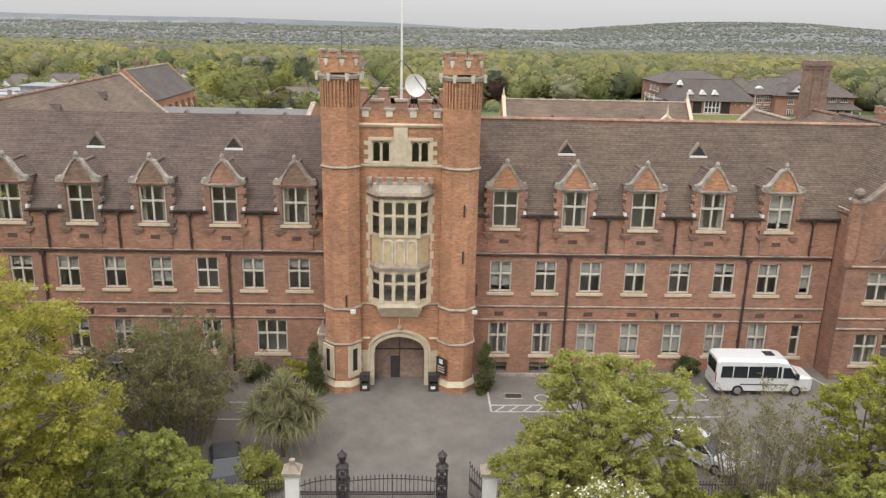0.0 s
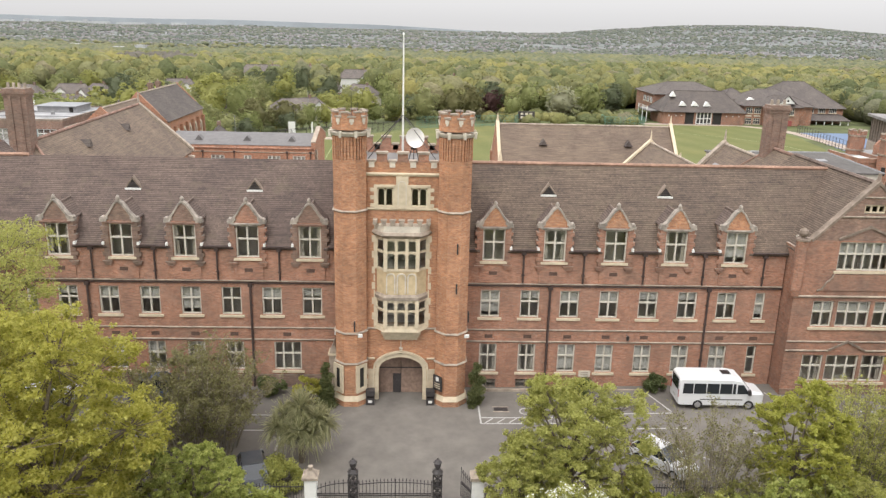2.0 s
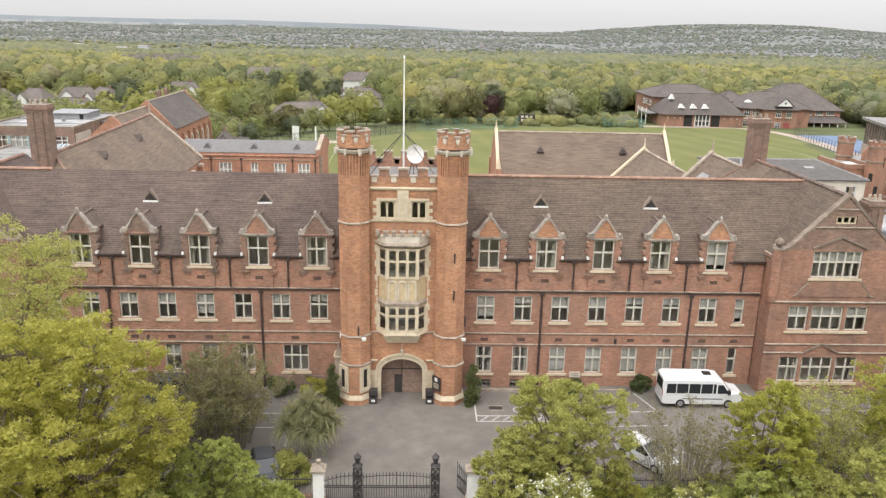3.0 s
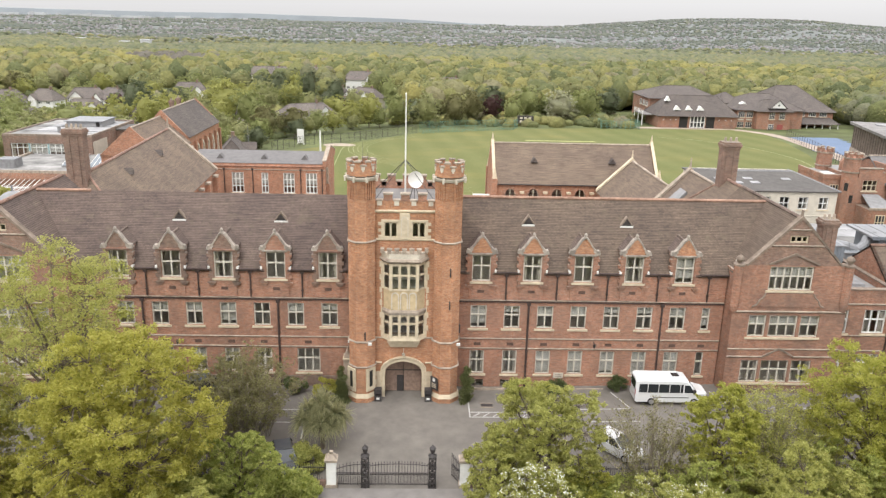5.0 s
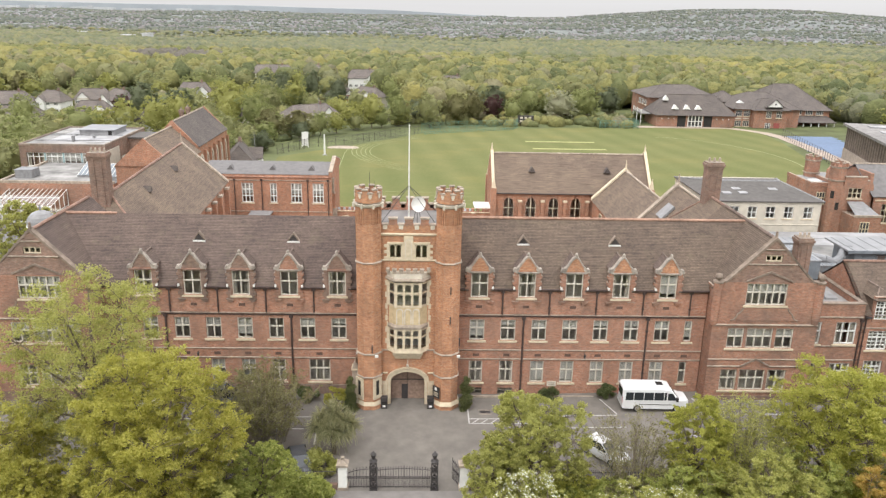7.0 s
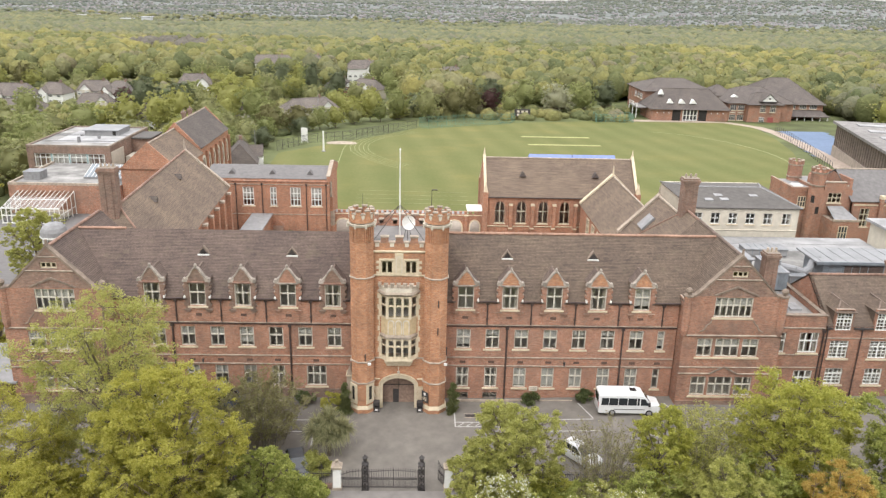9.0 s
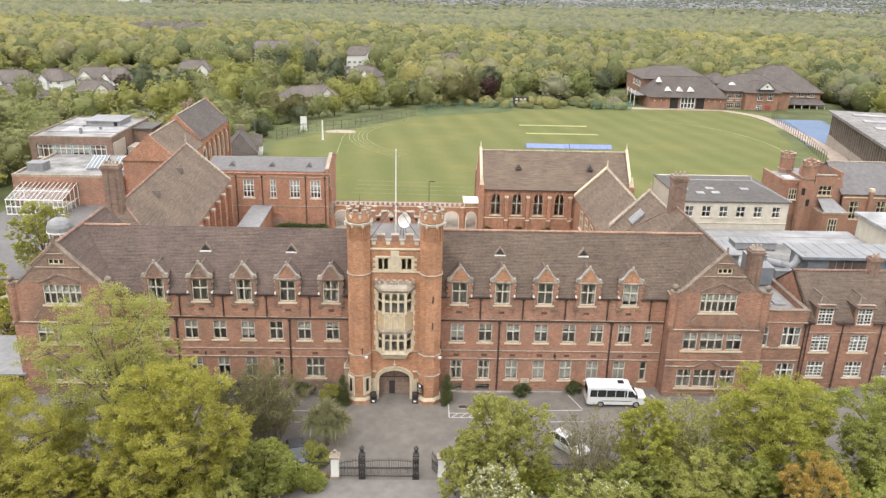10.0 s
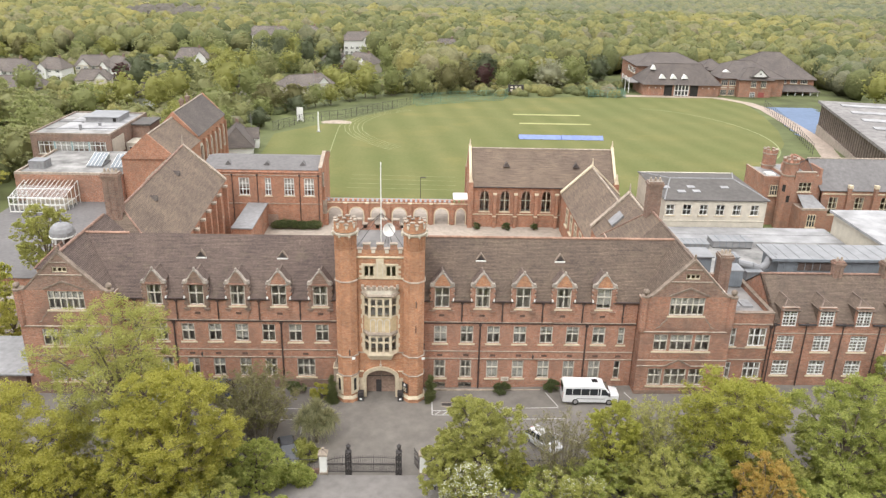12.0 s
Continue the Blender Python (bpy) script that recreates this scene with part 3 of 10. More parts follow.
def vent(bm, x, y, z, s=1.0):
    box(bm, x - 0.3 * s, x + 0.3 * s, y - 0.03, y + 0.02, z - 0.14 * s, z + 0.14 * s)


def downpipe(parent, x, y, z0, z1, r=0.07, hopper=True):
    bm = bmesh.new()
    tube(bm, (x, y - r - 0.03, z0), (x, y - r - 0.03, z1), r, n=8)
    if hopper:
        box(bm, x - 0.16, x + 0.16, y - 0.24, y - 0.01, z1 - 0.3, z1)
    z = z0 + 0.6
    while z < z1 - 0.4:
        box(bm, x - 0.11, x + 0.11, y - 0.2, y - 0.005, z, z + 0.07)
        z += 1.5
    part("downpipe", bm, PIPE, parent)


def string_course(parent, x0, x1, y, z, h=0.14, out=0.09, mat=None):
    bm = bmesh.new()
    prism(bm, [(x0, y, z), (x0, y - out * 0.5, z), (x0, y - out, z + h * 0.5), (x0, y - out, z + h * 0.75), (x0, y, z + h)], (x1 - x0, 0, 0))
    part("string_course", bm, mat or STONE_OLD, parent)


def roof_vent(parent, x, z=15.1):
    """A small triangular louvred vent that stands out of the roof slope."""
    y = roof_y(z)
    bm = bmesh.new()
    prism(bm, [(x - 0.55, y, z), (x + 0.55, y, z), (x, y, z + 0.72)], (0, 0.8, 0))
    v = part("roof_vent", bm, ROOF_DARK, parent)
    t = bmesh.new()
    box(t, x - 0.6, x + 0.6, y - 0.12, y + 0.1, z - 0.12, z + 0.02)
    part("lead_apron", t, WHITE, v)
    for i in range(4):
        w = 0.42 * (1 - i / 4.6)
        part("louvre", boxes((x - w, x + w, y - 0.05, y - 0.01, z + 0.08 + i * 0.14, z + 0.14 + i * 0.14)), IRON, v)
    for s in (-1, 1):
        c = bmesh.new()
        prism(c, [(x + s * 0.5, y - 0.08, z + 0.02), (x + s * 0.66, y - 0.08, z), (x, y - 0.08, z + 0.9), (x, y - 0.08, z + 0.7)], (0, 0.5, 0))
        part("verge", c, COPING, v)


def wing(side):
    s = 1 if side == "east" else -1
    t = thing("school_wing", "long red brick school wing with a clay-tiled roof and stone-trimmed dormers", "building")
    xa, xb = (3.6, 28.5) if s > 0 else (-28.8, -3.9)
    if s > 0:
        first = [(6.46 + 2.99 * i, 1.45, 2) for i in range(7)] + [(26.97, 0.75, 1)]
        ground_f = [(6.45, 1.33, 2), (9.42, 1.33, 2), (12.47, 1.33, 2), (15.42, 1.33, 2), (18.36, 1.33, 2), (21.28, 1.33, 2), (24.22, 1.33, 2), (26.87, 0.72, 1)]
        dormers = [6.56 + 4.5 * i for i in range(5)]
        pipes, vents = [10.92, 22.93], [10.95, 19.95]
    else:
        first = [(-6.79 - 2.97 * i, 1.45, 2) for i in range(7)] + [(-27.2, 0.75, 1)]
        ground_f = [(-8.72, 2.05, 3), (-12.66, 1.33, 2), (-15.55, 1.33, 2), (-18.5, 1.33, 2), (-21.4, 1.33, 2), (-24.3, 1.33, 2), (-27.1, 0.72, 1)]
        dormers = [-6.85 - 4.5 * i for i in range(5)]
        pipes, vents = [-11.29, -23.12], [-11.35, -20.4]
    holes = [(x - w / 2, x + w / 2, 6.34, 8.5) for x, w, n in first] + [(x - w / 2, x + w / 2, 1.86, 4.17) for x, w, n in ground_f]
    cellar = [6.4, 9.42] if s > 0 else []
    holes += [(x - 0.75, x + 0.75, 0.5, 1.25) for x in cellar]
    part("front_wall", solid(pierced, xa, xb, WALL_BASE, 9.12, holes, 0.0, 0.45), BRICK, t)
    at = xa
    for x in sorted(dormers) + [xb + 1.06]:
        if x - 1.06 > at:
            part("eaves_wall", boxes((at, x - 1.06, 0.0, 0.4, 9.12, EAVE)), BRICK, t)
        at = x + 1.06
    rooms(t, xa, xb, 0.45, 1.9, (0.9, 5.4, 9.9), 13.0)
    part("back_wall", boxes((xa, xb, BACK_Y - 0.4, BACK_Y, WALL_BASE, EAVE)), BRICK_RED, t)
    part("plinth", boxes((xa, xb, -0.12, 0.0, WALL_BASE, 1.5 if s < 0 else 0.45)), BRICK_DARK, t)
    for z, h, out in ((4.3, 0.13, 0.1), (5.25, 0.13, 0.1)):
        string_course(t, xa, xb, 0.0, z, h, out)
    string_course(t, xa, xb, 0.0, 8.94, 0.11, 0.09, STONE_OLD)
    part("gutter", boxes((xa, xb, -0.11, 0.0, 8.82, 8.9)), PIPE, t)
    # the front slope is notched round the dormers and runs into the cross wing's valley
    end = 33.6 if s > 0 else -33.9
    a, b = (xa, xb) if s > 0 else (xb, xa)
    low = [(a, 11.55)]
    for x in sorted(dormers, reverse=s < 0):
        low += [(x - s * 1.02, 11.55), (x - s * 1.02, 13.45), (x + s * 1.02, 13.45), (x + s * 1.02, 11.55)]
    low += [(b, 11.55)]
    outline = [(u, roof_y(z), z) for u, z in low] + [(b + s * 1.3, roof_y(12.5), 12.5), (end, RIDGE_Y, RIDGE_Z), (a, RIDGE_Y, RIDGE_Z)]
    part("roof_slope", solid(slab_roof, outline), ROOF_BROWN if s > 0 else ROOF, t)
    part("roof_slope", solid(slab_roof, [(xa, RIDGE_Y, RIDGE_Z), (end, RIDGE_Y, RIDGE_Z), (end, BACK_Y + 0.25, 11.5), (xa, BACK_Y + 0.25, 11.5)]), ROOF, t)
    rb = bmesh.new()
    ridge_tiles(rb, (xa, RIDGE_Y, RIDGE_Z + 0.03), (end, RIDGE_Y, RIDGE_Z + 0.03), 0.15)
    pieces("ridge_tile", rb, RIDGE_FRESH, t)
    for i, x in enumerate(dormers):
        gm = BRICK_TOWER if s > 0 else (BRICK if i == 1 else BRICK_DARK)
        dormer(t, x, gm, 0.8 if (s > 0 and i == 4) else 0.0)
    edges = sorted(dormers)
    for a, b in zip([xa + (0.4 if s > 0 else -0.0)] + edges, edges + [xb]):
        g0, g1 = (a + 1.3 if a in edges else a), (b - 1.3 if b in edges else b)
        if g1 - g0 < 0.4:
            continue
        part("gutter", boxes((g0, g1, -0.3, -0.1, 11.6, 11.7)), PIPE, t)
        if a in edges and b in edges:
            for q in (g0 - 0.06, g1 + 0.06):
                part("gutter_end", boxes((q - 0.08, q + 0.08, -0.32, 0.1, 11.7, 11.9)), WHITE, t)
        if a in edges or b in edges:
            downpipe(t, (a + b) / 2 if (a in edges and b in edges) else (a + 2.3 if a in edges else b - 2.25), 0.0, 9.1, 11.6)
    for x in pipes:
        downpipe(t, x, 0.0, ground_z(x, 0), 8.9, 0.09)
    for x in vents:
        roof_vent(t, x)
    v = bmesh.new()
    for x in dormers:
        vent(v, x, -0.06, 9.85)
    for x, w, n in ground_f:
        vent(v, x, 0.0, 4.8)
    pieces("air_brick", v, AIR_BRICK, t)
    rng = random.Random(5 + s)
    for x, w, n in first:
        window(t, x, 0.0, 6.34, 8.5, w, n, blind=rng.choice((0.3, 0.38, 0.45, 0.5, 0.8) if s > 0 else (0.0, 0.3, 0.36, 0.4, 0.5, 0.8)))
    for i, (x, w, n) in enumerate(ground_f):
        b = (0.9 if 2 <= i <= 6 else 0.0) if s > 0 else rng.choice((0.0, 0.3, 0.45))
        window(t, x, 0.0, 1.86, 4.17, w, n, blind=b)
    for x in cellar:
        window(t, x, 0.0, 0.5, 1.25, 1.5, 2, (), thick=0.06, sill=False, frame=COPING)
    return t


wing("east")
wing("west")


# ---- gabled cross wings ----
BALL = [(0.16, 0.0), (0.16, 0.14), (0.3, 0.26), (0.36, 0.44), (0.3, 0.62), (0.12, 0.74), (0.02, 0.8)]


def gable_wing(side):
    s = 1 if side == "east" else -1
    cx = 33.65 if s > 0 else -33.95
    t = thing("gabled_wing", "red brick cross wing with a shaped gable and ball finials", "building")
    F = -1.7
    def X(d):
        return cx + s * d
    def rows(*r):
        bm = bmesh.new()
        for a, b, y0, y1, z0, z1 in r:
            box(bm, min(X(a), X(b)), max(X(a), X(b)), y0, y1, z0, z1)
        return bm
    W = 5.05
    wins = [(-0.3, 3.85, 6, 10.9, 13.05), (-2.7, 1.56, 2, 6.5, 8.53), (-0.38, 2.5, 3, 6.5, 8.53), (2.0, 1.7, 2, 6.5, 8.53), (-2.85, 1.6, 2, 2.05, 4.22), (-0.55, 2.5, 3, 2.05, 4.22), (1.85, 1.8, 2, 2.05, 4.22)]
    holes = [(X(c) - w / 2, X(c) + w / 2, a, b) for c, w, n, a, b in wins]
    lo, hi = min(X(-W), X(W)), max(X(-W), X(W))
    part("front_wall", solid(pierced, lo, hi, WALL_BASE, 13.15, holes, F, F + 0.5), BRICK_OLD, t)
    rooms(t, lo + 0.5, hi - 0.5, F + 0.5, F + 2.0, (1.1, 5.5, 9.9), 13.0)
    gc = -0.12
    def G(d):
        return X(gc + d)
    g = bmesh.new()
    def band(z0, z1):
        a, b = (17.3 - z0) * slope, (17.3 - z1) * slope
        prism(g, [(G(-a), F, z0), (G(a), F, z0), (G(b), F, z1), (G(-b), F, z1)], (0, 0.5, 0))
    slope = 0.97
    band(13.15, 15.17)
    band(15.83, 17.25)
    for q in (-1, 1):
        prism(g, [(G(0.02 + q * 0.8), F, 15.17), (G(q * 2.13 * slope), F, 15.17), (G(q * 1.47 * slope), F, 15.83), (G(0.02 + q * 0.8), F, 15.83)], (0, 0.5, 0))
    pieces("gable", g, BRICK_DARK, t)
    c = bmesh.new()
    for q in (-1, 1):
        prism(c, [(G(q * 4.2), F - 0.06, 13.02), (G(q * 4.2), F - 0.06, 13.24), (G(0), F - 0.06, 17.58), (G(0), F - 0.06, 17.28)], (0, 0.6, 0))
        prism(c, [(G(q * 4.2), F - 0.05, 13.15), (G(q * 4.6), F - 0.05, 13.15), (G(q * 4.6), F - 0.05, 13.28), (G(q * 4.2), F - 0.05, 13.28)], (0, 0.58, 0))
    pieces("coping", c, COPING, t)
    fin = bmesh.new()
    ring(fin, G(0), F + 0.2, 17.45, 18.05, 0.15, 0.11, 8)
    part("finial", fin, COPING, t)
    for q in (-1, 1):
        pier = bmesh.new()
        ring(pier, G(q * 4.84), F + 0.1, 8.9, 9.5, 0.3, 0.42, n=8, turn=math.pi / 8)
        ring(pier, G(q * 4.84), F + 0.1, 9.5, 13.1, 0.42, n=8, turn=math.pi / 8)
        part("corner_pier", pier, BRICK_OLD, t)
        b = bmesh.new()
        ring(b, G(q * 4.84), F + 0.1, 13.1, 13.26, 0.5, n=8, turn=math.pi / 8)
        for (r0, z0), (r1, z1) in zip(BALL, BALL[1:]):
            ring(b, G(q * 4.84), F + 0.1, 13.26 + z0, 13.26 + z1, r0, r1, 10, cap=False)
        part("ball_finial", b, COPING, t)
    # a shaped apron below the upper window
    edge = [(2.15, 10.62), (2.2, 10.4), (2.4, 10.15), (2.62, 10.0), (2.7, 9.75), (2.85, 9.5), (3.2, 9.36)]
    pan = [(G(-0.1 - u), F - 0.07, z) for u, z in edge] + [(G(-0.1 + u), F - 0.07, z) for u, z in edge[::-1]]
    ap = bmesh.new()
    prism(ap, pan, (0, 0.068, 0))
    part("apron", ap, BRICK_OLD, t)
    rim = bmesh.new()
    for q in (-1, 1):
        for (ua, za), (ub, zb) in zip(edge, edge[1:]):
            tube(rim, (G(-0.1 + q * ua), F - 0.06, za), (G(-0.1 + q * ub), F - 0.06, zb), 0.07, n=6)
    tagged(part("apron_moulding", rim, COPING, t), kind="stuff")
    pieces("side_wall", rows((-W, -W + 0.4, F + 0.5, BACK_Y, WALL_BASE, 12.4), (W - 0.4, W, F + 0.5, BACK_Y + 4, WALL_BASE, 12.4)), BRICK_OLD, t)
    r0 = bmesh.new()
    for q in (-1, 1):
        slab_roof(r0, [(G(0), F + 0.4, 17.3), (G(0), BACK_Y + 0.5, 17.3), (G(q * 5.0), BACK_Y + 0.5, 17.3 - 5.0 / slope), (G(q * 5.0), F + 0.4, 17.3 - 5.0 / slope)])
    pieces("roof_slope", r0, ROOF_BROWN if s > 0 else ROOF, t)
    rb = bmesh.new()
    ridge_tiles(rb, (G(0), F + 0.5, 17.33), (G(0), BACK_Y, 17.33))
    pieces("ridge_tile", rb, RIDGE_OLD if s > 0 else RIDGE, t)
    for z, h, out, m in ((8.82, 0.16, 0.16, STONE_OLD), (5.25, 0.13, 0.1, None), (14.86, 0.14, 0.1, STONE_OLD), (16.3, 0.12, 0.1, STONE_OLD)):
        half = W if z < 13 else (17.3 - z) * slope - 0.1
        ctr = 0 if z < 13 else gc
        string_course(t, min(X(ctr - half), X(ctr + half)), max(X(ctr - half), X(ctr + half)), F, z, h, out, m)
    ped = bmesh.new()
    for q in (-1, 1):
        prism(ped, [(X(-0.4 + q * 1.4), F - 0.12, 4.55), (X(-0.4 + q * 1.4), F - 0.12, 4.72), (X(-0.4), F - 0.12, 5.45), (X(-0.4), F - 0.12, 5.28)], (0, 0.13, 0))
        prism(ped, [(X(-0.2 + q * 2.2), F - 0.12, 13.2), (X(-0.2 + q * 2.2), F - 0.12, 13.36), (X(-0.2), F - 0.12, 14.3), (X(-0.2), F - 0.12, 14.1)], (0, 0.13, 0))
    pieces("pediment_coping", ped, COPING, t)
    string_course(t, min(X(-W), X(-1.8)), max(X(-W), X(-1.8)), F, 4.52, 0.14, 0.12)
    string_course(t, min(X(1.0), X(W)), max(X(1.0), X(W)), F, 4.52, 0.14, 0.12)
    for c0, w, n, a, b in wins:
        window(t, X(c0), F, a, b, w, n, blind=0.45 if a > 6 else 0.0)
    window(t, X(-0.1), F, 15.2, 15.8, 1.55, 3, (), frame=STONE, thick=0.12, sill=False)
    part("plinth", rows((-W, W, F - 0.1, F, WALL_BASE, 1.45)), BRICK_DARK, t)
    return t


gable_wing("east")
gable_wing("west")


# ---- gate tower ----
TX, TF = -0.15, -2.0


def turret(parent, x):
    y, r, tw = -2.05, 1.2, math.pi / 8
    wall = bmesh.new()
    ring(wall, x, y, WALL_BASE, 18.6, r, n=8, turn=tw)
    t = part("turret", wall, BRICK_TOWER, parent)
    a = bmesh.new()
    part("drum", solid(ring, x, y, 18.6, 20.15, r - 0.12, None, 8, tw), BRICK_TOWER, t)
    ap = r * math.cos(tw)
    for i in range(8):
        m = Matrix.Translation((x, y, 0)) @ Matrix.Rotation(i * math.tau / 8, 4, "Z")
        for k in range(5):
            u = -0.44 + k * 0.22
            b0 = len(a.verts)
            box(a, ap - 0.14, ap, u - 0.055, u + 0.055, 18.6, 20.15)
            a.verts.ensure_lookup_table()
            bmesh.ops.transform(a, matrix=m, verts=a.verts[b0:])
    pieces("drum_fin", a, BRICK_TOWER, t)
    c = bmesh.new()
    for z, rr in ((20.2, r + 0.03), (20.34, r + 0.14)):
        ring(c, x, y, z, z + 0.12, rr, rr + 0.05, 8, tw)
    for i in range(8):
        q = tw + i * math.tau / 8
        ring(c, x + (r + 0.17) * math.cos(q), y + (r + 0.17) * math.sin(q), 20.12, 20.56, 0.09, 0.14, 6)
    part("corbel_band", c, STONE_WHITE, t)
    d = bmesh.new()
    for i in range(16):
        q0, q1 = tw + i * math.tau / 16, tw + (i + 1) * math.tau / 16
        top = 21.72 if i % 2 == 0 else 21.42
        R, R2 = r - 0.01, r - 0.26
        pts = [(x + R * math.cos(q0), y + R * math.sin(q0)), (x + R * math.cos(q1), y + R * math.sin(q1)), (x + R2 * math.cos(q1), y + R2 * math.sin(q1)), (x + R2 * math.cos(q0), y + R2 * math.sin(q0))]
        prism(d, [(*p, 20.6) for p in pts], (0, 0, top - 20.6))
    pieces("merlon", d, BRICK_TOWER, t)
    e = bmesh.new()
    f = bmesh.new()
    for i in range(16):
        q0, q1 = tw + i * math.tau / 16 - 0.03, tw + (i + 1) * math.tau / 16 + 0.03
        z = 21.72 if i % 2 == 0 else 21.42
        R, R2 = r + 0.06, r - 0.32
        pts = [(x + R * math.cos(q0), y + R * math.sin(q0)), (x + R * math.cos(q1), y + R * math.sin(q1)), (x + R2 * math.cos(q1), y + R2 * math.sin(q1)), (x + R2 * math.cos(q0), y + R2 * math.sin(q0))]
        prism(e, [(*p, z) for p in pts], (0, 0, 0.12))
        if i % 2:
            qm = (q0 + q1) / 2
            b0 = len(f.verts)
            box(f, r - 0.12, r + 0.03, -0.14, 0.14, 21.12, 21.36)
            box(f, r - 0.12, r + 0.03, -0.07, 0.07, 20.98, 21.12)
            f.verts.ensure_lookup_table()
            bmesh.ops.transform(f, matrix=Matrix.Translation((x, y, 0)) @ Matrix.Rotation(qm, 4, "Z"), verts=f.verts[b0:])
    pieces("merlon_coping", e, STONE_OLD, t)
    pieces("stone_block", f, STONE_WHITE, t)
    part("turret_roof", solid(ring, x, y, 20.6, 20.8, r - 0.3, None, 8, tw), LEAD, t)
    for z in (15.0, 6.1, 3.75):
        b = bmesh.new()
        ring(b, x, y, z, z + 0.08, r + 0.02, r + 0.12, 8, tw)
        ring(b, x, y, z + 0.08, z + 0.18, r + 0.12, r + 0.03, 8, tw)
        part("string_course", b, STONE_OLD, t)
    p = bmesh.new()
    ring(p, x, y, WALL_BASE, 0.95, r + 0.16, n=8, turn=tw)
    part("plinth", p, BRICK_TOWER, t)
    p = bmesh.new()
    ring(p, x, y, 0.95, 1.3, r + 0.2, r + 0.03, 8, tw)
    part("plinth_cap", p, STONE, t)
    return t


def tower():
    t = thing("gate_tower", "orange brick gatehouse tower with octagonal turrets and a cream stone oriel", "tower")
    L, R = -3.72, 3.47
    x0, x1 = L + 0.4, R - 0.4
    low = bmesh.new()
    arched_wall(low, x0, x1, WALL_BASE, 5.2, [(TX, 1.62, WALL_BASE, 2.8, 3.95)], TF, TF + 0.7)
    part("front_wall", low, BRICK_TOWER, t)
    wl = [(TX + q * 1.17, 1.05) for q in (-1, 1)]
    mid = bmesh.new()
    pierced(mid, x0, x1, 5.2, 18.35, [(TX - 1.72, TX - 0.62, 15.2, 16.6), (TX + 0.62, TX + 1.72, 15.2, 16.6), (TX - 1.75, TX + 1.75, 6.4, 13.2)], TF, TF + 0.6)
    part("front_wall", mid, BRICK_TOWER, t)
    part("side_wall", boxes((L - 0.5, L - 0.1, TF, 6.2, WALL_BASE, 18.35), (R + 0.1, R + 0.5, TF, 6.2, WALL_BASE, 18.35), (L - 0.1, R + 0.1, 5.7, 6.2, WALL_BASE, 18.35)), BRICK, t)
    part("tower_roof", boxes((L - 0.1, R + 0.1, TF + 0.6, 5.7, 17.55, 17.75)), FLATROOF, t)
    for x in (L, R):
        turret(t, x)
    m, cap, blk = bmesh.new(), bmesh.new(), bmesh.new()
    n = 9
    step = (x1 - x0) / n
    for yy, face in ((TF, -1), (5.75, 1)):
        for i in range(0, n, 2):
            a = x0 + i * step
            box(m, a, a + step, yy, yy + 0.4, 18.35, 18.9)
            box(cap, a - 0.06, a + step + 0.06, yy - 0.08, yy + 0.48, 18.9, 19.04)
        for i in range(1, n, 2):
            a = x0 + i * step
            box(cap, a + 0.06, a + step - 0.06, yy - 0.08, yy + 0.48, 18.35, 18.47)
            box(blk, a + 0.16, a + step - 0.16, yy - 0.05, yy + 0.1, 17.98, 18.34)
    for xx in (L - 0.5, R + 0.1):
        for i in range(5):
            yy = TF + 1.6 + i * 1.35
            if yy < 5.6:
                box(m, xx, xx + 0.4, yy, yy + 0.7, 18.35, 18.9)
                box(cap, xx - 0.08, xx + 0.48, yy - 0.06, yy + 0.76, 18.9, 19.04)
    pieces("merlon", m, BRICK, t)
    pieces("merlon_cap", cap, STONE_OLD, t)
    pieces("stone_block", blk, STONE_WHITE, t)
    string_course(t, x0, x1, TF, 17.38, 0.24, 0.16, STONE)
    string_course(t, x0, x1, TF, 14.98, 0.18, 0.12, STONE)
    s = bmesh.new()
    pierced(s, TX - 1.95, TX + 1.95, 15.14, 16.78, [(TX - 1.72, TX - 0.62, 15.3, 16.55), (TX + 0.62, TX + 1.72, 15.3, 16.55)], TF - 0.1, TF + 0.12)
    box(s, TX - 0.42, TX + 0.42, TF - 0.16, TF - 0.1, 15.14, 17.38)
    for q in (-1, 1):
        box(s, min(TX + q * 0.5, TX + q * 1.85), max(TX + q * 0.5, TX + q * 1.85), TF - 0.17, TF - 0.1, 16.62, 16.76)
        for i in range(3):
            box(s, min(TX + q * 1.95, TX + q * 2.2), max(TX + q * 1.95, TX + q * 2.2), TF - 0.08, TF, 15.2 + i * 0.55, 15.45 + i * 0.55)
    part("window_surround", s, STONE, t)
    pan = bmesh.new()
    arch_band(pan, TX, 0.24, 15.4, 16.7, 17.0, 0.07, TF - 0.2, TF - 0.15)
    part("niche_panel", pan, STONE_WHITE, t)
    for q in (-1, 1):
        for k in (-1, 1):
            arch_window(t, TX + q * 1.17 + k * 0.275, TF + 0.0, 15.3, 16.3, 16.54, 0.24)
    oriel(t)
    ab = bmesh.new()
    arch_band(ab, TX, 1.62, 0.3, 2.8, 3.95, 0.28, TF - 0.1, TF + 0.3)
    arch_band(ab, TX, 1.92, 0.3, 2.8, 4.3, 0.14, TF - 0.2, TF)
    part("arch_moulding", ab, STONE, t)
    q = bmesh.new()
    for side in (-1, 1):
        for i in range(6):
            w = 0.5 if i % 2 else 0.34
            a = TX + side * 2.06
            box(q, min(a, a + side * w), max(a, a + side * w), TF - 0.06, TF, 0.45 + i * 0.42, 0.86 + i * 0.42)
    pieces("quoin", q, STONE, t)
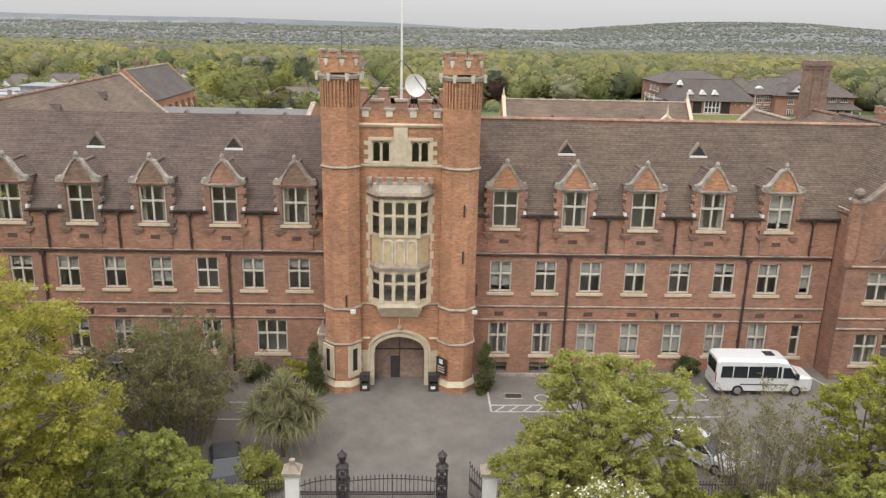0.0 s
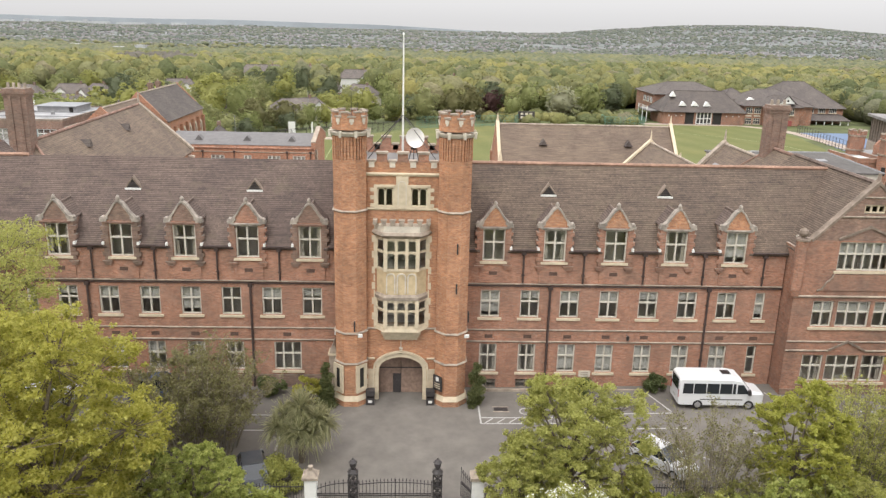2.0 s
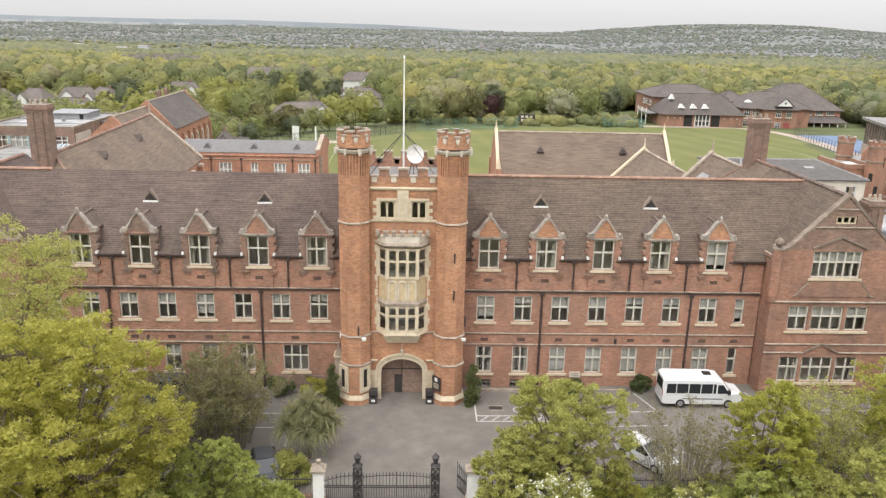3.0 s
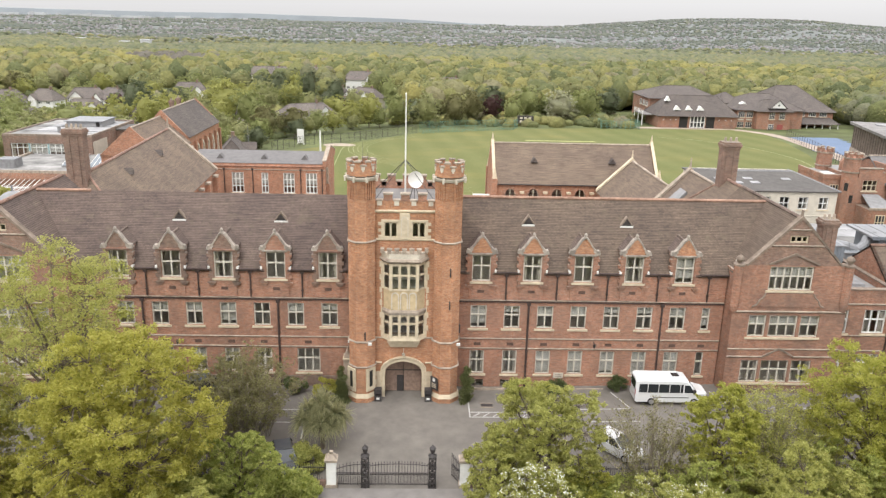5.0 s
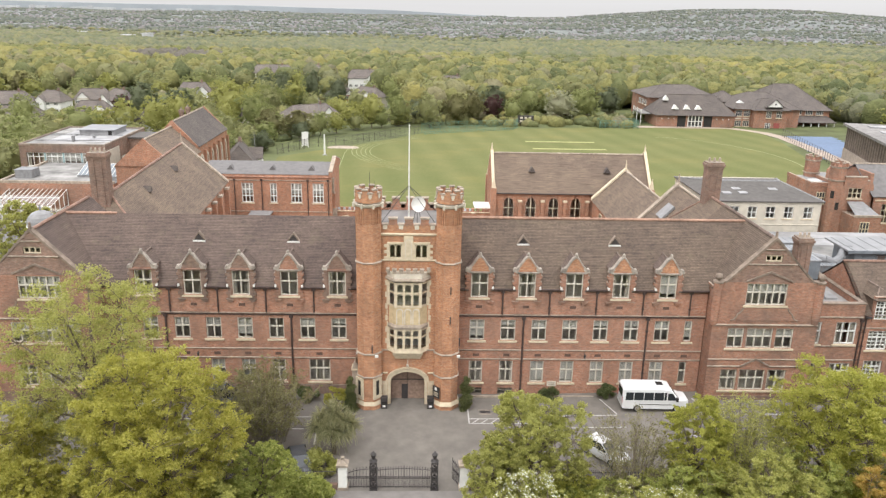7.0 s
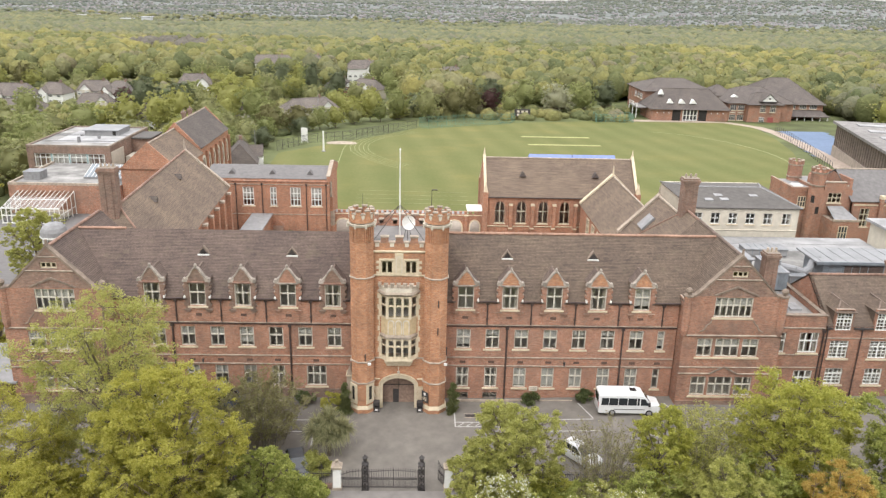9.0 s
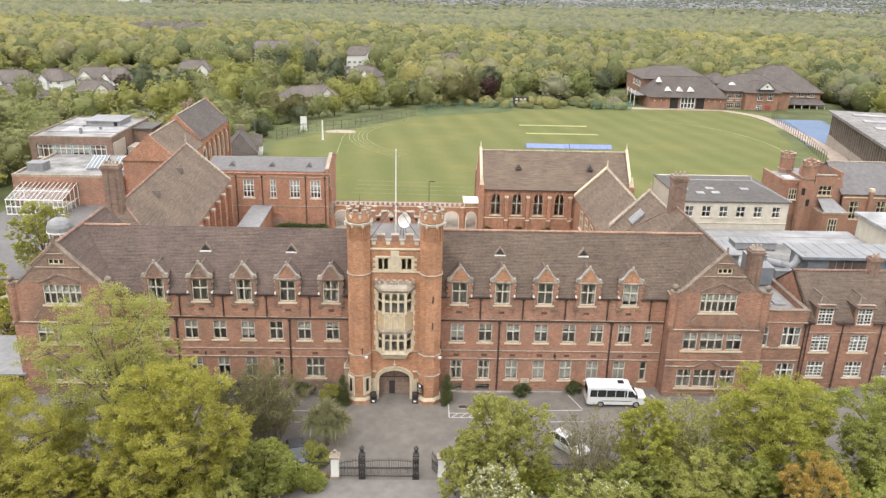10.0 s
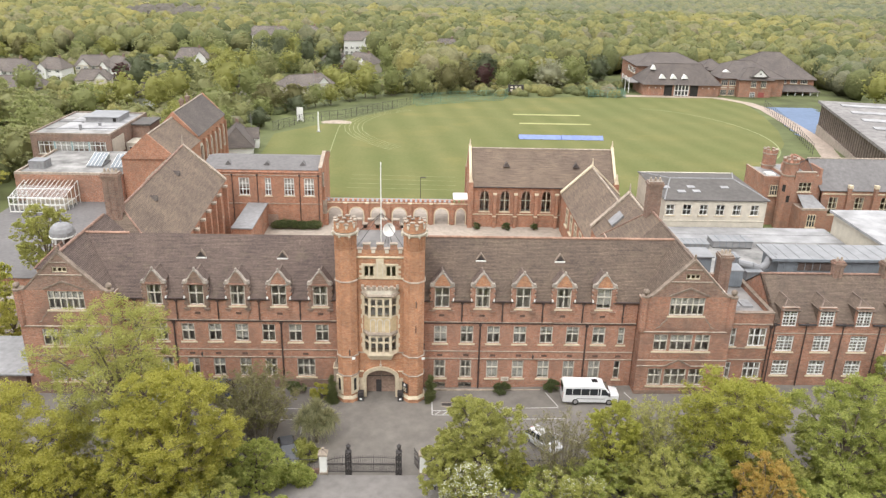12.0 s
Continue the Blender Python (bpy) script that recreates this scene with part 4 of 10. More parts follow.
    string_course(t, x0, TX - 1.9, TF, 3.72, 0.16, 0.14, STONE)
    string_course(t, TX + 1.9, x1, TF, 3.72, 0.16, 0.14, STONE)
    string_course(t, x0, TX - 1.5, TF, 6.1, 0.16, 0.12)
    string_course(t, TX + 1.5, x1, TF, 6.1, 0.16, 0.12)
    # the gateway behind the arch
    part("gateway", boxes((x0, TX - 2.0, TF + 0.7, 2.5, 0.3, 4.6), (TX + 2.0, x1, TF + 0.7, 2.5, 0.3, 4.6), (x0, x1, TF + 0.7, 2.5, 4.6, 4.8)), BRICK_DARK, t)
    for side in (-1, 1):
        a, b = sorted((TX + side * 0.02, TX + side * 1.98))
        d = part("gate_leaf", boxes((a, b, -0.9, -0.8, 0.5, 4.5)), WOOD_DOOR, t, "brown boarded oak gate leaf")
        bd = bmesh.new()
        for i in range(9):
            u = a + (b - a) * (i + 0.5) / 9
            box(bd, u - 0.09, u + 0.09, -0.94, -0.9, 0.55, 4.4)
        part("board", bd, WOOD_DOOR, d)
        st = boxes((a, b, -0.96, -0.94, 2.55, 2.63))
        part("strap_hinge", st, IRON, d)
    # a black plate on the leaf paints the dark of the open wicket
    wk = part("wicket_door", boxes((TX - 0.6, TX, -1.0, -0.95, 0.55, 2.1)), IRON, t, "dark open wicket door")
    lamp = bmesh.new()
    tube(lamp, (TX, TF - 0.22, 4.75), (TX, TF - 0.22, 5.3), 0.03)
    ring(lamp, TX, TF - 0.22, 4.55, 4.75, 0.1, 0.14, 8)
    part("lantern", lamp, STONE_WHITE, t, "small white globe lantern over the arch")
    # black plates on the solid drum paint the unlit slits
    for x, z in ((R + 0.25, 12.2), (R + 0.25, 9.3), (L + 0.3, 6.4), (R + 1.15, 7.2)):
        part("arrow_slit", boxes((x - 0.05, x + 0.05, -3.3, -3.05, z, z + 0.75)), IRON, t)
    return t


def arch_window(parent, x, y, sill, spring, apex, hw, mat=None, turn=None, along="x"):
    """One arched light: a thin frame and a pane."""
    bm = bmesh.new()
    pts = [(-hw, 0), (hw, 0)] + [(u, z - sill) for u, z in arch_curve(0, hw, spring, apex)[::-1]]
    prism(bm, [(u, 0.04, z) for u, z in pts], (0, 0.01, 0))
    m = pose(x, y, sill) if turn is None else pose(x, y, sill, 0, 0, turn)
    p = part("pane", bm, GLASS, parent, at=m)
    p.visible_shadow = False
    f = bmesh.new()
    arch_band(f, 0, hw - 0.04, 0, spring - sill, apex - sill - 0.04, 0.07, -0.02, 0.1)
    box(f, -hw, hw, -0.02, 0.1, -0.05, 0.03)
    part("window_frame", f, mat or STONE, parent, at=m)


def oriel(t):
    o = part("oriel", boxes((TX - 1.85, TX + 1.85, TF - 0.05, TF + 0.1, 6.2, 6.45)), STONE, t, "cream limestone oriel bay")
    F, half, full = TF - 0.75, 1.12, 1.82
    def face(z0, z1, grow=0.0):
        return [(TX - full - grow, TF, z0), (TX - half - grow, F - grow, z0), (TX + half + grow, F - grow, z0), (TX + full + grow, TF, z0)]
    def course(z0, z1, g0, g1, mat, name):
        bm = bmesh.new()
        a, b = [bm.verts.new(p) for p in face(z0, z0, g0)], [bm.verts.new((p[0], p[1], z1)) for p in face(z0, z0, g1)]
        for i in range(3):
            bm.faces.new((a[i], a[i + 1], b[i + 1], b[i]))
        bm.faces.new(a[::-1])
        bm.faces.new(b)
        part(name, bm, mat, o)
    for i in range(4):
        part("corbel", boxes((TX - 1.2 - 0.07 * i, TX + 1.2 + 0.07 * i, F + 0.56 - 0.16 * i, TF + 0.02, 5.36 + 0.21 * i, 5.55 + 0.21 * i)), STONE, o)
    course(6.2, 6.45, 0.1, 0.02, STONE, "sill")
    course(8.6, 8.82, 0.1, 0.12, STONE_OLD, "cornice")
    course(8.82, 9.0, 0.12, 0.0, STONE_OLD, "cornice")
    course(9.0, 10.75, -0.06, -0.06, plain("ochre_stone", (0.53, 0.425, 0.27), 0.85, 0.15, 2.5), "panel")
    course(13.15, 13.4, 0.05, 0.3, STONE_OLD, "cornice")
    course(13.4, 13.6, 0.3, 0.2, STONE_OLD, "cornice")
    course(13.6, 14.05, 0.12, 0.12, STONE_WHITE, "parapet")
    mer = bmesh.new()
    for i in range(5):
        u = TX - 1.24 + i * 0.62
        box(mer, u - 0.17, u + 0.17, F - 0.14, F + 0.2, 14.05, 14.4)
        box(mer, u - 0.22, u + 0.22, F - 0.18, F + 0.24, 14.4, 14.48)
    for q in (-1, 1):
        box(mer, TX + q * 1.85 - 0.15, TX + q * 1.85 + 0.15, F + 0.25, TF, 14.05, 14.4)
    pieces("crenel", mer, STONE_OLD, o)
    fr = bmesh.new()
    for z0, z1, tr in ((6.45, 8.6, 7.75), (10.75, 13.15, 12.1)):
        for i in range(4):
            u = TX - half + i * (2 * half / 3)
            box(fr, u - 0.11, u + 0.11, F - 0.03, F + 0.2, z0, z1)
        for zz in (z0, tr - 0.07, z1 - 0.2):
            box(fr, TX - half, TX + half, F, F + 0.18, zz, zz + 0.14 if zz != z1 - 0.2 else z1)
        for q in (-1, 1):
            a, b = Vector((TX + q * half, F, 0)), Vector((TX + q * full, TF, 0))
            for k in (0.0, 1.0):
                p = a.lerp(b, k)
                box(fr, p.x - 0.14, p.x + 0.14, p.y - 0.07, p.y + 0.2, z0, z1)
            for zz in (z0, tr - 0.07, z1 - 0.2):
                prism(fr, [(a.x, a.y, zz), (b.x, b.y, zz), (b.x, b.y + 0.18, zz), (a.x, a.y + 0.18, zz)], (0, 0, 0.16))
    pieces("mullion", fr, STONE, o)
    pb = bmesh.new()
    for i in range(3):
        u = TX - half + (i + 0.5) * (2 * half / 3)
        arch_band(pb, u, 0.24, 9.1, 10.25, 10.52, 0.09, F - 0.02, F + 0.08)
    part("blind_panel", pb, STONE_WHITE, o)
    for i in range(3):
        u = TX - half + (i + 0.5) * (2 * half / 3)
        for z0, z1 in ((6.55, 7.7), (7.82, 8.42), (10.85, 12.05), (12.17, 12.97)):
            hw = half / 3 - 0.08
            bm = bmesh.new()
            prism(bm, [(u - hw, F + 0.1, z0), (u + hw, F + 0.1, z0)] + [(a, F + 0.1, b) for a, b in arch_curve(u, hw, z1 - 0.28, z1)[::-1]], (0, 0.01, 0))
            p = part("pane", bm, GLASS, o)
            p.visible_shadow = False
            sp = bmesh.new()
            cv = arch_curve(u, hw, z1 - 0.28, z1)
            for (ua, za), (ub, zb) in zip(cv, cv[1:]):
                prism(sp, [(ua, F + 0.02, za), (ub, F + 0.02, zb), (ub, F + 0.02, z1 + 0.08), (ua, F + 0.02, z1 + 0.08)], (0, 0.06, 0))
            part("spandrel", sp, STONE, o)
    for q in (-1, 1):
        a, b = Vector((TX + q * half, F + 0.1, 0)), Vector((TX + q * full, TF + 0.1, 0))
        for z0, z1 in ((6.5, 8.5), (10.8, 13.05)):
            bm = bmesh.new()
            prism(bm, [(a.x, a.y, z0), (b.x, b.y, z0), (b.x, b.y, z1), (a.x, a.y, z1)], (0, 0.01, 0))
            p = part("pane", bm, GLASS, o)
            p.visible_shadow = False
    # a pale room added behind the oriel so its panes catch bounced daylight
    part("room_wall", boxes((TX - 1.9, TX + 1.9, TF + 2.6, TF + 2.7, 6.2, 13.4)), PLASTER, o)
    for z in (6.2, 10.6):
        part("room_floor", boxes((TX - 1.8, TX + 1.8, TF + 0.02, TF + 2.6, z - 0.1, z)), PLASTER, o)
    for q in (-1, 1):
        qb = bmesh.new()
        for i in range(12):
            w = 0.22 if i % 2 else 0.1
            a = TX + q * 1.88
            box(qb, min(a, a + q * w), max(a, a + q * w), TF - 0.05, TF, 6.3 + i * 0.58, 6.8 + i * 0.58)
        pieces("quoin", qb, STONE, o)


tower()


# ---- link block and low range to the east ----
def link_block():
    t = thing("link_block", "flat-roofed red brick link block with a stone parapet band", "building")
    holes = [(39.15, 40.25, 6.1, 8.4), (41.7, 43.75, 6.1, 8.4), (39.15, 40.25, 1.9, 4.0), (41.7, 43.75, 1.9, 4.0)]
    part("front_wall", solid(pierced, 38.72, 44.25, WALL_BASE, 10.3, holes, 0.3, 0.7), BRICK_OLD, t)
    part("side_wall", boxes((43.85, 44.25, 0.7, 12, WALL_BASE, 10.3), (38.72, 43.85, 11.6, 12, WALL_BASE, 10.3)), BRICK_OLD, t)
    rooms(t, 38.8, 43.8, 0.72, 2.2, (1.4, 5.4, 9.2), 9.4)
    part("flat_roof", boxes((38.72, 43.85, 0.7, 11.6, 9.5, 9.7)), FLATROOF, t)
    part("coping", boxes((38.7, 44.3, 0.22, 0.78, 10.3, 10.4), (43.8, 44.3, 0.78, 12.05, 10.3, 10.4)), COPING, t)
    string_course(t, 38.72, 44.25, 0.3, 8.85, 0.16, 0.12)
    string_course(t, 38.72, 44.25, 0.3, 5.8, 0.13, 0.1)
    string_course(t, 38.72, 44.25, 0.3, 4.3, 0.13, 0.1)
    for a, b, c, d in holes:
        window(t, (a + b) / 2, 0.3, c, d, b - a, 3 if b - a > 1.5 else 2, frame=WHITE)
    for i in range(2):
        sk = part("rooflight", boxes((40.2 + i * 1.5, 41.4 + i * 1.5, 3.0, 4.8, 9.7, 9.95)), FLATROOF_WHITE, t)
        g = part("pane", boxes((40.3 + i * 1.5, 41.3 + i * 1.5, 3.1, 4.7, 9.95, 9.96)), LEAD, sk)
    downpipe(t, 44.1, 0.3, 0.8, 8.8)


def east_range():
    t = thing("east_range", "lower red brick range with white small-paned windows and hipped dormers", "building")
    X0, X1, F, E, Y, Z = 44.3, 76.0, 0.3, 9.2, 5.6, 13.0
    cols = [46.05 + 4.28 * i for i in range(7)]
    up = [(x - 1.0, x + 1.0, 5.5, 7.5) for x in cols]
    dn = [(x - 0.95, x + 0.95, 2.4, 4.3) for x in cols]
    head_holes = [(x - 0.82, x + 0.82, 8.75, E) for x in cols]
    part("front_wall", solid(pierced, X0, X1, WALL_BASE, E, up + dn + head_holes, F, F + 0.4), BRICK_OLD, t)
    part("back_wall", boxes((X0, X1, 10.5, 10.9, WALL_BASE, E)), BRICK_OLD, t)
    rooms(t, X0 + 0.4, X1 - 0.4, F + 0.4, F + 1.9, (1.4, 4.9, 8.2), 10.2)
    part("side_wall", boxes((X0, X0 + 0.35, F + 0.4, 10.5, WALL_BASE, E), (X1 - 0.35, X1, F + 0.4, 10.5, WALL_BASE, E)), BRICK_OLD, t)
    gable_roof(t, X0, X1, F, 10.9, E, Z, "x", ROOF_BROWN, 0.05)
    g = bmesh.new()
    prism(g, [(X0, F, E), (X0, 10.9, E), (X0, 5.6, Z)], (0.35, 0, 0))
    pieces("gable", g, BRICK_OLD, t)
    string_course(t, X0, X1, F, 7.75, 0.13, 0.08)
    for x in cols:
        window(t, x, F, 5.5, 7.5, 2.0, 2, (0.35,), frame=WHITE, bars=2, thick=0.12)
        window(t, x, F, 2.4, 4.3, 1.9, 2, (0.35,), frame=WHITE, bars=2, thick=0.12)
        d = part("dormer", solid(pierced, x - 0.98, x + 0.98, 8.5, 11.08, [(x - 0.82, x + 0.82, 8.75, 11.0)], F - 0.05, F + 0.3), BRICK_OLD, t)
        window(t, x, F - 0.12, 8.75, 10.66, 1.64, 2, (0.35,), frame=WHITE, bars=2, thick=0.12, sill=False)
        ch = bmesh.new()
        yb = F + (10.76 - E) / (Z - E) * 5.3
        for s in (-1, 1):
            prism(ch, [(x + s * 0.98, F + 0.3, 9.2), (x + s * 0.98, F + 0.3, 10.76), (x + s * 0.98, yb + 0.2, 10.76)], (-s * 0.12, 0, 0))
        pieces("cheek", ch, ROOF_BROWN, d)
        r = bmesh.new()
        yt = F + (11.6 - E) / (Z - E) * 5.3
        A, B = (x, F + 1.3, 11.6), (x, yt, 11.6)
        slab_roof(r, [(x - 1.08, F - 0.3, 10.76), (x + 1.08, F - 0.3, 10.76), A], 0.08)
        for s in (-1, 1):
            slab_roof(r, [(x + s * 1.08, F - 0.3, 10.76), A, B, (x + s * 1.08, yb, 10.76)], 0.08)
        pieces("dormer_slope", r, ROOF_BROWN, d)
        k = bmesh.new()
        ridge_tiles(k, A, B, 0.09, 0.7)
        for s in (-1, 1):
            ridge_tiles(k, A, (x + s * 1.08, F - 0.3, 10.76), 0.07, 0.7)
        pieces("ridge_tile", k, RIDGE_OLD, d)
    for i in range(7):
        downpipe(t, 44.5 if not i else 43.9 + 4.28 * i, F, 0.8, E - 0.1)
    for p, q in zip([X0 - 1.1] + cols, cols + [X1 + 1.1]):
        part("gutter", boxes((p + 1.12, q - 1.12, F - 0.32, F - 0.1, E - 0.28, E - 0.12)), IRON, t)
    for x in (53.4, 59.2, 66.0):
        chimney(x, 5.6, 12.2, 14.9, 1.05, 0.9, "short brick ridge chimney with clay pots", 2, BRICK_DARK)


link_block()
east_range()
chimney(39.5, 5.0, 9.5, 15.9, 1.35, 1.3, "stout weathered brick chimney beside the cross wing", 3, BRICK_DARK)


# ---- ranges behind the front ----
def back_range_east():
    t = thing("rear_range", "red brick rear range with steep clay-tiled roofs and stone copings", "building")
    part("wall", boxes((30.0, 30.5, 11.2, 57.8, -1.2, 6.6), (39.7, 40.2, 11.2, 57.8, -1.2, 6.6), (30.5, 39.7, 57.3, 57.8, -1.2, 6.6)), BRICK_RED, t)
    gable_roof(t, 30.0, 40.2, 27.8, 57.6, 6.6, 11.5, "y", ROOF_TAN, 0.3, ridge_mat=STONE_OLD)
    g = bmesh.new()
    prism(g, [(30.0, 57.3, 6.6), (40.2, 57.3, 6.6), (35.1, 57.3, 11.7)], (0, 0.5, 0))
    pieces("gable", g, BRICK_RED, t)
    c = bmesh.new()
    for s in (-1, 1):
        prism(c, [(35.1 + s * 5.4, 57.1, 6.4), (35.1 + s * 5.4, 57.1, 6.75), (35.1, 57.1, 12.0), (35.1, 57.1, 11.6)], (0, 0.8, 0))
    part("coping", c, STONE, t)
    f = bmesh.new()
    ring(f, 35.1, 57.5, 11.9, 13.2, 0.16, 0.05, 6)
    part("finial", f, STONE, t)
    for y in (18, 22, 26, 31, 35, 39, 43, 47, 51):
        window(t, 30.0, y, 2.5, 5.6, 1.8, 2, (0.4,), turn=-90, frame=STONE, backed=True)
    # the nearer, higher hipped roof and the middle one with a rooflight
    part("wall", boxes((28.9, 38.6, 11.0, 20.5, 6.0, 12.4)), BRICK, t)
    gable_roof(t, 28.8, 38.6, 9.0, 20.5, 12.15, 17.15, "y", ROOF_TAN, 0.25, hip1=4.6)
    part("wall", boxes((29.0, 38.8, 20.5, 27.8, -1.0, 10.8)), BRICK_RED, t)
    gable_roof(t, 29.0, 38.8, 16.0, 27.6, 10.8, 15.8, "y", ROOF_TAN, 0.25, ridge_mat=STONE_OLD)
    g = bmesh.new()
    prism(g, [(29.0, 27.3, 10.8), (38.8, 27.3, 10.8), (33.9, 27.3, 15.9)], (0, 0.5, 0))
    part("gable", g, BRICK_RED, t)
    for s in (-1, 1):
        c = bmesh.new()
        prism(c, [(33.9 + s * 5.2, 27.1, 10.6), (33.9 + s * 5.2, 27.1, 10.95), (33.9, 27.1, 16.2), (33.9, 27.1, 15.8)], (0, 0.8, 0))
        part("coping", c, STONE_OLD, t)
    f = bmesh.new()
    ring(f, 33.9, 27.5, 16.1, 17.3, 0.16, 0.05, 6)
    part("finial", f, STONE_OLD, t)
    rl = bmesh.new()
    prism(rl, [(30.6, 22.4, 12.5), (32.1, 22.4, 14.03), (32.1, 24.6, 14.03), (30.6, 24.6, 12.5)], (-0.18, 0, 0.22))
    part("rooflight", rl, LEAD, t, "white-framed sloping rooflight")


back_range_east()
chimney(33.7, 16.0, 14.0, 21.3, 1.75, 1.2, "tall ribbed brick chimney with clay pots", 3)
chimney(-34.3, 15.8, 14.0, 21.4, 1.9, 1.3, "tall weathered brick chimney on the hall roof", 4)


def hall():
    t = thing("assembly_hall", "red brick assembly hall with a broad clay-tiled roof", "building", pose(-33.8, 16.4, 0, 0, 0, 2.86) @ pose(34.3, -16.4, 0))
    X0, X1, E, R = -40.6, -28.0, 10.7, 16.5
    wins = [(y - 0.9, y + 0.9, 5.2, 9.6) for y in (24, 28, 32, 36, 40, 44.5)]
    part("east_wall", solid(pierced, 11.2, 49.0, -1.2, E, wins, X1, X1 - 0.5, "y"), BRICK_RED, t)
    part("west_wall", boxes((X0, X0 + 0.5, 11.2, 49.0, -1.2, E)), BRICK_RED, t)
    part("end_wall", boxes((X0 + 0.5, X1 - 0.5, 48.5, 49.0, -1.2, E)), BRICK_RED, t)
    gable_roof(t, X0, X1, 11.0, 48.8, E, R, "y", ROOF_TAN, 0.25, hip0=5.4)
    g = bmesh.new()
    prism(g, [(X0, 48.6, E), (X1, 48.6, E), (-34.3, 48.6, R + 0.1)], (0, 0.5, 0))
    pieces("gable", g, BRICK_RED, t)
    c = bmesh.new()
    for s in (-1, 1):
        prism(c, [(-34.3 + s * 6.6, 48.4, E - 0.2), (-34.3 + s * 6.6, 48.4, E + 0.1), (-34.3, 48.4, R + 0.25), (-34.3, 48.4, R - 0.1)], (0, 0.7, 0))
    part("coping", c, STONE_OLD, t)
    f = bmesh.new()
    ring(f, -34.3, 48.7, R + 0.3, R + 1.7, 0.18, 0.05, 6)
    part("finial", f, STONE_OLD, t)
    for a, b, c0, d in wins:
        window(t, X1, (a + b) / 2, c0, d, b - a, 2, (0.35, 0.7), turn=90, frame=STONE)
    for y in (22, 26, 30, 34, 38, 42, 47):
        bt = part("buttress", boxes((X1, X1 + 0.7, y - 0.4, y + 0.4, -1.2, 9.8)), BRICK_RED, t)
        part("buttress_cap", boxes((X1, X1 + 0.75, y - 0.45, y + 0.45, 9.8, 10.1)), STONE_OLD, bt)
    for y, z in ((24.5, 15.1), (37, 15.1)):
        v = bmesh.new()
        x = -34.3 + (R - z) / (R - E) * 6.3
        prism(v, [(x + 0.7, y - 0.4, z - 0.35), (x + 0.7, y + 0.4, z - 0.35), (x + 0.7, y, z + 0.35)], (-1.2, 0, 0))
        part("roof_vent", v, ROOF_DARK, t)


hall()


def classroom_range():
    t = thing("classroom_range", "red brick range with tall white arched windows and a tiled roof", "building")
    X0, X1 = -52.6, -43.0
    arches = [(y, 1.0, 2.5, 6.0, 7.4) for y in (85.6, 89.3, 93.0, 96.7, 100.4, 104.1)]
    part("east_wall", solid(arched_wall, 83.4, 106.6, -3.5, 10.0, arches, X1, X1 - 0.5, "y"), BRICK_RED, t)
    part("wall", boxes((X0, X0 + 0.5, 83.4, 106.6, -3.5, 10.0), (X0 + 0.5, X1 - 0.5, 106.1, 106.6, -3.5, 10.0), (X0 + 0.5, X1 - 0.5, 83.4, 83.9, -3.5, 10.0)), BRICK_RED, t)
    gable_roof(t, X0, X1, 83.6, 106.6, 10.0, 14.55, "y", ROOF_DARK, 0.3, ridge_mat=STONE_OLD)
    g = bmesh.new()
    for y in (83.4, 106.2):
        prism(g, [(X0, y, 9.9), (X1, y, 9.9), ((X0 + X1) / 2, y, 14.85)], (0, 0.5, 0))
    pieces("gable", g, BRICK_RED, t)
    for y, hw, a, b, c in arches:
        arch_window(t, X1 - 0.1, y, a, b, c, hw, WHITE, 90)
        s = bmesh.new()
        arch_band(s, y, 1.0, a, b, c, 0.5, X1 + 0.1, X1, "y")
        part("window_surround", s, STONE_WHITE, t)
        part("buttress", boxes((X1, X1 + 0.5, y + 1.5, y + 2.2, -3.5, 8.5)), BRICK_RED, t)
    # lower roof that joins it to the hall
    part("wall", boxes((-53.2, -42.6, 67.6, 83.4, -1.2, 9.0)), BRICK_RED, t)
    gable_roof(t, -53.2, -42.6, 67.6, 83.5, 9.0, 13.7, "y", ROOF_TAN, 0.2, ridge_mat=STONE_OLD)
    g = bmesh.new()
    prism(g, [(-53.3, 67.3, 9.0), (-42.5, 67.3, 9.0), (-47.9, 67.3, 13.95)], (0, 0.4, 0))
    pieces("gable", g, BRICK_RED, t)
    for y in (93.0, 97.5):
        chimney(-48.6, y, 13.6, 15.9, 0.7, 0.7, "small brick ridge chimney on the classroom range", 1, BRICK_DARK)


classroom_range()


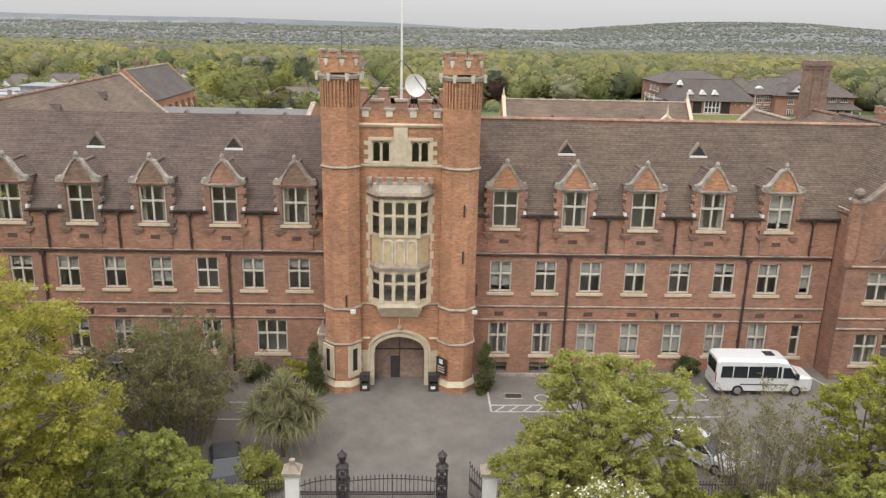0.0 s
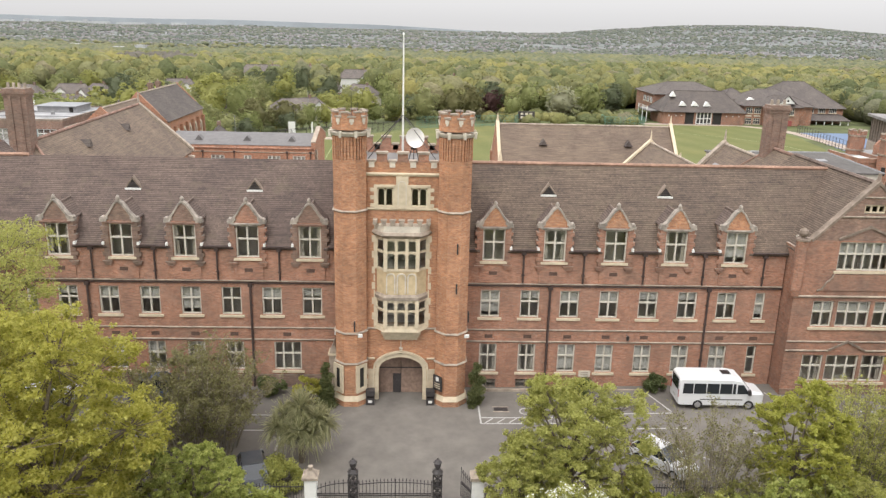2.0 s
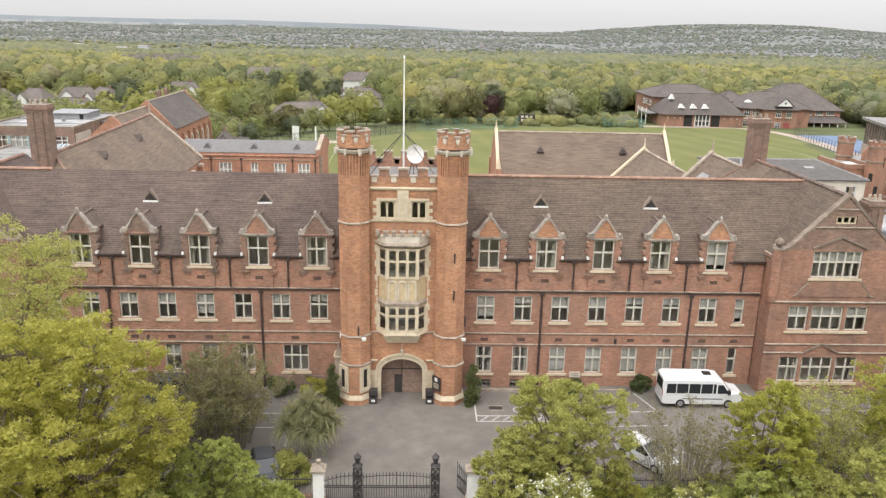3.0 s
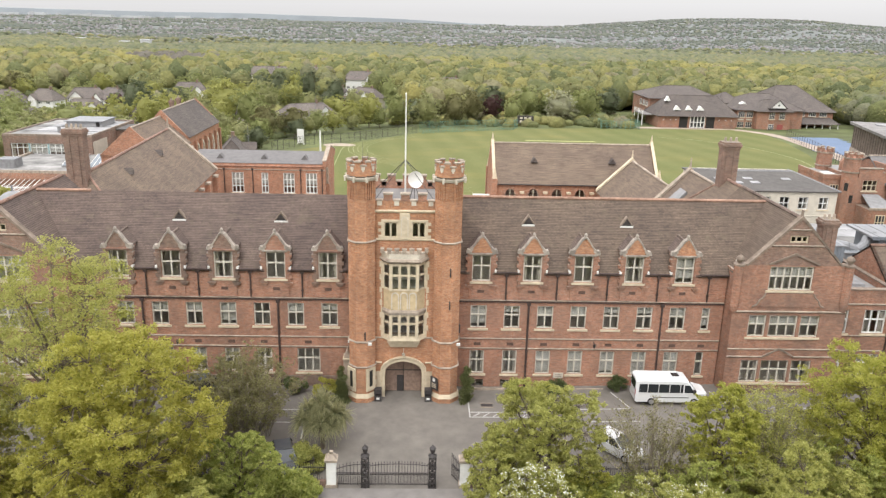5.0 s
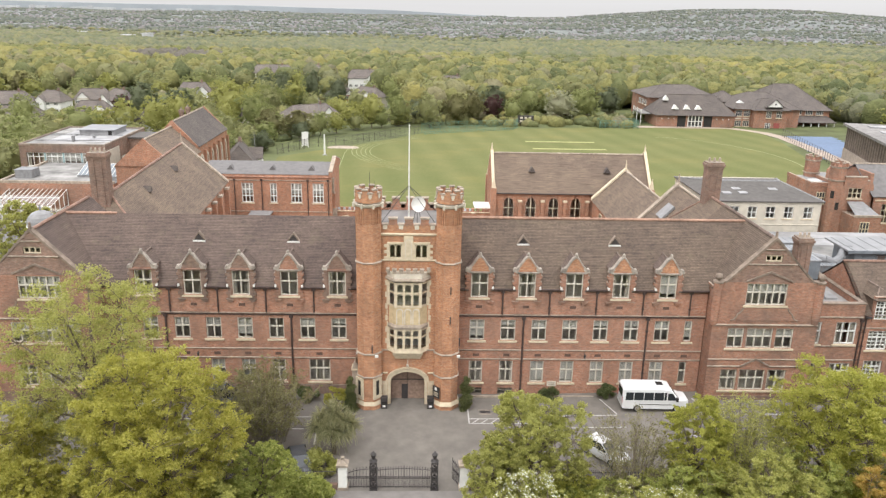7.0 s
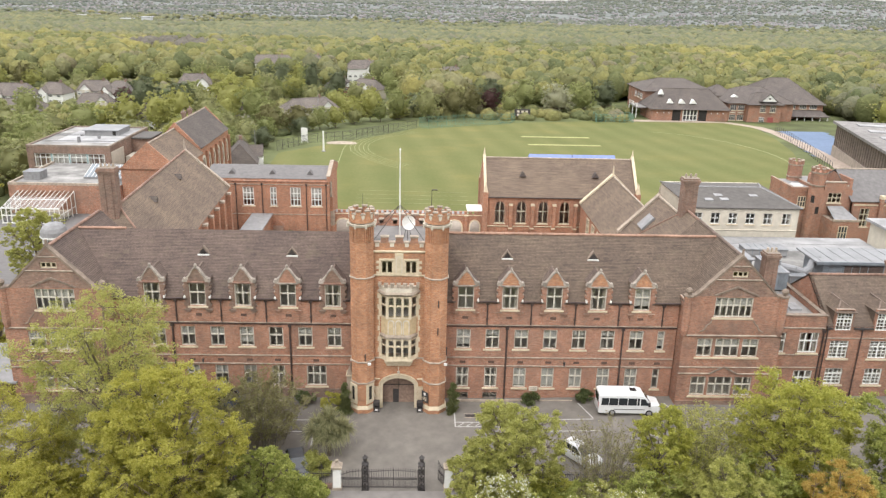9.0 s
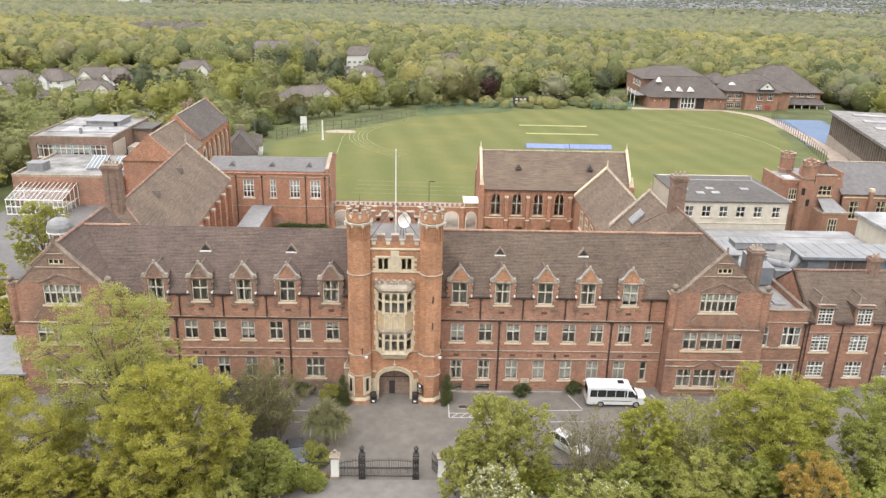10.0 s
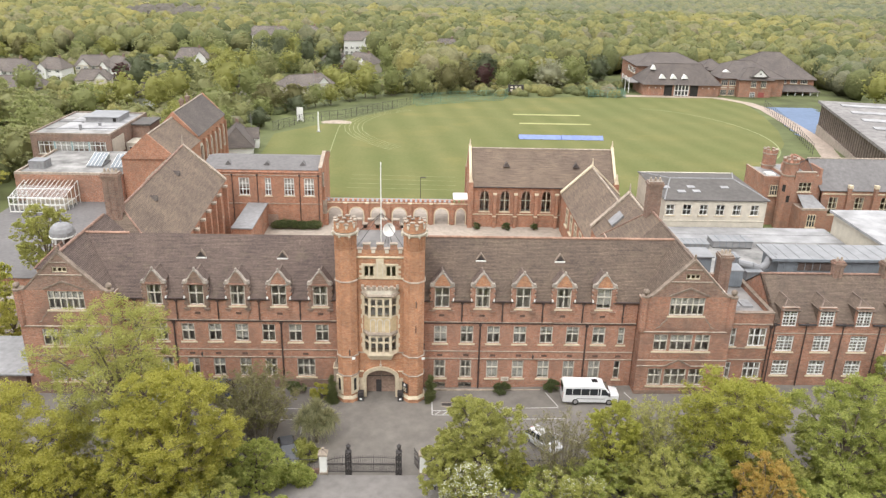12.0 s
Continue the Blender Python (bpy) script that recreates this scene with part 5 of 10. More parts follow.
def gymnasium():
    t = thing("gymnasium", "orange-red brick gymnasium with a grey slate roof", "building")
    X0, X1, F, B = -35.4, -14.0, 57.6, 70.4
    wins = [(x - w / 2, x + w / 2, 5.2, 8.5) for x, w in ((-27.9, 1.9), (-23.6, 1.1), (-19.8, 1.8), (-16.2, 1.8))]
    part("front_wall", solid(pierced, X0, X1, -1.2, 9.9, wins, F, F + 0.4), BRICK_RED, t)
    part("wall", boxes((X0, X0 + 0.4, F + 0.4, B, -1.2, 9.5), (X1 - 0.4, X1, F + 0.4, B, -1.2, 9.5), (X0 + 0.4, X1 - 0.4, B - 0.4, B, -1.2, 9.5)), BRICK_RED, t)
    part("roof_slope", solid(slab_roof, [(X0, F + 0.1, 10.0), (X1 - 0.3, F + 0.1, 10.0), (X1 - 0.3, (F + B) / 2, 11.0), (X0, (F + B) / 2, 11.0)]), SLATE, t)
    part("roof_slope", solid(slab_roof, [(X0, B, 9.6), (X1 - 0.3, B, 9.6), (X1 - 0.3, (F + B) / 2, 11.0), (X0, (F + B) / 2, 11.0)]), SLATE, t)
    c = bmesh.new()
    prism(c, [(X1 - 0.35, F - 0.2, 9.6), (X1 - 0.35, F - 0.2, 10.5), (X1 - 0.35, (F + B) / 2, 11.9), (X1 - 0.35, B + 0.2, 10.2), (X1 - 0.35, B + 0.2, 9.4)], (0.55, 0, 0))
    part("coped_gable", c, BRICK_RED, t)
    for y, z in ((F - 0.25, 10.5), (B + 0.25, 10.2)):
        k = bmesh.new()
        prism(k, [(X1 - 0.4, y, z), (X1 - 0.4, y, z + 0.16), (X1 - 0.4, (F + B) / 2, 12.08), (X1 - 0.4, (F + B) / 2, 11.9)], (0.65, 0, 0))
        part("coping", k, STONE_OLD, t)
    for i in range(4):
        part("stepped_buttress", boxes((X1, X1 + 0.9 - 0.2 * i, F + 1.2, F + 2.0, -1.2 + 2.6 * i, 1.4 + 2.6 * i)), STONE_OLD if i % 2 else BRICK_RED, t)
    string_course(t, X0, X1, F, 9.4, 0.3, 0.15, BRICK)
    string_course(t, X0, X1, F, 8.9, 0.14, 0.1)
    string_course(t, X0, X1, F, 3.6, 0.14, 0.1)
    for a, b, z0, z1 in wins:
        window(t, (a + b) / 2, F, z0, z1, b - a, 3 if b - a > 1.5 else 2, (0.33, 0.66), frame=WHITE, thick=0.15, blind=0.55)
    d = bmesh.new()
    arch_band(d, -23.0, 0.9, -0.8, 1.4, 2.2, 0.3, F - 0.1, F + 0.05)
    part("door_arch", d, BRICK, t)
    part("door", boxes((-23.9, -22.1, F - 0.03, F - 0.005, -0.8, 1.6)), WOOD_DOOR, t)
    for x in (-30, -25.5, -17.9, -14.5):
        downpipe(t, x, F, -0.8, 9.2)
    for x in (-31, -24, -17.5):
        v = bmesh.new()
        prism(v, [(x - 0.6, F + 2, 10.3), (x + 0.6, F + 2, 10.3), (x, F + 2, 11.05)], (0, 1.2, 0))
        part("roof_vent", v, SLATE, t)
    # low porch between the hall and the gymnasium
    part("porch_wall", boxes((-27.4, -24.0, 44.0, 57.6, -1.2, 3.6)), BRICK_RED, t)
    part("porch_roof", boxes((-27.4, -23.8, 43.8, 57.6, 3.6, 3.8)), LEAD, t)


gymnasium()


def cloister():
    t = thing("cloister_screen", "crenellated red brick cloister screen with pointed arches", "wall")
    piers = [-13.9, -9.9, -5.9, -1.9, 2.1, 6.0, 10.0, 13.2]
    arches = [((a + b) / 2, (b - a) / 2 - 0.75, -0.8, 1.0, 2.3) for a, b in zip(piers, piers[1:])]
    part("screen_wall", solid(arched_wall, -13.9, 13.2, -1.2, 3.4, arches, 60.0, 60.5), BRICK_RED, t)
    for p in piers[1:-1]:
        part("pier", boxes((p - 0.3, p + 0.3, 59.6, 60.0, -1.2, 3.2)), BRICK_RED, t)
        part("pier_cap", boxes((p - 0.36, p + 0.36, 59.55, 60.0, 3.2, 3.4)), STONE, t)
    x = -13.7
    while x < 13.0:
        part("merlon", shared("cl_merlon", lambda: mesh_of("merlon", boxes((0, 0.45, 0, 0.5, 0, 0.45), (-0.04, 0.49, -0.04, 0.54, 0.45, 0.52)), BRICK)), None, t, at=pose(x, 60.0, 3.4))
        x += 0.9
    string_course(t, -13.9, 13.2, 60.0, 3.2, 0.16, 0.12, STONE)
    for cu, hw, a, b, c in arches:
        s = bmesh.new()
        arch_band(s, cu, hw, a, b, c, 0.22, 59.9, 60.02)
        part("arch_moulding", s, STONE, t)
    part("walk_roof", boxes((-13.9, 10.0, 60.5, 63.5, 2.9, 3.1)), LEAD, t)
    w = part("white_canopy", boxes((10.2, 13.1, 60.4, 64.5, 3.9, 4.1)), WHITE, t)
    part("canopy_post", boxes((10.3, 10.4, 60.6, 60.7, -0.8, 3.9), (12.9, 13.0, 60.6, 60.7, -0.8, 3.9)), WHITE, w)


cloister()


def chapel():
    t = thing("chapel", "red brick chapel with pointed windows and a tiled roof", "chapel")
    X0, X1, F, B, E, R = 13.0, 40.4, 59.0, 70.0, 7.4, 12.9
    arches = [(x, 0.85, 2.3, 4.9, 6.3) for x in (15.9, 19.7, 23.6, 27.4, 31.2, 35.0, 38.8)]
    part("front_wall", solid(arched_wall, X0, X1, -1.2, E, arches, F, F + 0.5), BRICK_RED, t)
    part("wall", boxes((X0, X0 + 0.5, F + 0.5, B, -1.2, E), (X1 - 0.5, X1, F + 0.5, B, -1.2, E), (X0, X1, B, B + 0.5, -1.2, E)), BRICK_RED, t)
    gable_roof(t, X0 + 0.4, X1 - 0.4, F, B + 0.5, E, R, "x", ROOF_TAN, 0.3, ridge_mat=STONE_OLD)
    for x in (X0, X1 - 0.5):
        g = bmesh.new()
        prism(g, [(x + 0.05, F, E - 0.4), (x + 0.05, F, E + 0.1), (x + 0.05, 64.75, R + 0.4), (x + 0.05, B + 0.5, E + 0.1), (x + 0.05, B + 0.5, E - 0.4)], (0.4, 0, 0))
        part("gable", g, BRICK_RED, t)
        for y in (F - 0.2, B + 0.7):
            k = bmesh.new()
            prism(k, [(x, y, E), (x, y, E + 0.16), (x, 64.75, R + 0.6), (x, 64.75, R + 0.42)], (0.5, 0, 0))
            part("coping", k, STONE, t)
        f = bmesh.new()
        ring(f, x + 0.25, 64.75, R + 0.4, R + 1.7, 0.2, 0.04, 6)
        part("finial", f, STONE, t)
        for y in (F, B):
            p = bmesh.new()
            box(p, x - 0.2, x + 0.7, y - 0.7, y + 0.3, -1.2, E + 0.6)
            part("corner_buttress", p, BRICK_RED, t)
            q = bmesh.new()
            ring(q, x + 0.25, y - 0.2, E + 0.6, E + 2.4, 0.5, 0.08, 4, math.pi / 4)
            part("pinnacle", q, STONE, t)
    for x, hw, a, b, c in arches:
        arch_window(t, x, F + 0.1, a, b, c, hw, STONE)
        part("mullion", boxes((x - 0.06, x + 0.06, F + 0.1, F + 0.22, a, c - 0.1), (x - hw, x + hw, F + 0.1, F + 0.2, 4.4, 4.52)), STONE, t)
        s = bmesh.new()
        arch_band(s, x, hw, a, b, c, 0.2, F - 0.08, F)
        part("hood_mould", s, BRICK, t)
        part("sill", boxes((x - hw - 0.2, x + hw + 0.2, F - 0.15, F, a - 0.2, a)), STONE, t)
    for x in (17.8, 21.65, 25.5, 29.3, 33.1, 36.9):
        b = part("buttress", boxes((x - 0.3, x + 0.3, F - 0.6, F, -1.2, 5.6)), BRICK_RED, t)
        part("buttress_cap", boxes((x - 0.34, x + 0.34, F - 0.64, F, 5.6, 5.9)), STONE, b)
        part("offset_course", boxes((x - 0.34, x + 0.34, F - 0.8, F, 1.4, 1.6)), STONE, b)
    string_course(t, X0, X1, F, 1.6, 0.2, 0.15, STONE)
    part("gutter", boxes((X0 + 0.5, X1 - 0.5, F - 0.4, F - 0.2, E - 0.45, E - 0.3)), IRON, t)
    for x in (20, 33):
        v = bmesh.new()
        prism(v, [(x - 0.6, F + 2.4, 10.2), (x + 0.6, F + 2.4, 10.2), (x, F + 2.4, 11.1)], (0, 1.0, 0))
        part("roof_vent", v, ROOF_DARK, t)


chapel()


# ---- modern and service blocks ----
def flat_blocks():
    t = thing("science_block", "flat-roofed brick block with a band of white windows", "building")
    X0, X1, F, B, T = -78.4, -61.6, 84.6, 107.5, 9.3
    part("upper_wall", boxes((X0, X1, F, B, -1.2, T - 4.1), (X0, X1, F, B, T - 1.4, T), (X0, X1, F + 0.6, B, T - 4.1, T - 1.4), (X0, X0 + 1.3, F, F + 0.6, T - 4.1, T - 1.4), (X1 - 1.2, X1, F, F + 0.6, T - 4.1, T - 1.4)), BRICK_DARK, t)
    for i in range(4):
        x = X0 + 3.1 + 3.58 * i
        window(t, x, F, T - 4.1, T - 1.4, 3.3, 3, (0.3,), frame=WHITE, sill=False, blind=(0.0, 0.75, 0.6, 0.0)[i])
        if i:
            part("panel", boxes((x - 1.93, x - 1.65, F, F + 0.1, T - 4.1, T - 1.4)), TURQUOISE, t)
    part("sill", boxes((X0 + 1.2, X1 - 1.1, F - 0.1, F, T - 4.25, T - 4.1)), STONE_WHITE, t)
    for i in range(14):
        part("corbel", boxes((X0 + 0.6 + 1.17 * i, X0 + 1.1 + 1.17 * i, F - 0.16, F, T - 5.2, T - 4.7)), STONE_OLD, t)
    part("return_wall", boxes((X1, X1 + 0.12, F + 0.4, F + 7, T - 4.6, T - 1.0)), RENDER, t)
    part("flat_roof", boxes((X0 + 0.4, X1 - 0.4, F + 0.4, B - 0.4, T, T + 0.1)), FLATROOF_STAINED, t)
    part("roof_sheet", boxes((X0 + 3.4, X1 - 0.9, F + 4.4, B - 2.4, T + 0.1, T + 0.14)), FLATROOF_WHITE, t)
    part("parapet", boxes((X0, X1, F, F + 0.4, T, T + 0.35), (X0, X0 + 0.4, F + 0.4, B, T, T + 0.35), (X1 - 0.4, X1, F + 0.4, B, T, T + 0.35), (X0 + 0.4, X1 - 0.4, B - 0.4, B, T, T + 0.35)), COPING, t)
    for x, y, h in ((X0 + 8.6, F + 4.2, 1.3), (X0 + 11.0, F + 8.6, 0.7), (X0 + 6.2, F + 11.4, 0.5)):
        part("roof_vent", boxes((x, x + 0.5, y, y + 0.5, T + 0.1, T + h)), LEAD, t)
    for y in (F + 5.2, F + 12.0):
        part("roof_pipe", solid(tube, (X0 + 0.8, y, T + 0.22), (X1 - 1.0, y + 0.6, T + 0.22), 0.09), LEAD, t)
    plant = part("plant_room", boxes((-71.6, -64.4, 97.0, 104.0, T + 0.1, T + 1.2)), FLATROOF_WHITE, t)
    part("plant_roof", boxes((-72.0, -64.2, 96.6, 104.4, T + 1.2, T + 1.35)), METAL_ROOF, plant)
    part("plant_door", boxes((-65.6, -64.9, 96.92, 97.0, T + 0.2, T + 1.1)), DARK, plant)
    stair = part("stair_head", boxes((-61.4, -56.6, 92.0, 102.0, -1.2, 6.0)), RENDER, t)
    part("stair_tower", boxes((-62.2, -57.6, 97.0, 104.0, 6.0, 8.9)), BRICK_DARK, stair)
    part("stair_roof", boxes((-62.6, -57.2, 96.6, 104.4, 8.9, 9.2)), SLATE_BROWN, stair)
    window(t, -59.6, 92.0, 3.6, 5.2, 2.4, 2, (), frame=WHITE, sill=False, backed=True)
    l = thing("laboratory_block", "lower flat-roofed brick block with tilted glass rooflights", "building")
    X0, X1, F, B, T = -73.4, -53.3, 66.4, 84.5, 5.9
    part("wall", boxes((X0, X1, F, B, -1.2, T)), BRICK, l)
    part("flat_roof", boxes((X0 + 0.4, X1, F + 0.4, B, T, T + 0.08)), FLATROOF_STAINED, l)
    part("parapet", boxes((X0, X1, F, F + 0.4, T, T + 0.45), (X0, X0 + 0.4, F + 0.4, B, T, T + 0.45)), STONE_OLD, l)
    for x, y in ((-61.8, 71.5), (-56.8, 70.5)):
        r = bmesh.new()
        prism(r, [(x, y, T + 0.08), (x + 3.0, y, T + 0.08), (x + 3.0, y + 4.75, T + 0.08), (x, y + 4.75, T + 0.08)], (0, 0, 0.3))
        light = part("rooflight", r, LEAD, l)
        glass = bmesh.new()
        prism(glass, [(x, y, T + 0.42), (x + 3.0, y, T + 0.42), (x + 3.0, y + 4.6, T + 1.9), (x, y + 4.6, T + 1.9)], (0, 0, 0.05))
        part("pane", glass, METAL_BLUE, light)
        part("back_panel", boxes((x, x + 3.0, y + 4.6, y + 4.75, T + 0.38, T + 1.95)), WHITE, light)
        for k in range(5):
            part("glazing_bar", solid(tube, (x + 0.05 + 0.725 * k, y, T + 0.5), (x + 0.05 + 0.725 * k, y + 4.6, T + 1.98), 0.06, None, 4), WHITE, light)
    part("tank", boxes((X0 + 1.2, X0 + 4.2, 70.0, 73.0, T + 0.08, T + 1.5)), LEAD, l)
    for k in range(3):
        part("tank_lid", boxes((X0 + 1.1, X0 + 4.3, 70.0 + k, 70.85 + k, T + 1.5, T + 1.62)), METAL_ROOF, l)
    g = thing("greenhouse", "white-framed glass lean-to greenhouse on a flat roof", "greenhouse")
    A, B, Y0, Y1 = -71.6, -61.6, 59.6, 66.3
    bars = bmesh.new()
    n = 13
    for i in range(n):
        x = A + (B - A) * i / (n - 1)
        box(bars, x - 0.06, x + 0.06, Y0, Y0 + 0.12, 0.6, 3.4)
        tube(bars, (x, Y0 + 0.06, 3.4), (x, Y1, 4.9), 0.06, n=4)
    for z in (0.6, 2.0, 3.3):
        box(bars, A - 0.1, B + 0.1, Y0 - 0.05, Y0 + 0.15, z, z + 0.18)
    box(bars, A, B, 62.9, 63.05, 4.08, 4.22)
    for y in (61.2, 62.9, 64.6, 66.2):
        for x in (A, B):
            box(bars, x - 0.05, x + 0.05, y, y + 0.1, 0.6, 3.4 + (y - Y0) * 0.22)
    for x in (A, B):
        tube(bars, (x, Y0, 2.1), (x, Y1, 2.1), 0.06, n=4)
    pieces("glazing_bar", bars, WHITE, g)
    part("pane", boxes((A, B, Y0 + 0.05, Y0 + 0.07, 0.8, 3.3)), GLASS, g)
    for x in (A, B):
        side = bmesh.new()
        prism(side, [(x, Y0 + 0.1, 0.6), (x, Y1, 0.6), (x, Y1, 4.85), (x, Y0 + 0.1, 3.4)], (0.02, 0, 0))
        part("pane", side, GLASS, g)
    r = bmesh.new()
    prism(r, [(A, Y0 + 0.1, 3.42), (B, Y0 + 0.1, 3.42), (B, Y1, 4.86), (A, Y1, 4.86)], (0, 0, 0.02))
    part("pane", r, GLASS, g)
    part("staging", boxes((A + 0.6, B - 0.6, 61.0, 62.0, 0.6, 1.4), (A + 0.6, B - 0.6, 64.2, 65.8, 0.6, 1.5)), STONE_WHITE, g)
    k = thing("kitchen_block", "single-storey flat-roofed service block", "building")
    part("wall", boxes((-73, -43, 30, 66.4, -1.2, 0.5)), BRICK, k)
    part("flat_roof", boxes((-73.3, -42.8, 29.7, 66.4, 0.5, 0.6)), SLATE, k)
    s = thing("side_shed", "low shed with a pale flat roof beside the west wing", "shed")
    part("wall", boxes((-50.0, -39.6, -1.5, 6.5, 0, 2.8)), BRICK_DARK, s)
    part("flat_roof", boxes((-50.4, -38.6, -2.0, 7.0, 2.8, 3.0)), LEAD, s)


flat_blocks()


def cupola():
    t = thing("cupola", "lead-domed brick cupola with white louvres", "cupola")
    b = bmesh.new()
    ring(b, -41.3, 15.6, 6.0, 12.0, 1.35, n=8, turn=math.pi / 8)
    part("drum", b, BRICK_DARK, t)
    b = bmesh.new()
    for i in range(8):
        q = math.pi / 8 + i * math.tau / 8
        ring(b, -41.3 + 1.25 * math.cos(q), 15.6 + 1.25 * math.sin(q), 12.0, 12.9, 0.14, n=6)
    ring(b, -41.3, 15.6, 12.8, 13.0, 1.6, n=12)
    pieces("louvre_post", b, WHITE, t)
    b = bmesh.new()
    prof = [(1.55, 13.0), (1.5, 13.5), (1.3, 13.95), (0.95, 14.3), (0.5, 14.5), (0.12, 14.58), (0.08, 15.2)]
    for (r0, z0), (r1, z1) in zip(prof, prof[1:]):
        ring(b, -41.3, 15.6, z0, z1, r0, r1, 16, cap=False)
    part("dome", b, LEAD, t)
    k = thing("rear_range", "red brick rear range behind the west wing", "building")
    part("wall", boxes((-43.2, -38.8, 11.5, 18, -1, 10.2)), BRICK, k)
    gable_roof(k, -43.2, -38.8, 11.5, 18, 10.2, 12.4, "y", ROOF, 0.2, hip0=2.0, hip1=2.0)


cupola()


def white_block():
    t = thing("rendered_block", "cream-rendered two-storey block with a slate hipped roof", "building")
    X0, X1, F, B, E = 44.6, 61.7, 43.6, 60.0, 10.05
    up = [(x - 0.72, x + 0.72, 7.3, 9.1) for x in (45.6, 48.4, 51.2, 54.0, 56.8, 59.8)]
    dn = [(x - 1.3, x + 1.3, 3.3, 5.2) for x in (46.4, 50.6, 54.8, 59.0)]
    part("front_wall", solid(pierced, X0, X1, -1.2, E, up + dn, F, F + 0.4), RENDER, t)
    part("wall", boxes((X0, X0 + 0.4, F + 0.4, B, -1.2, E), (X1 - 0.4, X1, F + 0.4, B, -1.2, E), (X0, X1, B, B + 0.4, -1.2, E)), RENDER, t)
    gable_roof(t, X0, X1, F, B, E, 11.3, "x", SLATE_BROWN, 0.3, ridge_mat=LEAD, hip0=3.0, hip1=3.0)
    for a, b, z0, z1 in up + dn:
        window(t, (a + b) / 2, F, z0, z1, b - a, 2 if b - a < 2 else 4, (0.5,), frame=WHITE, thick=0.1)
    string_course(t, X0, X1, F, 6.2, 0.2, 0.12, RENDER)
    for x, y in ((45.2, 48.2), (47.4, 46.4), (49.6, 48.4), (50.0, 46.6), (55.4, 48.4)):
        r = bmesh.new()
        z = E + (y - F) / 8.2 * 0.9
        prism(r, [(x, y - 0.5, z + 0.05), (x + 1.3, y - 0.5, z + 0.05), (x + 1.3, y + 0.5, z + 0.16), (x, y + 0.5, z + 0.16)], (0, 0, 0.15))
        part("rooflight", r, FLATROOF_WHITE, t)


white_block()


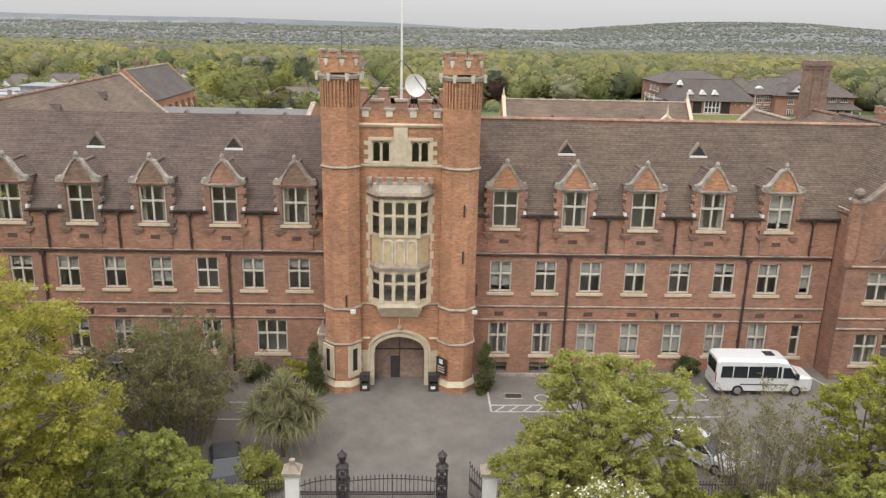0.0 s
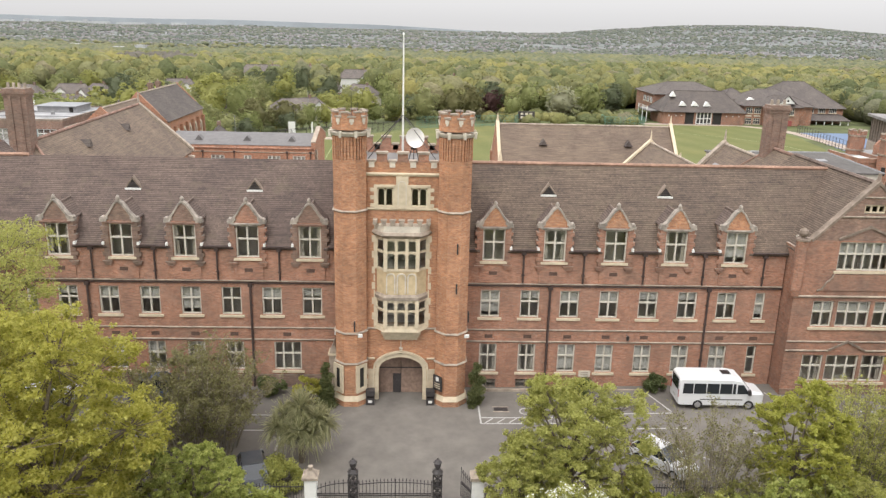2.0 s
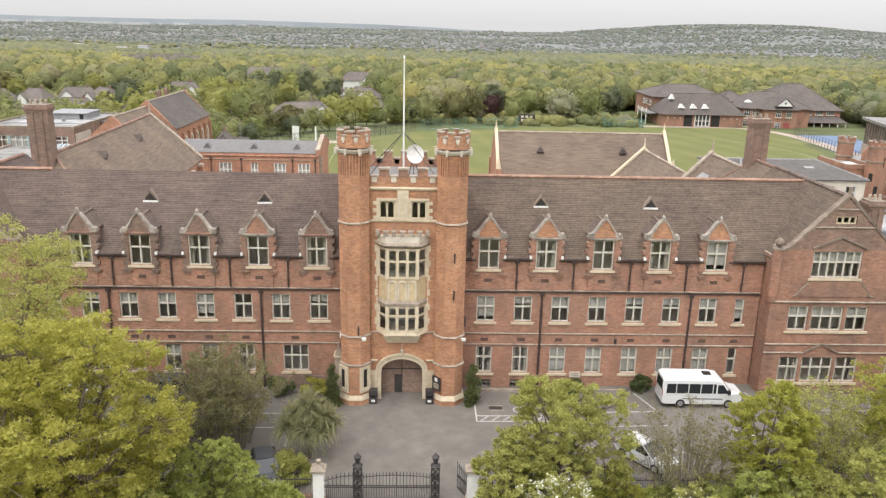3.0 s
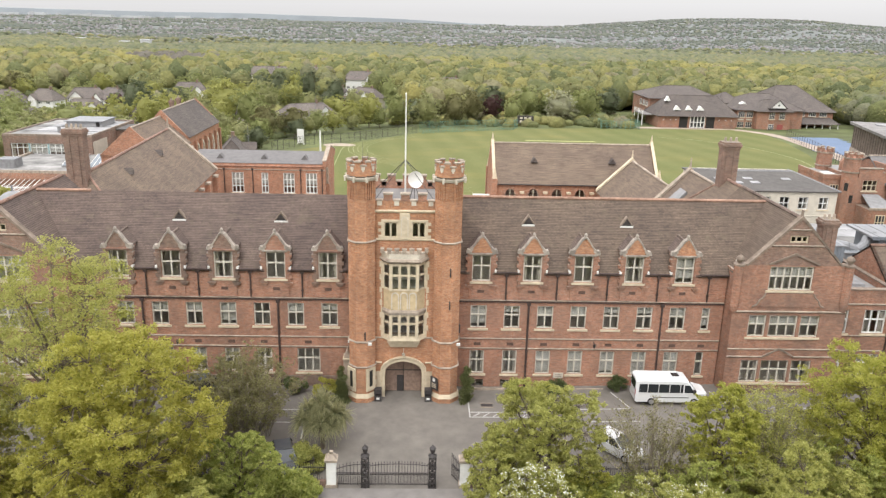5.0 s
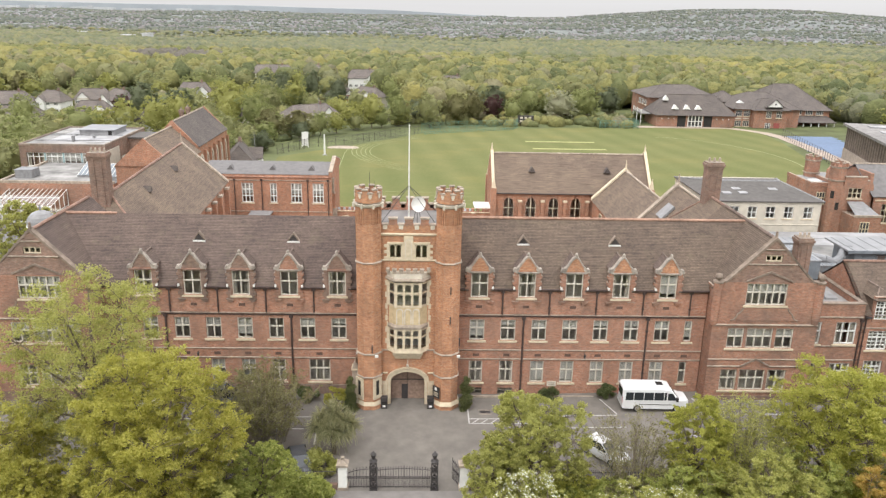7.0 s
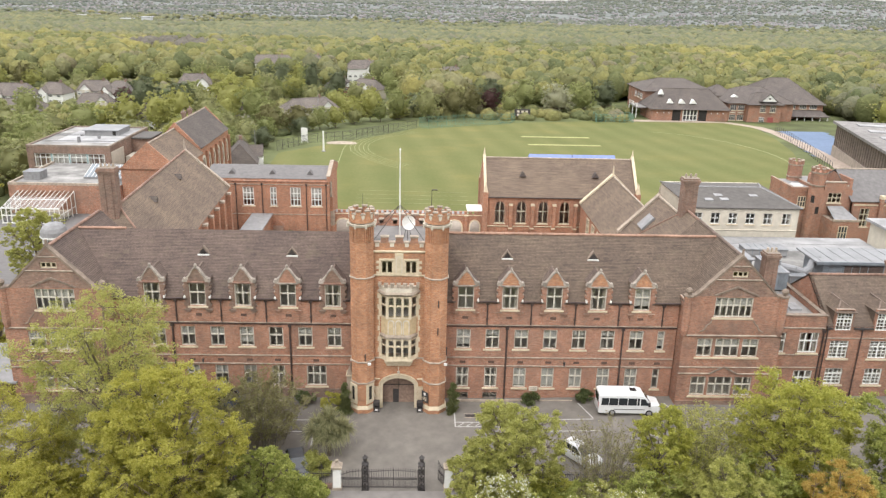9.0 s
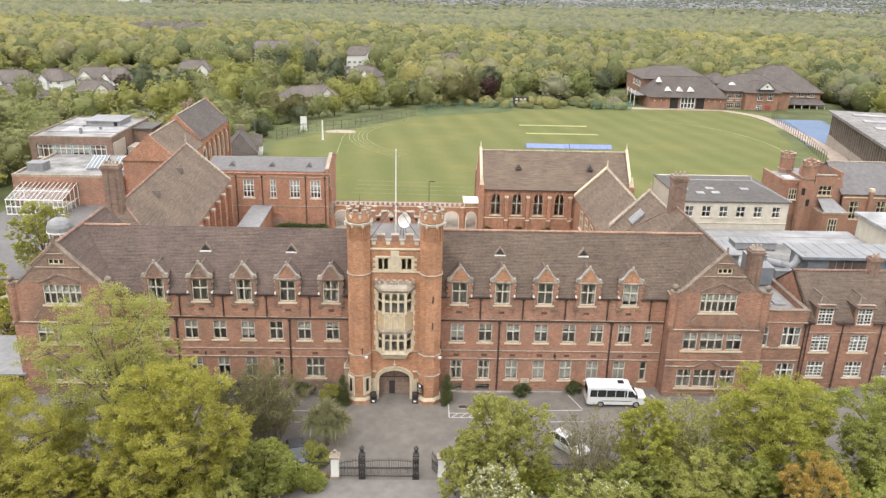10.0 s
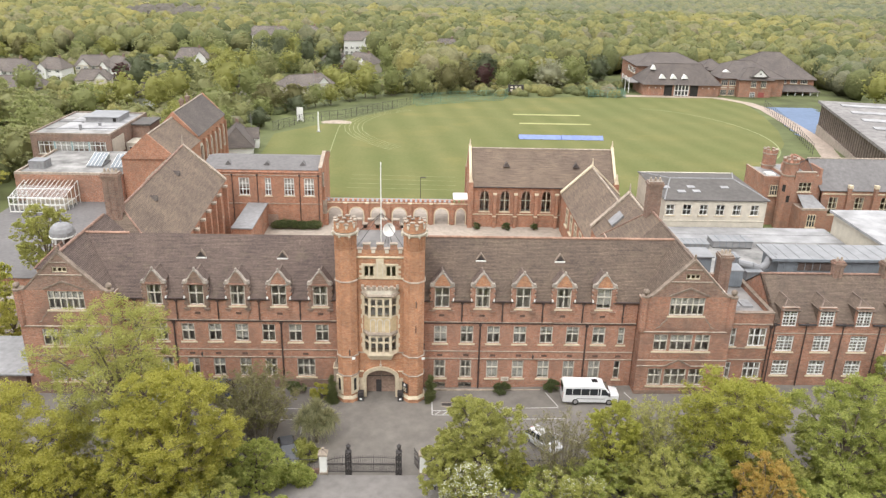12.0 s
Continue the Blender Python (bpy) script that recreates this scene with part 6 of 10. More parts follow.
def roof_plant():
    t = thing("refectory_block", "flat-roofed block with white membrane and metal plant housings", "building")
    part("wall", boxes((39.6, 72.0, 12.2, 43.0, -1.2, 4.9)), BRICK, t)
    part("flat_roof", boxes((39.4, 72.0, 36.5, 43.4, 4.9, 5.27)), FLATROOF_WHITE, t)
    part("flat_roof", boxes((39.4, 72.0, 22.0, 36.5, 4.9, 5.25)), FLATROOF_STAINED, t)
    part("flat_roof", boxes((39.6, 72.0, 12.2, 22.0, 4.9, 5.1)), FLATROOF, t)
    part("roof_seam", boxes((39.4, 72, 39.9, 40.0, 5.27, 5.31)), LEAD, t)
    part("upper_wall", boxes((72.2, 98, 22.0, 41.5, -1.2, 8.7)), RENDER, t)
    part("upper_roof", boxes((71.6, 98.6, 21.4, 42.0, 8.7, 9.1)), FLATROOF_WHITE, t)
    for y in (25, 30, 35):
        window(t, 72.2, y, 6.0, 8.0, 3.2, 4, (), turn=-90, frame=WHITE, sill=False)
    # the long housing behind the lower range: sheeted walls, dark louvres and a low sheet roof
    m = part("plant_housing", boxes((50.6, 78, 14.2, 18.9, 5.1, 11.35)), METAL_BLUE, t, "blue-grey metal plant housing with dark louvres")
    part("metal_roof", boxes((49.5, 78.4, 13.8, 19.2, 11.35, 11.55)), METAL_ROOF, m)
    part("fascia", boxes((49.5, 78.4, 13.74, 13.8, 11.2, 11.55)), METAL_BLUE, m)
    for k in range(18):
        part("wall_rib", shared("housing_rib", lambda: mesh_of("wall_rib", boxes((-0.04, 0.04, -0.05, 0, 8.0, 11.35)), METAL_BLUE)), None, m, at=pose(51.4 + 1.5 * k, 14.2, 0))
        part("roof_seam", shared("housing_seam", lambda: mesh_of("roof_seam", boxes((-0.03, 0.03, 13.8, 19.2, 11.55, 11.6)), METAL_ROOF)), None, m, at=pose(50.2 + 1.55 * k, 0, 0))
    for x0, x1 in ((53.1, 58.0), (64.4, 66.8), (70.0, 74.0)):
        v = part("louvre", boxes((x0, x1, 14.1, 14.2, 9.85, 10.9)), LOUVRE, m)
        for k in range(int(x1 - x0)):
            part("louvre_post", boxes((x0 + k * 1.0 - 0.04, x0 + k * 1.0 + 0.04, 14.04, 14.1, 9.85, 10.9)), METAL_BLUE, v)
    h = part("plant_housing", boxes((38.4, 41.8, 14.2, 17.0, 5.1, 11.5)), METAL_BLUE, t, "small metal plant housing with a pale roof")
    part("metal_roof", boxes((38.2, 42.0, 13.9, 17.3, 11.5, 11.68)), METAL_ROOF, h)
    for x, y, w, d, top, mat in ((41.7, 8.7, 2.0, 2.2, 11.9, METAL_BLUE), (43.6, 15.6, 2.4, 1.8, 10.9, METAL_ROOF), (46.2, 13.0, 2.0, 2.4, 9.9, METAL_ROOF), (49.6, 33.6, 6.2, 2.6, 6.35, FLATROOF_WHITE), (44.4, 33.0, 4.4, 2.4, 6.1, LEAD), (61, 29.0, 2.0, 2.0, 6.0, FLATROOF)):
        z = 9.7 if y < 10 else (5.1 if y < 21.9 else 5.25)
        h = top - z
        u = thing("air_handling_unit", "pale metal air handling unit on the flat roof", "machine", pose(x, y, z), "roof plant")
        part("casing", boxes((0, w, 0, d, 0.15, h)), mat, u)
        part("lid", boxes((-0.1, w + 0.1, -0.1, d + 0.1, h, h + 0.12)), METAL_ROOF, u)
        part("foot", boxes((0.1, 0.3, 0.1, d - 0.1, 0, 0.15)), IRON, u)
        part("foot", boxes((w - 0.3, w - 0.1, 0.1, d - 0.1, 0, 0.15)), IRON, u)
        for k in range(5):
            part("casing_rib", boxes((w * (k + 1) / 6 - 0.04, w * (k + 1) / 6 + 0.04, -0.05, 0, 0.3, h - 0.05)), METAL_BLUE, u)
            part("lid_seam", boxes((w * (k + 1) / 6 - 0.03, w * (k + 1) / 6 + 0.03, 0, d, h + 0.12, h + 0.17)), METAL_BLUE, u)
    du = bmesh.new()
    for p, q in zip(((45.4, 14.6, 10.6), (47.2, 14.4, 10.3), (48.4, 14.4, 9.9), (49.3, 14.8, 10.3), (49.9, 15.4, 11.0)), ((47.2, 14.4, 10.3), (48.4, 14.4, 9.9), (49.3, 14.8, 10.3), (49.9, 15.4, 11.0), (50.8, 15.6, 11.2))):
        tube(du, p, q, 0.5, n=10)
    part("duct", du, METAL_ROOF, t)
    for x in (46.4, 48.6):
        part("duct_stand", boxes((x - 0.1, x + 0.1, 14.3, 14.5, 5.1, 9.8)), IRON, t)


roof_plant()


def castle_block():
    t = thing("library_range", "red brick range with octagonal crenellated turrets and a slate roof", "building")
    wins = [(x - 0.9, x + 0.9, 2.6, 6.0) for x in (81.5, 86.5, 91.5, 96.5, 101.5)]
    part("front_wall", solid(pierced, 79.2, 120, -3, 7.5, wins, 59.0, 59.5), BRICK_OLD, t)
    pieces("wall", boxes((79.2, 120, 72.5, 73, -3, 7.5), (119.5, 120, 59.5, 72.5, -3, 7.5)), BRICK_OLD, t)
    gable_roof(t, 78.6, 120, 59, 73, 7.5, 11.7, "x", SLATE, 0.3, ridge_mat=STONE_OLD)
    bay = [(74.9, 77.3, 6.7, 8.5), (77.0, 78.6, 1.4, 4.0)]
    part("front_wall", solid(pierced, 73.6, 79.2, -2, 8.9, bay, 60.0, 60.5), BRICK_OLD, t)
    pieces("wall", boxes((73.6, 74.1, 60.5, 72, -2, 8.9), (78.7, 79.2, 60.5, 72, -2, 11.0), (74.1, 78.7, 71.5, 72, -2, 8.9)), BRICK_OLD, t)
    # a parapet that steps down to the slate roof
    g = bmesh.new()
    prism(g, [(74.0, 60.0, 8.9), (79.2, 60.0, 8.9), (78.9, 60.0, 9.5), (78.2, 60.0, 9.7), (77.9, 60.0, 10.3), (74.0, 60.0, 10.4)], (0, 0.5, 0))
    part("parapet", g, BRICK_OLD, t)
    part("parapet_coping", boxes((74.0, 77.9, 59.9, 60.6, 10.4, 10.55), (77.9, 78.4, 59.9, 60.6, 9.75, 9.9)), STONE_OLD, t)
    part("bay_roof", boxes((74.1, 78.7, 60.5, 71.5, 8.7, 8.9)), LEAD, t)
    for a, b, z0, z1 in bay:
        window(t, (a + b) / 2, 60.0, z0, z1, b - a, 3 if b - a > 2 else 2, (0.5,), frame=STONE)
    for a, b, z0, z1 in wins:
        window(t, (a + b) / 2, 59.0, z0, z1, b - a, 2, (0.33, 0.66), frame=STONE)
    for x, y, h, r in ((73.2, 61.2, 12.2, 1.35), (73.4, 70.7, 11.6, 1.3)):
        b = bmesh.new()
        ring(b, x, y, -4, h, r, n=8, turn=math.pi / 8)
        q = part("turret", b, BRICK_OLD, t)
        for z in (h - 0.3, h - 2.6):
            c0 = bmesh.new()
            ring(c0, x, y, z, z + 0.25, r + 0.1, r + 0.18, 8, math.pi / 8)
            part("string_course", c0, STONE_OLD, q)
        for i in range(8):
            a = i * math.tau / 8
            c1 = bmesh.new()
            ring(c1, x + r * 0.92 * math.cos(a), y + r * 0.92 * math.sin(a), h, h + 0.6, 0.3, n=4, turn=a + math.pi / 4)
            part("merlon", c1, BRICK_OLD, q)
            c2 = bmesh.new()
            ring(c2, x + r * 0.92 * math.cos(a), y + r * 0.92 * math.sin(a), h + 0.6, h + 0.72, 0.36, n=4, turn=a + math.pi / 4)
            part("merlon_cap", c2, STONE_OLD, q)
        for ang, z in ((0, 4.6), (-45, 6.6), (45, 3.0)):
            part("slit", boxes((-0.3, 0.3, -r * 0.93 - 0.03, -r * 0.9, z, z + 1.3)), DARK, q, at=pose(x, y, 0, 0, 0, ang))
    # lower lead-roofed link and the small gable between the turrets
    part("link_wall", boxes((69.4, 73.6, 62.5, 71.5, -3, 8.2)), BRICK_OLD, t)
    part("link_parapet", boxes((69.3, 73.6, 62.4, 62.8, 8.2, 8.9), (69.3, 69.7, 62.8, 71.5, 8.2, 8.9)), BRICK_OLD, t)
    part("link_roof", boxes((69.7, 73.6, 62.8, 71.5, 8.2, 8.35)), LEAD, t)
    part("rooflight", boxes((71.0, 72.6, 65.0, 67.0, 8.35, 8.6)), WHITE, t)
    window(t, 71.4, 62.5, 5.2, 7.2, 1.5, 3, (0.5,), frame=STONE, backed=True)
    g = bmesh.new()
    prism(g, [(74.2, 66.5, 8.9), (77.6, 66.5, 8.9), (77.6, 66.5, 10.4), (75.9, 66.5, 12.3), (74.2, 66.5, 10.4)], (0, 0.5, 0))
    part("gable", g, BRICK_OLD, t)
    window(t, 75.9, 66.5, 9.4, 11.0, 1.6, 3, (), frame=STONE, backed=True)
    for x in (84, 89, 94, 99, 104):
        b = part("buttress", boxes((x - 0.3, x + 0.3, 58.3, 59, -2, 7.9)), BRICK_OLD, t)
        part("buttress_cap", boxes((x - 0.36, x + 0.36, 58.2, 59, 7.9, 8.5)), STONE, b)
    string_course(t, 79.2, 120, 59.0, 6.5, 0.25, 0.15, STONE)
    k = thing("bay_annexe", "low brick annexe with a leaded roof before the library range", "building")
    pieces("wall", boxes((74.3, 79.0, 55.8, 60, -2, 4.4)), BRICK_OLD, k)
    r = bmesh.new()
    prism(r, [(74.6, 56.0, 4.5), (78.8, 56.0, 4.5), (77.8, 60.0, 6.0), (75.0, 60.0, 6.0)], (0, 0, 0.15))
    part("lead_roof", r, LEAD, k)
    part("parapet_coping", boxes((74.2, 79.1, 55.7, 56.0, 4.4, 4.75)), STONE_OLD, k)
    window(k, 76.2, 55.8, 1.2, 3.6, 1.6, 3, (0.5,), frame=STONE, backed=True)


castle_block()


# ---- playing field ----
def inside_field(x, y):
    edge = FIELD_EDGE
    hit = False
    for (ax, ay), (bx, by) in zip(edge, edge[1:] + edge[:1]):
        if (ay > y) != (by > y) and x < (bx - ax) * (y - ay) / (by - ay) + ax:
            hit = not hit
    return hit


FIELD_EDGE = [(-34, 72), (-37, 115), (-39, 146), (-30, 160), (-21, 171.5), (-8, 193), (1, 209), (18, 220), (37, 229), (66, 238), (84, 241), (124, 242), (134, 230), (127, 195), (119, 165), (111, 143), (99, 121), (92, 108), (92, 72)]


def striped_grass():
    k = Nodes("striped_turf", 0.95, spec=0.15)
    pos = k.n.new("ShaderNodeSeparateXYZ")
    k.l.new(k.geo.outputs["Position"], pos.inputs[0])
    run = k.math("ADD", k.math("MULTIPLY", pos.outputs[0], 0.98), k.math("MULTIPLY", pos.outputs[1], 0.12))
    stripe = k.math("SINE", k.math("MULTIPLY", run, 0.62))
    c = k.mix(k.math("MULTIPLY_ADD", stripe, 0.42, 0.42), (0.112, 0.12, 0.039), (0.142, 0.144, 0.054))
    worn = k.ramp(k.noise(0.05, 6), [(0.35, (0.86, 0.92, 0.84)), (0.55, (1.05, 1.02, 1.0)), (0.72, (1.4, 1.2, 1.15))])
    c = k.mix(1.0, c, worn, "MULTIPLY")
    return k.done(k.mix(0.35, c, k.ramp(k.noise(1.4, 5), [(0.3, (0.085, 0.10, 0.036)), (0.7, (0.15, 0.152, 0.066))])))


TURF = striped_grass()
field = bmesh.new()
fv = [field.verts.new((x, y, ground_z(x, y) + 0.06)) for x, y in FIELD_EDGE]
field.faces.new(fv)
bmesh.ops.bisect_plane(field, geom=field.faces[:] + field.edges[:] + field.verts[:], plane_co=(0, 75, 0), plane_no=(0, 1, 0))
for v in field.verts:
    v.co.z = ground_z(v.co.x, v.co.y) + 0.06
tagged(part("playing_field", field, TURF), "mown striped grass playing field behind the school", "field", kind="structure")
CHALK = plain("chalk_line", (0.225, 0.25, 0.12), 0.95, 0.2, 1.0)


def ground_strip(name, pts, width, mat, label, lift=0.1, kind="structure"):
    bm = bmesh.new()
    rows = []
    for i, p in enumerate(pts):
        a, b = Vector(pts[max(0, i - 1)]), Vector(pts[min(len(pts) - 1, i + 1)])
        d = (b - a).normalized()
        n = Vector((-d.y, d.x)) * width / 2
        rows.append([bm.verts.new((p[0] + s * n.x, p[1] + s * n.y, ground_z(p[0] + s * n.x, p[1] + s * n.y) + lift)) for s in (-1, 1)])
    for r, q in zip(rows, rows[1:]):
        bm.faces.new((r[0], r[1], q[1], q[0]))
    return tagged(part(name, bm, mat), label, "line", kind=kind)


PATH_BRICK = plain("pinkish_brick_path", (0.33, 0.27, 0.225), 0.9, 0.18, 1.0)
tagged(ground_strip("field_path", [(88, 243), (114, 243), (128, 240.5), (135, 229), (135, 212), (131.5, 190), (127, 165), (121.5, 141), (114, 120), (104, 104), (98, 90)], 5.0, PATH_BRICK, "pinkish brick path along the edge of the playing field", 0.09), category="path")
BEND = [(-2, 200), (-7, 195), (-11.5, 190), (-15.2, 184), (-18, 176), (-19.6, 168), (-19.8, 160), (-18.8, 152), (-16, 143.5), (-12.4, 136.6), (-8.6, 130.8), (-4.2, 125)]
ground_strip("track_line", [(-9, 197), (-15, 189), (-19, 179), (-21, 168), (-21.4, 156), (-20.8, 142), (-20.2, 128), (-19.6, 114)], 0.2, CHALK, "faint white running track line on the grass")
for i in range(5):
    pts = [(x + (12 - x) * 0.042 * i, y + (160 - y) * 0.034 * i) for x, y in BEND]
    ground_strip("track_line", pts, 0.18, CHALK, "faint white running track line on the grass")
for y in (84, 88, 92, 96):
    ground_strip("track_line", [(-12 + 3 * k, y - 0.4 * k * 0.3) for k in range(9)], 0.18, CHALK, "faint white running track line on the grass")
ground_strip("boundary_line", [(80 + 30 * math.cos(a), 160 + 50 * math.sin(a)) for a in [-0.9 + 0.12 * k for k in range(20)]], 0.4, CHALK, "faint white boundary line on the grass")
PITCH = plain("dry_wicket", (0.30, 0.30, 0.13), 0.95, 0.15, 0.8)
for y in (189.8, 171.4):
    ground_strip("cricket_wicket", [(36 + 2.6 * k, y) for k in range(10)], 2.4, PITCH, "pale dry cricket wicket strip")


def blue_cover():
    t = thing("wicket_cover", "long blue roll-on wicket cover on the grass", "cover", pose(45.1, 145.2, ground_z(45, 145.2)))
    b = bmesh.new()
    prism(b, [(-12.4, -1.6, 0.2), (-12.4, 1.6, 0.2), (-12.4, 0, 1.2)], (12.3, 0, 0))
    part("cover_half", b, BLUE, t)
    b = bmesh.new()
    prism(b, [(0.1, -1.6, 0.2), (0.1, 1.6, 0.2), (0.1, 0, 1.2)], (12.3, 0, 0))
    part("cover_half", b, BLUE, t)
    for x in (-11, -6, -1, 1, 6, 11):
        w = bmesh.new()
        tube(w, (x - 0.08, -1.65, 0.2), (x + 0.08, -1.65, 0.2), 0.2, n=8)
        part("wheel", w, IRON, t)


BLUE = plain("blue_tarpaulin", (0.17, 0.22, 0.42), 0.6, 0.12, 1.0)
COURT = plain("blue_court", (0.12, 0.165, 0.25), 0.9, 0.1, 0.6)
NET = plain("green_netting", (0.11, 0.21, 0.165), 0.9, 0.15, 2.0)
TIMBER = plain("grey_timber", (0.16, 0.13, 0.11), 0.85, 0.25, 2.0)
blue_cover()
tagged(part("ball_court", sheet(steps((122, 160, 19)), steps((157, 219, 31)), 0.08, lambda x, y: x > 122 + (y - 157) * 0.26 and x < 141 + (y - 157) * 0.25), COURT), "blue hard ball court", "court", kind="structure")


def sports_hall():
    t = thing("sports_hall", "timber-clad sports hall with a grey roof and white rooflight strips", "building", pose(128.5, 160, ground_z(120, 130), 0, 0, -13.5))
    part("wall", boxes((0.2, 42, -72, 0, -4, 8.6)), TIMBER, t)
    part("plinth", boxes((0, 42.2, -72.2, 0.2, -4, 2.0)), PAVING, t)
    part("roof", boxes((-0.8, 43, -73, 1.0, 8.6, 9.3)), FLATROOF, t)
    for i in range(6):
        part("rooflight", boxes((4, 38, -8.5 - i * 11, -5.2 - i * 11, 9.3, 9.6)), FLATROOF_WHITE, t)
    for i in range(36):
        part("cladding_batten", shared("batten", lambda: mesh_of("cladding_batten", boxes((-0.02, 0.2, -0.12, 0.12, 2.4, 8.6)), TIMBER)), None, t, at=pose(0.0, -1 - i * 2.0, 0))


sports_hall()


def hip_block(t, x0, x1, y0, y1, z0, eave, top, wall, roof, hip=None, along=None):
    part("wall", boxes((x0, x1, y0, y1, z0, eave)), wall, t)
    along = along or ("x" if x1 - x0 > y1 - y0 else "y")
    half = min(x1 - x0, y1 - y0) / 2
    h = half if hip is None else hip
    gable_roof(t, x0, x1, y0, y1, eave, top, along, roof, 0.9, ridge_mat=roof, hip0=h, hip1=h)


def pavilion():
    t = thing("sports_pavilion", "large red brick sports pavilion with dark hipped roofs and white gablets", "pavilion", Matrix.Translation((7.8, 245 - 235.4 * 1.3, -1.2)) @ Matrix.Diagonal((0.992, 1.3, 1.035, 1)))
    z = ground_z(105, 235)
    hip_block(t, 90.4, 120.6, 248, 268, z - 1, 3.4, 7.2, BRICK_OLD, ROOF_DARK, 9.2)
    hip_block(t, 89.6, 121.6, 235.4, 248.6, z - 1, -1.2, 5.2, BRICK_OLD, ROOF_DARK, 6.0)
    hip_block(t, 123.0, 150.4, 238, 258, z - 1, 0.9, 5.9, BRICK_OLD, ROOF_DARK, 9.6)
    hip_block(t, 140.0, 168.0, 245, 271, z - 1, -0.2, 8.3, BRICK_OLD, ROOF_DARK, 9.6)
    hip_block(t, 119.5, 130.5, 249, 259, z - 1, 2.2, 5.4, BRICK_OLD, ROOF_DARK, 4.9, "x")
    hip_block(t, 130.2, 144.0, 235.6, 247, z - 1, 0.9, 4.3, BRICK_OLD, ROOF_DARK, 5.5)
    def gablet(x, y, w, lo, hi, back):
        g = bmesh.new()
        prism(g, [(x - w, y, lo), (x + w, y, lo), (x, y, hi)], (0, back, 0))
        return part("gablet", g, WHITE, t)
    for x in (97.4, 102.2, 107.0):
        gablet(x, 236.2, 1.5, 0.1, 1.7, 3)
    big = gablet(138.2, 235.0, 3.2, 1.7, 4.5, 5)
    disc = bmesh.new()
    tube(disc, (138.2, 234.94, 2.8), (138.2, 235.0, 2.8), 0.4, n=10)
    part("gablet_window", disc, DARK, big)
    for s in (-1, 1):
        verge = bmesh.new()
        slab_roof(verge, [(138.2, 234.7, 4.85), (138.2, 240, 4.85), (138.2 + s * 3.7, 240, 1.6), (138.2 + s * 3.7, 234.7, 1.6)], 0.15)
        part("verge", verge, ROOF_DARK, t)
    gablet(94.2, 238.5, 1.0, 3.2, 5.0, 2)
    gablet(126.8, 240.6, 1.3, 2.3, 3.2, 2)
    # the timbered front of the lower block: doors, posts and a pale band under the eaves
    part("eaves_band", boxes((90.0, 121.0, 235.2, 235.4, -2.1, -1.5)), WHITE, t)
    for x in (91.5, 93.6, 95.7, 114.0, 116.4, 118.8):
        part("band_post", boxes((x - 0.2, x + 0.2, 235.12, 235.2, -2.2, -1.4)), BRICK_DARK, t)
    # dark plates on the solid wall paint the shade inside the doorways
    for x, w in ((100.0, 3.4), (111.0, 3.4)):
        part("doorway", boxes((x - w / 2, x + w / 2, 235.3, 235.4, z, -1.9)), DARK, t)
    for i in range(5):
        part("timber_post", boxes((102.6 + 1.45 * i, 102.9 + 1.45 * i, 235.1, 235.4, z, -1.9)), WHITE, t)
    part("entrance_glazing", boxes((102.9, 108.4, 235.32, 235.4, z + 0.6, -2.2)), GLASS_DARK, t)
    for i in range(2):
        part("timber_rail", boxes((102.6, 108.6, 235.1, 235.3, z + 1.6 + 1.9 * i, z + 1.85 + 1.9 * i)), WHITE, t)
    for x in (91.8, 94.6, 96.8, 114.6, 117.2, 119.6):
        part("wall_lamp", boxes((x - 0.16, x + 0.16, 235.2, 235.4, -3.6, -3.2)), WHITE, t)
    # balcony and stair at the open end
    part("balcony", boxes((84.8, 90.4, 240, 250, -2.6, -2.3)), FLATROOF, t)
    for k in range(3):
        part("balcony_rail", boxes((84.7, 84.8, 240, 250, -1.9 + 0.5 * k, -1.78 + 0.5 * k)), WHITE, t)
    for y in (240.3, 245, 249.6):
        part("balcony_post", boxes((84.8, 85.05, y, y + 0.25, z - 1, -0.6)), WHITE, t)
    for y in (251, 254.5, 258):
        window(t, 90.4, y, -0.5, 1.6, 2.2, 3, (0.4,), turn=-90, frame=WHITE, backed=True)
    for x in (124.9, 128.3):
        for a in (-6.4, -2.4):
            window(t, x, 238.0, a, a + 2.2, 2.6, 3, (0.4,), frame=FRAME, backed=True)
        part("panel", boxes((x - 1.2, x + 1.2, 237.85, 238.0, -3.6, -3.1)), STONE_WHITE, t)
    for x in (136.2, 140.4):
        window(t, x, 235.6, -2.6, 0.0, 2.2, 3, (0.4,), frame=FRAME, backed=True)
    window(t, 136.2, 235.6, -6.8, -4.6, 2.2, 3, (0.4,), frame=WHITE, backed=True)
    part("doorway", boxes((138.8, 141.2, 235.5, 235.6, z, -4.6)), plain("red_door_paint", (0.28, 0.08, 0.07), 0.6), t)
    for x in (148.4, 154.2, 159.0, 163.6):
        window(t, x, 245.0, -2.6, -0.9, 3.0, 4, (), frame=WHITE, backed=True)
    lean = bmesh.new()
    slab_roof(lean, [(150.5, 240.2, -5.0), (168.6, 240.2, -5.0), (166.8, 245.2, -2.9), (152.0, 245.2, -2.9)], 0.2)
    part("lean_to_roof", lean, ROOF_DARK, t)
    for i in range(6):
        part("verandah_post", boxes((151.2 + 3.3 * i, 151.5 + 3.3 * i, 240.6, 240.9, z - 0.5, -5.0)), WHITE, t)


pavilion()


